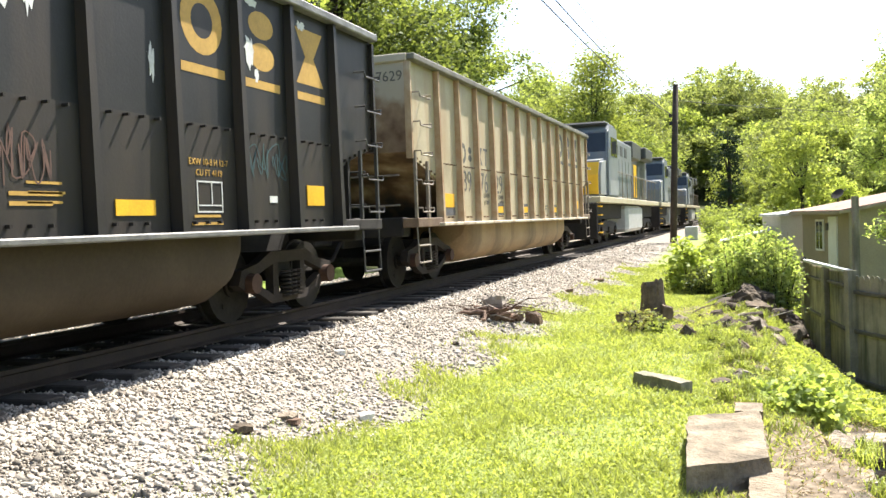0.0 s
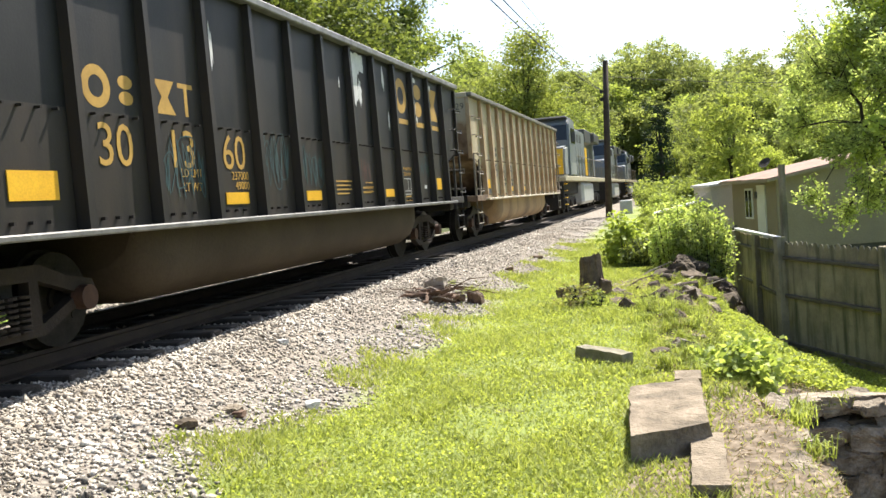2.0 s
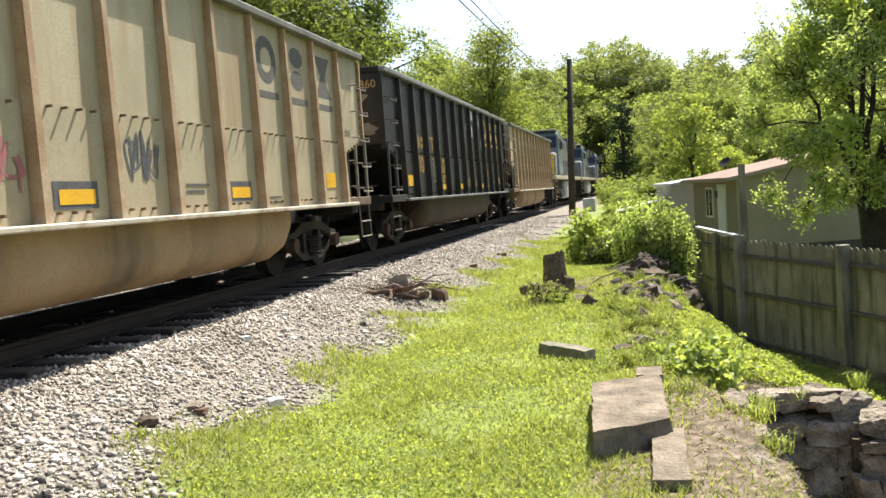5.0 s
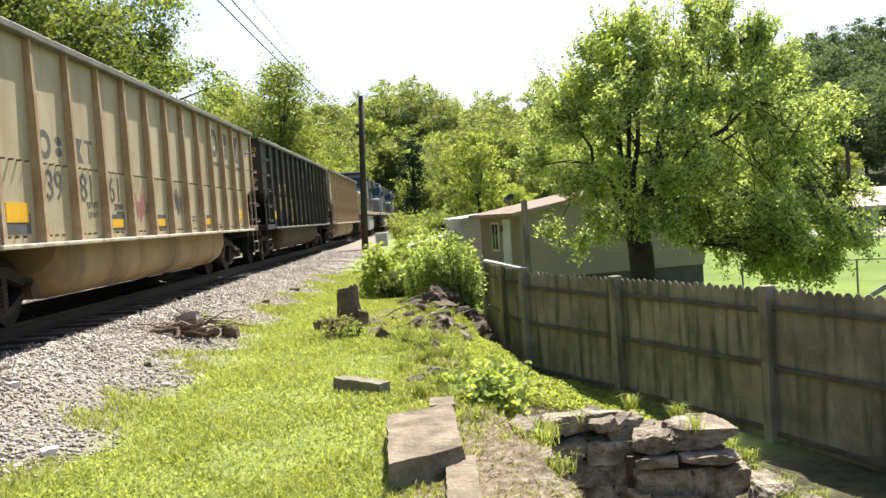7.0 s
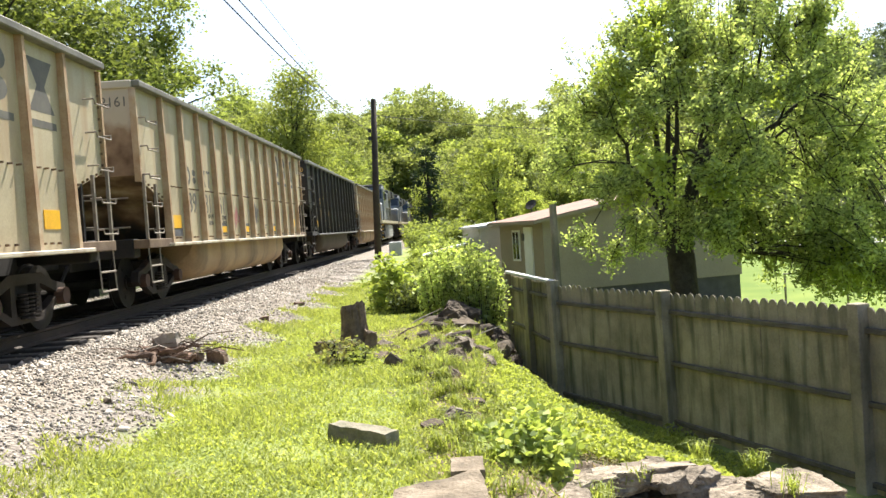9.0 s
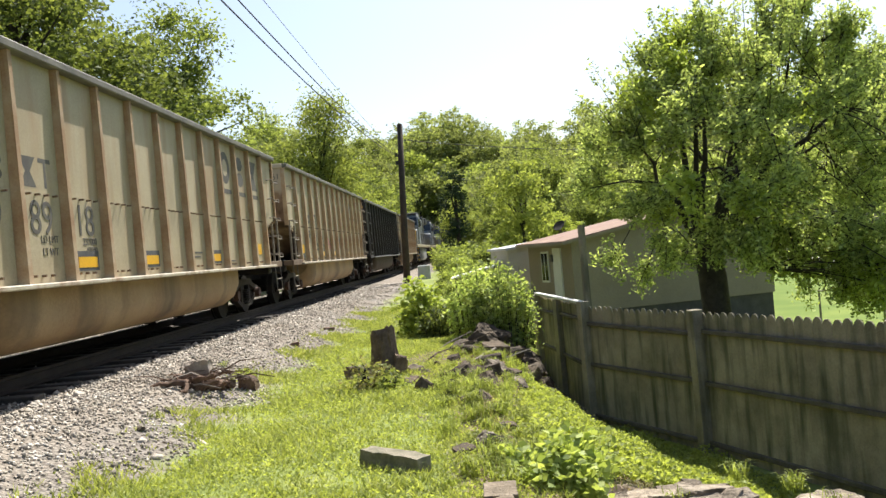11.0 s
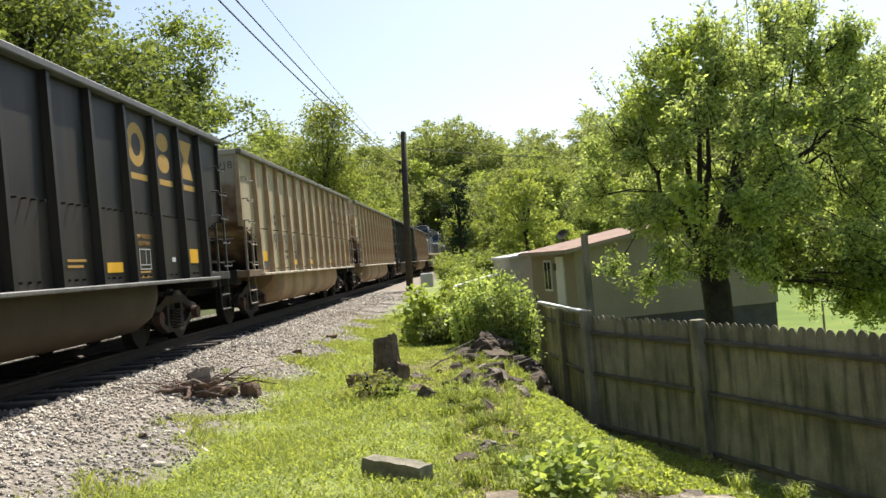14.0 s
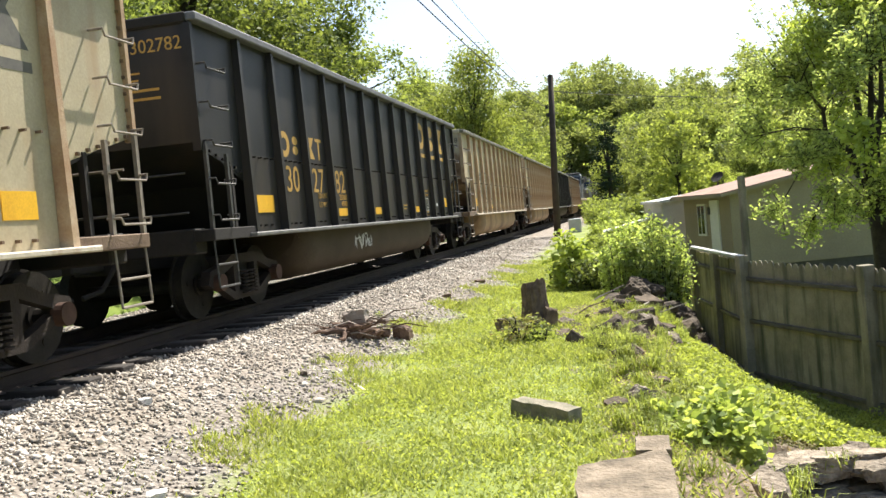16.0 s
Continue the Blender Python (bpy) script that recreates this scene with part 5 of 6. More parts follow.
wire("overhead_cable", (-2.85, 39.9, 6.6), (22, 62, 7.4), 0.7, 0.014)

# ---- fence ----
# rails coloured darker than the boards, standing in for their shadow lines
FENCERAIL = mat("shadow_dark_fence_rail", [(0.06, 0.052, 0.04), (0.15, 0.13, 0.098)], 2.5, 0.9, 0.0, 0.3, 40)
FENCEWOOD = mat("weathered_fence_wood", [(0.14, 0.122, 0.08), (0.26, 0.225, 0.158), (0.38, 0.33, 0.24)], 1.4, 0.9, 0.0, 0.4, 45, streak=((0.075, 0.078, 0.045), 7.0), objrand=0.07, world=True)
WHITECAP = mat("white_painted_rail", [(0.4, 0.4, 0.385), (0.55, 0.55, 0.53)], 4.0, 0.6, 0.0, 0.2, 40)
POSTS = [(1.1, 18.5), (1.33, 16.7), (1.57, 14.9), (2.68, 12.5), (3.85, 9.67), (4.9, 6.9), (5.9, 4.2)]


def build_fence():
    fence = tagged(new("picket_fence"), "weathered grey wooden privacy fence with pointed pickets", "fence")
    rng = random.Random(9)
    pm = bmesh.new()
    prism(pm, [(-0.0695, 0), (0.0695, 0), (0.0695, 1.755), (0.05, 1.8), (0.02, 1.83), (-0.02, 1.83), (-0.05, 1.8), (-0.0695, 1.755)], 1, -0.009, 0.009)
    picket = bpy.data.meshes.new("picket")
    pm.to_mesh(picket)
    pm.free()
    picket.materials.append(FENCEWOOD)
    for i, (x, y) in enumerate(POSTS):
        bm = box(bmesh.new(), -0.078, 0.078, -0.07, 0.07, -0.3, 1.86 + (0.05 if i == 2 else 0), 0.008)
        o = part("post", bm, FENCEWOOD, fence)
        o.matrix_basis = pose(x, y, -1.3, rng.uniform(-1, 1), rng.uniform(-1, 1), 20)
    for (x0, y0), (x1, y1), k in zip(POSTS, POSTS[1:], range(9)):
        d = Vector((x1 - x0, y1 - y0, 0))
        ln = d.length
        ang = math.degrees(math.atan2(d.y, d.x))
        n = round(ln / 0.1375)
        for z in (0.14, 0.92, 1.58):
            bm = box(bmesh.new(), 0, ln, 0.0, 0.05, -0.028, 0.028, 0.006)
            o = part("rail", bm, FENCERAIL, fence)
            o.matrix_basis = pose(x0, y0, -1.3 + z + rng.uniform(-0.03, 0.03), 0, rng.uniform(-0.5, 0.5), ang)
        off = Vector((-d.y, d.x, 0)).normalized() * 0.06
        slit = 0.01 if k == 4 else 0.0
        for j in range(n):
            q = Vector((x0, y0, -1.3)) + d * (((j + 0.5) / n) * (1 - slit) + slit) + off
            o = new("picket", picket)
            o.parent = fence
            o.matrix_basis = pose(q.x, q.y, q.z + rng.uniform(-0.015, 0.015), rng.uniform(-0.12, 0.12), rng.uniform(-0.12, 0.12), ang)
        if k < 2:
            bm = box(bmesh.new(), 0, ln, -0.05, 0.05, 0, 0.045, 0.006)
            o = part("cap_rail", bm, WHITECAP, fence, "white painted cap rail")
            o.matrix_basis = pose(x0, y0, 0.565, 0, 0, ang)
    return fence


build_fence()

# ---- house ----
SIDING = mat("beige_siding", [(0.235, 0.195, 0.145), (0.295, 0.247, 0.185)], 1.0, 0.7, 0.0, 0.1, 30)
ROOF = mat("faded_brown_shingles", [(0.2, 0.125, 0.09), (0.3, 0.2, 0.15)], 2.0, 0.9, 0.0, 0.4, 25)
TRIM = mat("white_trim", [(0.6, 0.6, 0.58), (0.7, 0.7, 0.68)], 3.0, 0.6)
SKIRT = mat("dark_block_skirting", [(0.06, 0.055, 0.05), (0.1, 0.095, 0.085)], 3.0, 0.9, 0.0, 0.3, 30)


def build_house():
    h = tagged(new("mobile_home"), "small beige mobile home with a faded brown roof", "house")
    L, D, E, R, zb = 6.05, 3.5, 2.82, 3.36, 0.9
    def P(name, bm, m, parent=h, label=""):
        return part(name, bm, m, parent, label)
    R = E + 0.5
    for y in (0.0, D - 0.15):
        P("gable_wall", prism(bmesh.new(), [(0, zb), (L, zb), (L, E), (L / 2, R), (0, E)], 1, y, y + 0.15), SIDING)
    for x in (0.0, L - 0.15):
        P("wall", box(bmesh.new(), x, x + 0.15, 0.15, D - 0.15, zb, E), SIDING)
    P("skirting", box(bmesh.new(), 0.04, L - 0.04, 0.04, D - 0.04, -0.3, zb), SKIRT)
    for x0 in (-0.3, L + 0.3):
        P("roof_slope", prism(bmesh.new(), [(x0, E - 0.03), (L / 2, R + 0.02), (L / 2, R + 0.09), (x0, E + 0.04)], 1, -0.22, D + 0.22), ROOF)
        P("rake_board", prism(bmesh.new(), [(x0, E - 0.06), (L / 2, R - 0.01), (L / 2, R + 0.06), (x0, E + 0.01)], 1, -0.25, -0.222), SIDING)
    P("drip_edge", box(bmesh.new(), -0.33, -0.302, -0.25, D + 0.25, E - 0.06, E + 0.02), SIDING)
    for k in range(16):
        z = zb + 0.01 + k * 0.147
        i = max(0.0, (z + 0.142 - E) / (R - E)) * L / 2
        P("siding_board", box(bmesh.new(), i, L - i, -0.006, 0.0, z, z + 0.142), SIDING)
        if z + 0.142 < E:
            P("siding_board", box(bmesh.new(), -0.006, 0.0, 0, D, z, z + 0.142), SIDING)
    w = new("window")
    w.parent = h
    P("frame", box(bmesh.new(), -0.04, 0.0, 1.75, 2.35, 1.7, 2.6), TRIM, w)
    P("pane", box(bmesh.new(), -0.05, -0.04, 1.81, 2.01, 1.76, 2.54), GLASS, w)
    P("pane", box(bmesh.new(), -0.05, -0.04, 2.08, 2.28, 1.76, 2.54), GLASS, w)
    d = P("door", box(bmesh.new(), -0.05, 0.0, 0.75, 1.35, 0.92, 2.68), TRIM, h, "white door")
    P("porch_light", box(bmesh.new(), -0.1, 0.0, 1.3, 1.4, 2.3, 2.5), SKIRT)
    # porch with a slanted handrail
    P("porch", box(bmesh.new(), -1.1, -0.06, 0.2, 2.4, 0.45, 0.62), SKIRT)
    P("handrail", tube(bmesh.new(), [(-1.05, 2.4, 0.9), (-1.05, 0.3, 1.6), (-1.05, 0.3, 0.6)], 0.04, 6), SKIRT)
    u = Vector((0.96, 0.27))
    h.matrix_basis = pose(2.55, 25.0, -1.3, 0, 0, math.degrees(math.atan2(u.y, u.x)))
    # shed behind
    s = tagged(new("garden_shed"), "pale grey metal shed behind the mobile home", "shed")
    P("body", box(bmesh.new(), 0, 2.2, 0, 2.4, 0, 2.75), mat("pale_shed_siding", [(0.36, 0.35, 0.3), (0.45, 0.44, 0.38)], 1.5, 0.7, 0.0, 0.1, 30), s)
    P("roof", prism(bmesh.new(), [(-0.1, 2.7), (2.3, 2.95), (2.3, 3.02), (-0.1, 2.78)], 1, -0.15, 2.5), WORNTOP, s)
    P("door", box(bmesh.new(), 1.0, 1.75, -0.03, 0, 0.1, 2.3), SIDING, s)
    s.matrix_basis = pose(1.0, 29.2, -1.3, 0, 0, 12)
    a = tagged(new("awning_roof"), "white metal lean-to roof beside the shed", "awning")
    P("sheet", box(bmesh.new(), -1.6, 0, 0, 1.6, 0, 0.05, 0, pose(0, 0, 0, 0, -12)), TRIM, a)
    for x in (-1.45, -0.1):
        P("leg", box(bmesh.new(), x, x + 0.08, 0.1, 0.18, -2.3, -0.25 if x < -1 else 0.0), SKIRT, a)
    a.matrix_basis = pose(0.7, 29.6, 0.95)
    # satellite dish on the roof
    sd = tagged(new("satellite_dish"), "dark grey satellite dish on the roof edge", "satellite dish")
    bm = bmesh.new()
    n = 16
    rings = [[bm.verts.new((r * math.cos(2 * math.pi * k / n), r * math.sin(2 * math.pi * k / n), 0.5 * r * r)) for k in range(n)] for r in (0.04, 0.15, 0.25)]
    for p, q in zip(rings, rings[1:]):
        for k in range(n):
            bm.faces.new((p[k], p[(k + 1) % n], q[(k + 1) % n], q[k]))
    bm.faces.new(rings[0])
    bmesh.ops.solidify(bm, geom=bm.faces[:], thickness=0.02)
    for v in bm.verts:
        v.co = pose(0, 0, 0.3, 50, 0, -40) @ v.co
    P("dish", bm, SKIRT, sd)
    P("mast", tube(bmesh.new(), [(0, 0, 0), (0, 0, 0.3)], 0.025, 6), SKIRT, sd)
    P("arm", tube(bmesh.new(), [(0, 0, 0.25), (0.3, 0.1, 0.5)], 0.015, 6), BAREST, sd)
    sd.matrix_basis = pose(2.42, 26.4, 1.78)
    sd.scale = (0.72, 0.72, 0.72)
    p = tagged(part("wooden_post", tube(bmesh.new(), [(0, 0, -0.3), (0, 0, 3.1)], [0.075, 0.06], 10), FENCEWOOD), "dark weathered wooden post by the fence corner", "post")
    p.matrix_basis = pose(1.72, 15.6, -1.3)


build_house()

# ---- stones, slab, stump ----
CONCRETE = mat("weathered_concrete", [(0.1, 0.08, 0.055), (0.2, 0.16, 0.112), (0.32, 0.262, 0.192)], 4.5, 0.95, 0.0, 1.0, 38)
ROCKM = mat("weathered_rock", [(0.065, 0.053, 0.039), (0.23, 0.188, 0.137), (0.43, 0.37, 0.29)], 5.0, 0.95, 0.0, 1.0, 40, objrand=0.2, world=True)
DARKROCK = mat("dark_earthy_stone", [(0.05, 0.038, 0.025), (0.16, 0.12, 0.08)], 6.0, 0.95, 0.0, 0.7, 25, objrand=0.25)
OLDSTICK = mat("bleached_stick", [(0.25, 0.21, 0.17), (0.36, 0.31, 0.26)], 6.0, 0.9)
STUMPW = mat("brown_rotten_stump", [(0.06, 0.043, 0.03), (0.23, 0.17, 0.115)], 5.0, 0.95, 0.0, 0.7, 30)


def rock(name, label, at, size, seed, material=None, cuts=9, turn=0, tilt=(0, 0), category="rock", group="", fine=2):
    """A broken stone: a block with its corners and edges split away, roughened."""
    rng = random.Random(seed)
    bm = box(bmesh.new(), -1, 1, -1, 1, -1, 1)
    for _ in range(cuts):
        n = Vector((rng.uniform(-1, 1), rng.uniform(-1, 1), rng.uniform(-1, 1))).normalized()
        reach = abs(n.x) + abs(n.y) + abs(n.z)
        r = bmesh.ops.bisect_plane(bm, geom=bm.verts[:] + bm.edges[:] + bm.faces[:], plane_co=n * reach * rng.uniform(0.62, 0.85), plane_no=n, clear_outer=True)
        e = [q for q in r["geom_cut"] if isinstance(q, bmesh.types.BMEdge)]
        if e:
            bmesh.ops.edgenet_fill(bm, edges=e)
    bmesh.ops.triangulate(bm, faces=bm.faces[:])
    for _ in range(fine):
        bmesh.ops.subdivide_edges(bm, edges=bm.edges[:], cuts=1, use_grid_fill=True)
    off = Vector((seed * 3.7, seed * 1.3, seed * 7.1))
    for v in bm.verts:
        p = v.co
        p = p * (1 + 0.1 * noise.noise(p * 1.7 + off) + 0.09 * noise.noise(p * 4 + off) + 0.05 * noise.noise(p * 9 + off))
        v.co = Vector((p.x * size[0], p.y * size[1], p.z * size[2]))
    bmesh.ops.recalc_face_normals(bm, faces=bm.faces[:])
    ob = tagged(part(name, bm, material or ROCKM), label, category, group)
    ob.matrix_basis = pose(*at, tilt[0], tilt[1], turn)
    return ob


def rough_block(bm, amount, seed, cuts=5):
    """Roughen the faces and chip the edges of a slab."""
    bmesh.ops.triangulate(bm, faces=bm.faces[:])
    for _ in range(cuts):
        bmesh.ops.subdivide_edges(bm, edges=[e for e in bm.edges if e.calc_length() > 0.09], cuts=1)
        bmesh.ops.triangulate(bm, faces=bm.faces[:])
    off = Vector((seed, seed * 2, seed * 3))
    for v in bm.verts:
        p = v.co
        k = amount * noise.noise(p * 6 + off) + amount * 0.6 * noise.noise(p * 17 + off)
        v.co = p + Vector((noise.noise(p * 9 + off), noise.noise(p * 9 - off), k / amount * 0.5)) * amount
    bmesh.ops.recalc_face_normals(bm, faces=bm.faces[:])
    return bm


def build_stones():
    bm = prism(bmesh.new(), [(-0.42, 5.98), (-0.2, 6.1), (0.07, 6.32), (0.12, 5.0), (0.02, 4.9), (-0.34, 4.66)], 2, -0.03, 0.155)
    tagged(part("concrete_slab", rough_block(bm, 0.022, 3), CONCRETE), "broken weathered concrete slab lying in the grass", "slab")
    tagged(part("concrete_block", rough_block(box(bmesh.new(), 0.0, 0.19, 4.1, 5.08, -0.1, 0.06), 0.012, 5), CONCRETE), "narrow concrete block beside the slab", "block")
    tagged(part("concrete_block", rough_block(box(bmesh.new(), -0.1, 0.1, 6.38, 6.7, -0.1, 0.12), 0.012, 8), CONCRETE), "small mossy concrete block behind the slab", "block")
    bm = rough_block(box(bmesh.new(), -0.29, 0.3, -0.07, 0.07, -0.03, 0.12), 0.02, 7)
    for v in bm.verts:
        v.co = pose(-0.76, 7.75, 0, 0, 2, -38) @ v.co
    tagged(part("concrete_beam", bm, mat("mossy_concrete", [(0.11, 0.115, 0.065), (0.3, 0.26, 0.2)], 7.0, 0.95, 0.0, 0.6, 45)), "short mossy concrete beam in the grass", "beam")
    rng = random.Random(3)
    k = 0
    for y in np.arange(6.8, 15.2, 0.3):
        for _ in range(rng.choice((0, 1, 1, 2))):
            x = float(edge(y)) - 0.05 + rng.uniform(-0.4, 0.4)
            s = rng.uniform(0.035, 0.1) * (1.3 if 10.5 < y < 13 else 1)
            k += 1
            rock("rubble_stone", "weathered dark rubble stone on the bank", (x, y + rng.uniform(-0.15, 0.15), gz(x, y) + s * 0.02), (s * rng.uniform(0.8, 1.5), s, s * rng.uniform(0.6, 1.0)), k, ROCKM if rng.random() < 0.35 else DARKROCK, 16, rng.uniform(0, 180), (rng.uniform(-50, 50), rng.uniform(-50, 50)), "stone", "rubble stones along the bank", 2)
    for i, (x, y, s, h) in enumerate((q[0], q[1], q[2] * (0.5 if q[1] < 12 else 0.65), q[3]) for q in ((-0.45, 12.1, 0.2, 0.6), (-0.15, 11.6, 0.2, 0.5), (0.05, 12.4, 0.24, 0.7), (0.3, 13.2, 0.2, 0.8), (0.15, 14.3, 0.3, 0.7), (0.6, 14.6, 0.34, 0.6), (0.95, 15.1, 0.3, 0.7), (-0.3, 14.9, 0.35, 0.6), (-0.2, 10.5, 0.26, 0.25), (-0.95, 12.0, 0.16, 0.5), (-0.25, 8.15, 0.2, 0.45), (0.0, 8.35, 0.16, 0.5), (0.12, 9.2, 0.17, 0.4))):
        rock("dark_boulder", "dark earthy boulder below the bush", (x, y, gz(x, y) + s * h * 0.05), (s, s * 0.8, s * h), 300 + i, DARKROCK, 9, i * 47, (i * 13 % 25 - 12, i * 7 % 21 - 10), "stone", "rubble stones along the bank", 2)
    # shade of the hollow under the bush is put into this stone colour
    hollow = mat("shadow_dark_hollow_stone", [(0.03, 0.022, 0.014), (0.1, 0.074, 0.048)], 6.0, 0.9, 0.0, 0.8, 30, objrand=0.25)
    for i in range(8):
        x, y, q = -0.15 + 0.17 * i + rng.uniform(-0.1, 0.1), 15.1 + rng.uniform(-0.3, 0.5), rng.uniform(0.12, 0.24)
        rock("dark_boulder", "dark earthy boulder below the bush", (x, y, gz(x, y) + q * 0.25), (q * rng.uniform(0.9, 1.3), q, q * rng.uniform(0.8, 1.1)), 620 + i, hollow, 18, i * 41, (rng.uniform(-50, 50), rng.uniform(-50, 50)), "stone", "rubble stones along the bank", 3)
    for x, y, a, ln, r in ((0.35, 14.75, 0.5, 0.45, 0.1), (0.7, 14.95, 1.1, 0.5, 0.13), (-0.25, 14.3, 2.5, 0.4, 0.08), (0.05, 13.3, 0.2, 0.3, 0.07)):
        p, d = Vector((x, y, gz(x, y) + r * 0.8)), Vector((math.cos(a), math.sin(a), 0.12)) * ln / 2
        bm = tube(bmesh.new(), [p - d, p - d * 0.3, p + d * 0.4, p + d], [r, r * 1.05, r * 0.97, r * 0.9], 14)
        tagged(part("log_piece", rough_block(bm, 0.02, ln * 9), hollow), "dark rotting log end among the rubble", "log")
    for i in range(14):
        x, y, q = -0.5 + rng.gauss(0, 0.42), 13.0 + rng.gauss(0, 0.95), rng.uniform(0.03, 0.1)
        rock("rubble_stone", "weathered brown rubble stone on the bank", (x, y, gz(x, y) + q * 0.1), (q * 1.3, q, q * 0.85), 660 + i, DARKROCK if i % 3 else ROCKM, 16, i * 57, (rng.uniform(-50, 50), rng.uniform(-50, 50)), "stone", "rubble stones along the bank", 2)
    for i in range(7):
        x, y, a = rng.uniform(-0.7, 0.5), rng.uniform(13.6, 15.2), rng.uniform(-0.6, 2.2)
        p = Vector((x, y, gz(x, y) + 0.06))
        d = Vector((math.cos(a), math.sin(a), rng.uniform(0.0, 0.5))) * rng.uniform(0.25, 0.5)
        tagged(part("fallen_stick", tube(bmesh.new(), [p - d * 0.6, p + Vector((0, 0, 0.03)), p + d], [0.014, 0.012, 0.006], 6), OLDSTICK if i % 2 else STUMPW), "dead stick lying among the stones", "stick")
    part_log = tube(bmesh.new(), [(-0.45, 13.0, -0.05), (-0.1, 13.5, 0.05), (0.15, 13.9, 0.12)], [0.025, 0.022, 0.015], 6)
    tagged(part("fallen_stick", part_log, OLDSTICK), "pale dead stick lying on the stones", "stick")
    # the ruined stone wall: a dark core, courses of broken blocks, flat slabs on top
    rng = random.Random(8)
    for x0, x1, y0, z1, q in ((0.72, 1.98, 7.92, -0.62, 21), (1.7, 2.66, 7.6, -0.74, 22)):
        tagged(part("wall_core", rough_block(box(bmesh.new(), x0, x1, y0, y0 + 0.55, -1.45, z1), 0.05, q), DARKROCK), "dark rubble and mortar core of a ruined wall", "wall")
    for x0, x1, y0, rows in ((0.66, 1.98, 7.84, ((-1.22, 0.17), (-0.95, 0.13), (-0.73, 0.1))), (1.66, 2.7, 7.5, ((-1.22, 0.17), (-0.98, 0.12)))):
        for row, (z, h) in enumerate(rows):
            x = x0 + (0.1 if row % 2 else 0)
            while x < x1 - 0.08:
                w = min(rng.uniform(0.1, 0.24), (x1 - x) / 2 + 0.03)
                k += 1
                rock("wall_stone", "rough grey-brown stone of a ruined wall", (x + w, y0 + 0.04 + rng.uniform(-0.04, 0.04) + 0.03 * row, z + rng.uniform(-0.02, 0.02)), (w * 1.05, rng.uniform(0.17, 0.22), h * 1.05), k + 40, None, 5, rng.uniform(-5, 5), (rng.uniform(-4, 4), rng.uniform(-4, 4)), "stone", "stones of the ruined wall", 3)
                x += 2 * w - 0.01
    for i, (x, y, z, sx, sy, sz, t) in enumerate(((0.92, 7.95, -0.52, 0.2, 0.2, 0.1, 12), (1.22, 8.06, -0.5, 0.2, 0.22, 0.09, -8), (1.52, 8.2, -0.47, 0.3, 0.16, 0.032, 8), (1.62, 8.02, -0.52, 0.24, 0.2, 0.05, -4), (1.8, 7.95, -0.62, 0.26, 0.2, 0.11, 5), (2.0, 7.7, -0.62, 0.2, 0.24, 0.1, -25), (2.38, 7.72, -0.58, 0.33, 0.26, 0.1, 6), (2.42, 7.5, -0.76, 0.3, 0.2, 0.05, 4), (1.95, 7.52, -0.78, 0.2, 0.17, 0.05, -12), (2.95, 7.4, -1.15, 0.2, 0.28, 0.16, -20), (3.25, 7.0, -1.22, 0.26, 0.3, 0.14, 25), (2.9, 6.7, -1.24, 0.2, 0.2, 0.12, 5), (0.75, 7.4, -0.38, 0.14, 0.16, 0.1, 40), (0.62, 6.3, -0.1, 0.1, 0.18, 0.06, 10), (0.62, 5.3, -0.04, 0.1, 0.3, 0.05, -4), (0.6, 4.6, -0.04, 0.09, 0.25, 0.05, 6))):
        rock("broken_stone", "large flat broken stone on the ruined wall", (x, y, z), (sx * 0.92, sy * 0.9, sz), 200 + i, None, 10, t, (rng.uniform(-7, 7), rng.uniform(-6, 6)), "stone", "stones of the ruined wall", 3)
    for i in range(26):
        x = rng.uniform(0.75, 2.65)
        y, q = 8.0 - 0.25 * (x > 1.9) + rng.uniform(-0.22, 0.32), rng.uniform(0.03, 0.085)
        rock("small_wall_stone", "small broken stone lying on the ruined wall", (x, y, -0.5 - 0.1 * (x > 1.9) + rng.uniform(0, 0.03)), (q * 1.4, q, q * 0.7), 700 + i, None, 12, i * 37, (rng.uniform(-25, 25), rng.uniform(-25, 25)), "stone", "stones of the ruined wall", 2)
    zs = [-0.1, 0.0, 0.04, 0.08, 0.13, 0.18, 0.24, 0.3, 0.36, 0.42, 0.48, 0.53, 0.58]
    rs = [0.29, 0.26, 0.235, 0.21, 0.195, 0.185, 0.177, 0.172, 0.168, 0.166, 0.164, 0.162, 0.16]
    bm = tube(bmesh.new(), [(-0.03 * z, 0, z) for z in zs], rs, 56)
    for v in bm.verts:
        a = math.atan2(v.co.y, v.co.x)
        u = Vector((math.cos(a), math.sin(a), 0))
        bark = noise.noise(u * 6 + Vector((0, 0, v.co.z * 1.6))) * 0.12 + noise.noise(u * 14 + Vector((5, 0, v.co.z * 3))) * 0.1
        k = 1 + bark + 0.15 * max(0, 0.2 - v.co.z) * 5 * math.sin(5 * a)
        v.co.x *= k
        v.co.y *= k
        if v.co.z > 0.5:
            v.co.z += 0.1 * noise.noise(u * 2.5 + Vector((0, 0, 5))) + 0.04 * math.cos(a)
    tagged(part("tree_stump", bm, STUMPW), "brown weathered tree stump in the grass", "stump").matrix_basis = pose(-1.33, 12.9, 0)
    rock("stump_fragment", "broken rotten wood beside the stump", (-1.14, 12.75, 0.1), (0.09, 0.1, 0.18), 401, STUMPW, 14, 20, (8, 14), "wood", "", 3)
    rock("stump_fragment", "broken rotten wood beside the stump", (-1.66, 12.75, 0.05), (0.2, 0.13, 0.1), 402, STUMPW, 9, 50, (4, 8), "wood")

build_stones()


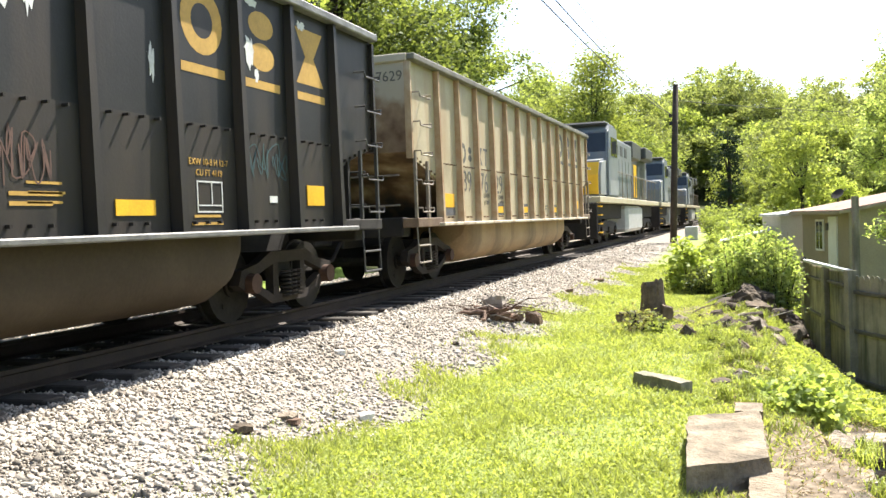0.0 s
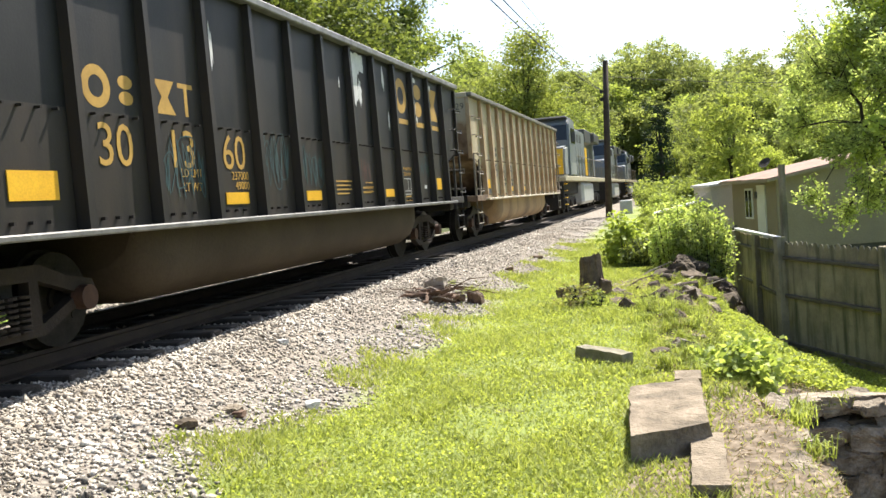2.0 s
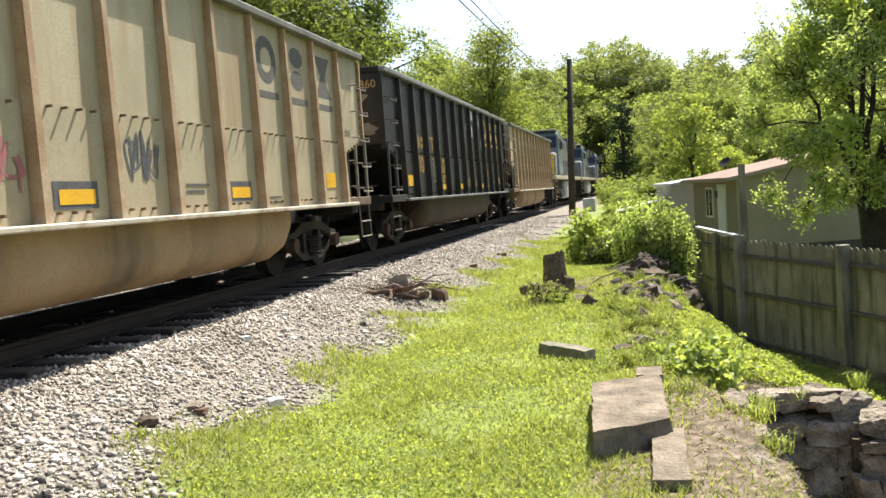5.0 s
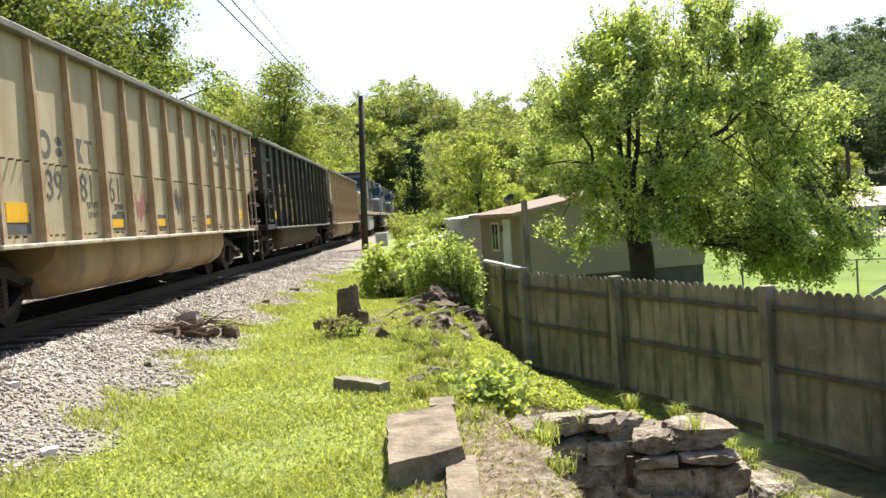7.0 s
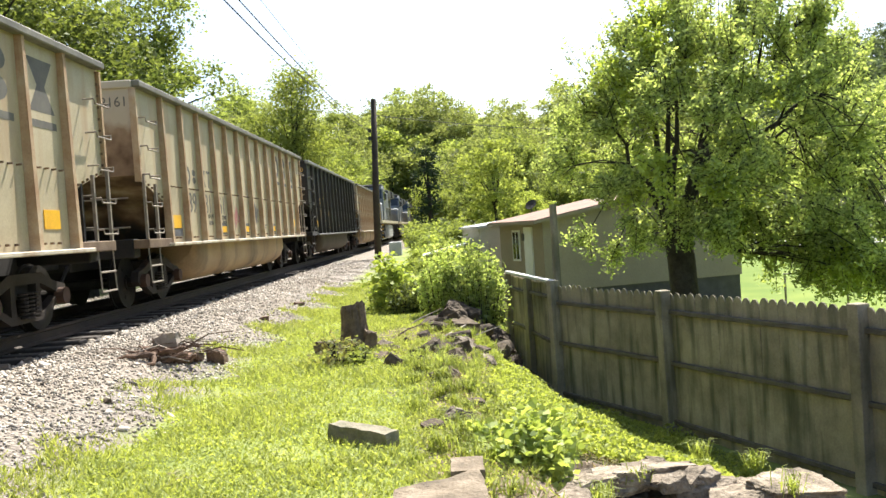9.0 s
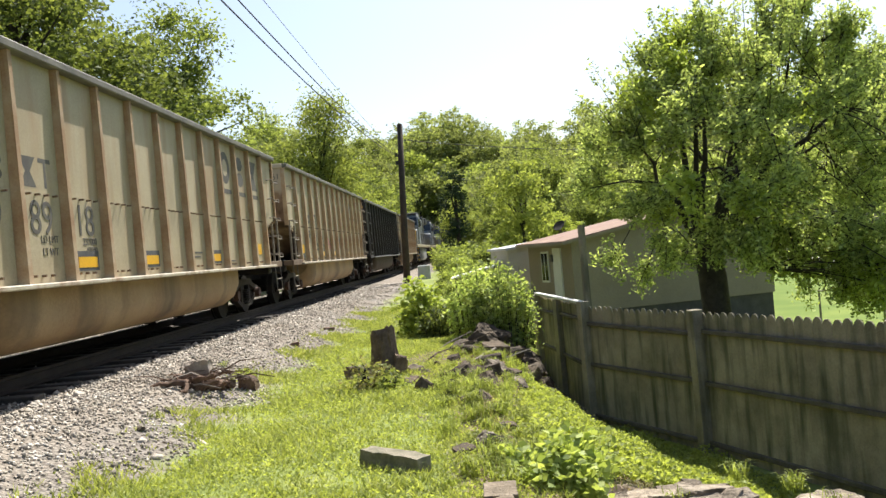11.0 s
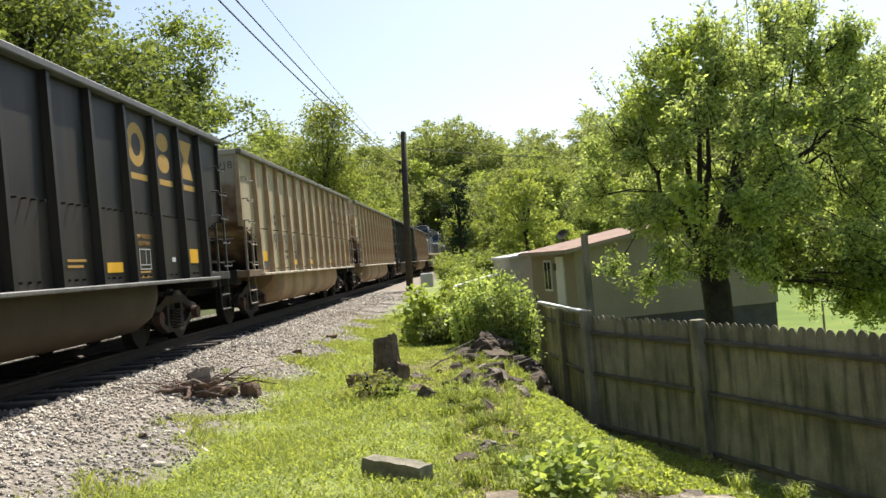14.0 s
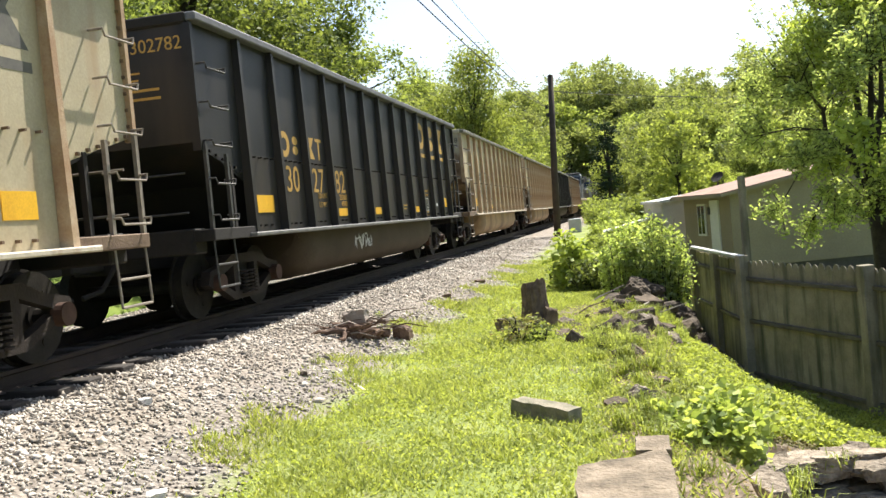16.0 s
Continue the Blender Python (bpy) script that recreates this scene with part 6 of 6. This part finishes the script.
def build_debris():
    rng = random.Random(12)
    pile = tagged(new("brush_pile"), "pile of dead branches and roots on the gravel", "brush pile")
    for i in range(30):
        a = rng.uniform(-1.4, 1.4) + (math.pi if rng.random() < 0.5 else 0)
        c = Vector((rng.uniform(-0.35, 0.2), rng.uniform(-0.35, 0.35), rng.uniform(0.02, 0.15)))
        l = rng.uniform(0.15, 0.42)
        pts = [c]
        for _ in range(4):
            a += rng.uniform(-0.5, 0.5)
            pts.append(pts[-1] + Vector((math.cos(a) * l / 4, math.sin(a) * l / 4, rng.uniform(-0.05, 0.06))))
        for p in pts:
            p.z = max(p.z, 0.02)
        r = rng.uniform(0.008, 0.028) if i > 9 else 0.04
        part("branch", tube(bmesh.new(), pts, [r, r, r * 0.8, r * 0.6, r * 0.3], 6), BRANCHW, pile)
    for i in range(34):
        a = rng.uniform(-0.7, 0.7) + (math.pi if rng.random() < 0.3 else 0)
        p = Vector((rng.uniform(-0.45, 0.35), rng.uniform(-0.3, 0.3), rng.uniform(0.03, 0.16)))
        d = Vector((math.cos(a), math.sin(a), rng.uniform(-0.15, 0.3))) * rng.uniform(0.3, 0.62)
        r = rng.uniform(0.005, 0.013)
        q = [p, p + d * 0.5 + Vector((rng.uniform(-0.05, 0.05), rng.uniform(-0.05, 0.05), 0.05)), p + d]
        for v in q:
            v.z = max(v.z, 0.015)
        part("twig", tube(bmesh.new(), q, [r, r * 0.8, r * 0.4], 5), BRANCHW if i % 3 else OLDSTICK, pile)
    pile.matrix_basis = pose(-3.42, 11.8, gz(-3.42, 11.8))
    rock("root_lump", "pale broken root lump on the brush pile", (-3.5, 11.85, gz(-3.5, 11.85) + 0.2), (0.15, 0.13, 0.11), 71, OLDSTICK, 12)
    for i, (x, y, q) in enumerate(((-3.62, 11.7, 0.09), (-3.3, 11.75, 0.08), (-3.45, 11.6, 0.07), (-3.2, 11.95, 0.06), (-3.7, 11.95, 0.06))):
        rock("root_lump", "dark knotted root lump on the gravel", (x, y, gz(x, y) + q * 0.7), (q * 1.5, q, q * 0.8), 80 + i, BRANCHW, 11, i * 50, (i * 11 - 20, 10), "root", "", 2)
    rock("root_lump", "dark knotted root lump on the gravel", (-2.98, 12.1, gz(-2.98, 12.1) + 0.06), (0.11, 0.1, 0.11), 72, BRANCHW)


BRANCHW = mat("dead_branch_wood", [(0.065, 0.04, 0.027), (0.2, 0.125, 0.085)], 6.0, 0.9, 0.0, 0.3, 40)
build_debris()


# ---- grass and gravel ----
def scatter(n, x0, x1, y0, y1, rng, falloff=1.0):
    u = rng.random(n) ** falloff
    return rng.uniform(x0, x1, n), y0 + (y1 - y0) * u


def build_grass():
    rng = np.random.default_rng(41)
    x, y = scatter(220000, -3.4, 2.9, 2.8, 26, rng, 1.7)
    x2, y2 = scatter(85000, -3.4, 2.0, -3.5, 2.8, rng)
    x, y = np.concatenate([x, x2]), np.concatenate([y, y2])
    ragged = 0.35 * np.sin(2.3 * y) + 0.2 * np.sin(5.1 * y + 1)
    dens = np.where(x < -2.95 + ragged, 0.1, 1.0) * np.where(x > edge(y) + 0.0, np.where(y < 9, 0.12, 0.8), 1.0) * np.where((x > 0.14) & (y < 6.6), 0.3, 1.0)
    dens *= np.where(np.sin(2.1 * x + 1.3 * y) * np.sin(1.7 * y - 1.1 * x) > 0.55, 0.35, 1.0)
    dens *= np.where((np.abs(x - edge(y) + 0.02) < 0.3) & (y > 7) & (y < 14.6), 0.45, 1.0)
    dens *= np.where(((x + 0.5) / 0.85) ** 2 + ((y - 13.3) / 1.8) ** 2 + 0.3 * np.sin(5 * x) * np.sin(3 * y) < 1, 0.6, 1.0)
    inslab = (x > -0.34) & (x < 0.12) & (y > 4.75) & (y < 6.2)
    keep = (rng.random(len(x)) < dens) & ~inslab
    x, y = x[keep], y[keep]
    z = ground_z(x, y)
    n = len(x)
    h = rng.uniform(0.02, 0.062, n) * (1 + 0.5 * np.sin(3 * x + 1) * np.sin(2.3 * y) + 0.3 * np.sin(7.1 * x) * np.sin(6.3 * y))
    w = rng.uniform(0.003, 0.006, n) * (1 + y / 7)
    a = rng.uniform(0, 2 * np.pi, n)
    lean = rng.normal(size=(n, 2)) * 0.85 * h[:, None]
    b0 = np.stack([x - w * np.cos(a), y - w * np.sin(a), z - 0.01], -1)
    b1 = np.stack([x + w * np.cos(a), y + w * np.sin(a), z - 0.01], -1)
    tip = np.stack([x + lean[:, 0], y + lean[:, 1], z + h], -1)
    tagged(fast_mesh("grass", np.stack([b0, b1, tip], 1), 3, GRASSBLADE), "short bright green lawn grass", "grass", kind="stuff")
    # clover and ground cover
    x, y = scatter(190000, -2.6, 3.2, 4.0, 19, rng, 1.3)
    lower = (x > edge(y) + 0.12) & (y > 8.5) & (x < fence_x(y) - 0.12)
    lower &= rng.random(len(x)) > np.where((x < edge(y) + 0.35) & (y < 14.6), 0.65, 0.0)
    keep = lower | ((x < edge(y) - 0.1) & (rng.random(len(x)) < 0.4) & ~((x > -0.45) & (y < 6.4)))
    x, y, lower = x[keep], y[keep], lower[keep]
    mound = 0.07 + 0.06 * np.sin(4.3 * x + 2.1 * y) * np.sin(3.1 * y - 2.7 * x) + 0.05 * np.sin(9 * x) * np.sin(8 * y + 1)
    c = np.stack([x, y, ground_z(x, y) + np.where(lower, 0.02 + np.maximum(mound, 0.02) * rng.uniform(0.2, 1.15, len(x)), rng.uniform(0.01, 0.05, len(x)))], -1)
    size = np.where(lower, np.where(y < 10.5, 0.05, 0.036), 0.023)[:, None]
    back = np.random.default_rng(43)
    bx, by = scatter(18000, -2.6, -0.45, -3.5, 4.0, back)
    c = np.concatenate([c, np.stack([bx, by, ground_z(bx, by) + back.uniform(0.01, 0.05, len(bx))], -1)])
    size = np.concatenate([size, np.full((len(bx), 1), 0.023)])
    tagged(fast_mesh("ground_cover", leaf_co(c, size, rng, -0.1, 0.8), 4, leafmat("clover_leaves", (0.25, 0.3, 0.058), (0.4, 0.45, 0.105), 0.6)), "low leafy ground cover and clover", "ground cover", kind="stuff")


def build_gravel():
    rng = np.random.default_rng(42)
    x, y = scatter(125000, -9.3, -2.4, 3.0, 40, rng, 1.9)
    x2, y2 = scatter(30000, -9.3, -2.4, -3.5, 3.0, rng)
    x, y = np.concatenate([x, x2]), np.concatenate([y, y2])
    keep = (x < -2.85 + 0.3 * np.sin(2.3 * y) + rng.normal(size=len(x)) * 0.12) & ~((np.abs(x - TRACK_X) < 0.9) & (rng.random(len(x)) < 0.5))
    x, y = x[keep], y[keep]
    keep = (rng.random(len(x)) > np.where(x > -3.6, 0.3, 0.0))
    x, y = x[keep], y[keep]
    n = len(x)
    z = ground_z(x, y)
    oc = np.array([(1, 0, 0), (0, 1, 0), (-1, 0, 0), (0, -1, 0), (0, 0, 1), (0, 0, -1)], float)
    tri = np.array([(0, 1, 4), (1, 2, 4), (2, 3, 4), (3, 0, 4), (1, 0, 5), (2, 1, 5), (3, 2, 5), (0, 3, 5)])
    s = (rng.uniform(0.007, 0.025, n) * np.where(rng.random(n) < 0.07, 1.9, 1.0) * np.where(x > -4.2, 0.88, 1.0))[:, None, None]
    v = oc[None] * s * rng.uniform(0.7, 1.3, (n, 6, 1)) + rng.normal(size=(n, 6, 3)) * s * 0.34
    a = rng.uniform(0, 6.3, n)
    ca, sa = np.cos(a)[:, None], np.sin(a)[:, None]
    v = np.stack([v[..., 0] * ca - v[..., 1] * sa, v[..., 0] * sa + v[..., 1] * ca, v[..., 2] * 0.75], -1)
    v += np.stack([x, y, z + 0.006], -1)[:, None]
    f = (tri[None] + 6 * np.arange(n)[:, None, None]).reshape(-1, 3)
    me = bpy.data.meshes.new("ballast_stones")
    me.vertices.add(n * 6)
    me.vertices.foreach_set("co", v.astype(np.float32).ravel())
    me.loops.add(f.size)
    me.loops.foreach_set("vertex_index", f.astype(np.int32).ravel())
    me.polygons.add(len(f))
    me.polygons.foreach_set("loop_start", np.arange(0, f.size, 3, dtype=np.int32))
    me.update(calc_edges=True)
    tagged(link("ballast_stones", me, BALLAST), "loose pale crushed stone of the track bed", "gravel", kind="stuff")


def weeds(name, label, spots, seed, leaves):
    """Tufts of long blades and small leaves."""
    rng = np.random.default_rng(seed)
    for x, y, z, n, h in spots:
        t = tagged(new(name), label, "weed", "weeds among the stones")
        a = rng.uniform(0, 2 * np.pi, n)
        l = rng.uniform(0.5, 1.1, n) * h
        o = rng.normal(size=(n, 2)) * 0.04
        w = 0.0035
        b0 = np.stack([o[:, 0] - w * np.sin(a), o[:, 1] + w * np.cos(a), np.zeros(n)], -1)
        b1 = np.stack([o[:, 0] + w * np.sin(a), o[:, 1] - w * np.cos(a), np.zeros(n)], -1)
        m0 = b0 + np.stack([0.3 * l * np.cos(a), 0.3 * l * np.sin(a), 0.75 * l], -1)
        m1 = b1 + np.stack([0.3 * l * np.cos(a), 0.3 * l * np.sin(a), 0.75 * l], -1)
        tip = np.stack([o[:, 0] + 0.8 * l * np.cos(a), o[:, 1] + 0.8 * l * np.sin(a), 0.7 * l], -1)
        tri = np.concatenate([np.stack([b0, b1, m1], 1), np.stack([b0, m1, m0], 1), np.stack([m0, m1, tip], 1)])
        tagged(fast_mesh("blade_tuft", tri, 3, leaves, t), kind="stuff")
        c = rng.normal(size=(n, 3)) * np.array([0.045, 0.045, 0.03]) + np.array([0, 0, h * 0.4])
        c[:, 2] = np.maximum(c[:, 2], 0.02)
        tagged(fast_mesh("leaf_tuft", leaf_co(c, 0.026, rng, 0.0, 0.7), 4, leaves, t), kind="stuff")
        t.matrix_basis = pose(x, y, z)


build_grass()
build_gravel()
spots = [(-3.35, 9.9, gz(-3.35, 9.9), 24, 0.09), (-3.6, 13.2, gz(-3.6, 13.2), 20, 0.1), (-3.2, 7.2, gz(-3.2, 7.2), 26, 0.08), (-3.3, 4.6, gz(-3.3, 4.6), 26, 0.08), (2.3, 7.45, -0.5, 40, 0.2), (1.3, 7.9, -0.48, 30, 0.15), (0.75, 6.5, -0.25, 60, 0.25), (0.95, 7.4, -0.45, 40, 0.2), (0.7, 5.6, -0.05, 50, 0.18), (0.72, 4.9, -0.05, 50, 0.18), (1.95, 8.5, -0.5, 50, 0.2), (2.9, 7.9, -1.0, 60, 0.25), (2.5, 8.8, -0.7, 60, 0.2), (2.95, 7.75, -1.1, 70, 0.25), (3.1, 7.4, -1.15, 80, 0.25), (3.3, 7.25, -1.2, 80, 0.2), (3.45, 6.9, -1.2, 80, 0.2), (3.0, 7.05, -1.15, 60, 0.2), (3.2, 6.6, -1.2, 60, 0.2), (2.8, 8.3, -1.0, 70, 0.3), (2.75, 8.0, -0.95, 60, 0.3), (0.25, 6.2, 0.0, 40, 0.15), (-0.35, 7.1, 0.0, 30, 0.1)]
wr = random.Random(77)
for y in np.arange(7.0, 15.5, 0.33):
    for _ in range(5):
        x = float(edge(y)) + wr.uniform(-0.55, 0.5) - (0.3 * wr.random() if y > 11 else 0)
        spots.append((x, float(y) + wr.uniform(-0.15, 0.15), gz(x, y), wr.choice((30, 45, 70)), wr.uniform(0.08, 0.24)))
def build_litter():
    rng = np.random.default_rng(91)
    n = 20000
    x, y = rng.uniform(-0.5, 2.8, n), rng.uniform(4.0, 15, n)
    e = edge(y)
    keep = ((x > 0.18) & (x < e + 0.05) & (y < 7.6)) | ((np.abs(x - e + 0.05) < 0.35) & (y > 7)) | ((x > 0.9) & (y > 8.1) & (y < 9.2) & (rng.random(n) < 0.6))
    x, y = x[keep], y[keep]
    c = np.stack([x, y, ground_z(x, y) + rng.uniform(0.003, 0.014, len(x))], -1)
    m = leafmat("dry_leaves", (0.16, 0.105, 0.055), (0.55, 0.44, 0.3), 0.3)
    tagged(fast_mesh("leaf_litter", leaf_co(c, np.where(c[:, 1] > 7.7, 0.036, 0.045)[:, None], rng, 0.0, np.where(c[:, 1] > 7.7, 0.5, 0.16)[:, None]), 4, m), "dry brown leaf litter and straw", "leaf litter", kind="stuff")


build_litter()
PALEROCK = mat("pale_limestone", [(0.5, 0.48, 0.44), (0.65, 0.62, 0.57)], 6.0, 0.9, 0.0, 0.4, 40)
for i, (x, y, s, m) in enumerate(((-3.33, 5.4, 0.055, ROCKM), (-2.9, 5.9, 0.05, PALEROCK), (-3.4, 4.85, 0.055, DARKROCK), (-3.26, 5.36, 0.04, BRANCHW), (-3.3, 9.4, 0.035, DARKROCK), (-3.9, 7.5, 0.04, PALEROCK), (-3.3, 16.5, 0.07, BRANCHW), (-3.2, 19.5, 0.08, BRANCHW))):
    rock("loose_stone", {PALEROCK: "pale loose stone on the gravel", DARKROCK: "dark loose stone on the gravel"}.get(m, "brown loose stone on the gravel"), (x, y, gz(x, y) + 0.02), (s * 1.2, s, s * 0.6), 500 + i, m, 9, i * 31, (0, 0), "stone", "loose stones on the gravel", 1)
weeds("weed_tuft", "green tuft of weeds growing among the stones", spots, 78, LEAFBRIGHT)

# ---- across the road ----
ASPHALT = mat("pale_worn_asphalt", [(0.2, 0.2, 0.195), (0.28, 0.275, 0.265)], 1.0, 0.9, 0.0, 0.2, 20)
PINKROOF = mat("pale_faded_roof", [(0.36, 0.27, 0.225), (0.48, 0.38, 0.33)], 1.5, 0.8, 0.0, 0.2, 20)
OLDPLANK = mat("grey_old_plank", [(0.2, 0.18, 0.15), (0.32, 0.3, 0.26)], 4.0, 0.9, 0.0, 0.3, 30)


def build_far():
    bm = prism(bmesh.new(), [(8.0, 56.5), (60, 26), (66, 36), (10, 69)], 2, -1.35, -1.0)
    tagged(part("road", bm, ASPHALT), "pale asphalt road beyond the lawn", "road", kind="structure")
    h = tagged(new("white_house"), "white house with a pale pinkish roof across the road", "house")
    part("wall", box(bmesh.new(), 0, 12, 0, 8, 0, 2.7), TRIM, h)
    part("roof", prism(bmesh.new(), [(-0.8, 2.55), (4, 3.9), (8.8, 2.55)], 0, -0.8, 12.6), PINKROOF, h)
    for x in (0.9, 3.6, 7.5):
        part("window", box(bmesh.new(), x, x + 1.2, -0.05, 0.02, 1.0, 2.2), GLASS, h)
    for x in (-0.3, 2.6):
        part("porch_post", box(bmesh.new(), x, x + 0.15, -1.9, -1.75, 0, 2.55), TRIM, h)
    part("porch_roof", box(bmesh.new(), -0.8, 6, -2.2, -0.7, 2.5, 2.62), PINKROOF, h)
    h.matrix_basis = pose(30.6, 61.5, -2.2, 0, 0, -28)
    f = tagged(new("chain_link_fence"), "thin grey chain-link fence along the lawn", "fence")
    p0, p1 = Vector((8.6, 24.0, -1.3)), Vector((18.0, 20.0, -1.3))
    for i in range(8):
        q = p0.lerp(p1, i / 7)
        part("post", tube(bmesh.new(), [q, q + Vector((0, 0, 1.05))], 0.028, 6), BAREST, f)
    up = Vector((0, 0, 1.03))
    part("top_rail", tube(bmesh.new(), [p0 + up, p1 + up], 0.02, 6), BAREST, f)
    g = tagged(new("chain_link_fence"), "thin grey chain-link fence beside the road", "fence")
    p0, p1 = Vector((14.0, 49.0, -1.3)), Vector((40.0, 34.0, -1.3))
    for i in range(10):
        q = p0.lerp(p1, i / 9)
        part("post", tube(bmesh.new(), [q, q + Vector((0, 0, 1.15))], 0.035, 6), BAREST, g)
    up = Vector((0, 0, 1.12))
    part("top_rail", tube(bmesh.new(), [p0 + up, p1 + up], 0.025, 6), BAREST, g)
    b = tagged(part("leaning_plank", tube(bmesh.new(), [(11.3, 22.5, -1.3), (14.6, 22.3, 0.6)], 0.07, 6), OLDPLANK), "grey wooden pole leaning against the chain-link fence", "plank")
    u = tagged(new("utility_pole"), "wooden utility pole with a crossarm across the road", "utility pole")
    part("pole", tube(bmesh.new(), [(0, 0, -0.5), (0, 0, 7.4)], [0.16, 0.11], 10), POLEWOOD, u)
    part("crossarm", box(bmesh.new(), -1.2, 1.2, -0.06, 0.06, 6.7, 6.82), POLEWOOD, u)
    u.matrix_basis = pose(26.5, 55.0, -0.9, 0, 0, -15)
    wire("guy_cable", (26.5, 55.0, 5.8), (30.6, 53.0, -1.0), 0.0, 0.02, "thin steel guy cable of the pole")
    wire("overhead_cable", (26.5, 55, 5.6), (6, 70, 5.2), 0.7, 0.012)
    # by the track, past the pole
    c = tagged(part("relay_cabinet", box(bmesh.new(), -0.3, 0.3, -0.3, 0.3, -0.1, 0.7, 0.03), WORNTOP), "pale grey metal cabinet beside the track", "cabinet")
    c.matrix_basis = pose(-2.6, 44.5, gz(-2.6, 44.5))


build_far()

# ---- moving things ----
SPEED, FRONT, PITCH = 4.10, 10.10, 16.65
# how far the train runs ahead of an even pace
PACE = ((0.0, 0.36), (1.5, 0.38), (2.0, 0.4), (3.0, 0.45), (5.5, 0.55), (7.5, 0.8), (8.5, -0.15), (9.5, -0.05), (12.0, 0.1), (14.0, -0.1), (15.0, 0.25), (16.0, 0.0))


def motions():
    for i, car in enumerate(CARS):
        y = FRONT + PITCH * (1 - i)
        walk(car, [(t, pose(TRACK_X, y + SPEED * t + o, RAIL_Z)) for t, o in PACE])
    for i, loco in enumerate(LOCOS):
        y = LOCO_REAR + 22.6 * i
        walk(loco, [(t, pose(TRACK_X, y + SPEED * t + o, RAIL_Z)) for t, o in PACE])
    spin = math.degrees(SPEED / 0.42)
    for thing in CARS + LOCOS:
        for ob in thing.children_recursive:
            if ob.name.startswith("wheelset"):
                x, y, z = ob.location
                walk(ob, [(k * 0.1, pose(x, y, z, -spin * 0.1 * k)) for k in range(161)])


motions()
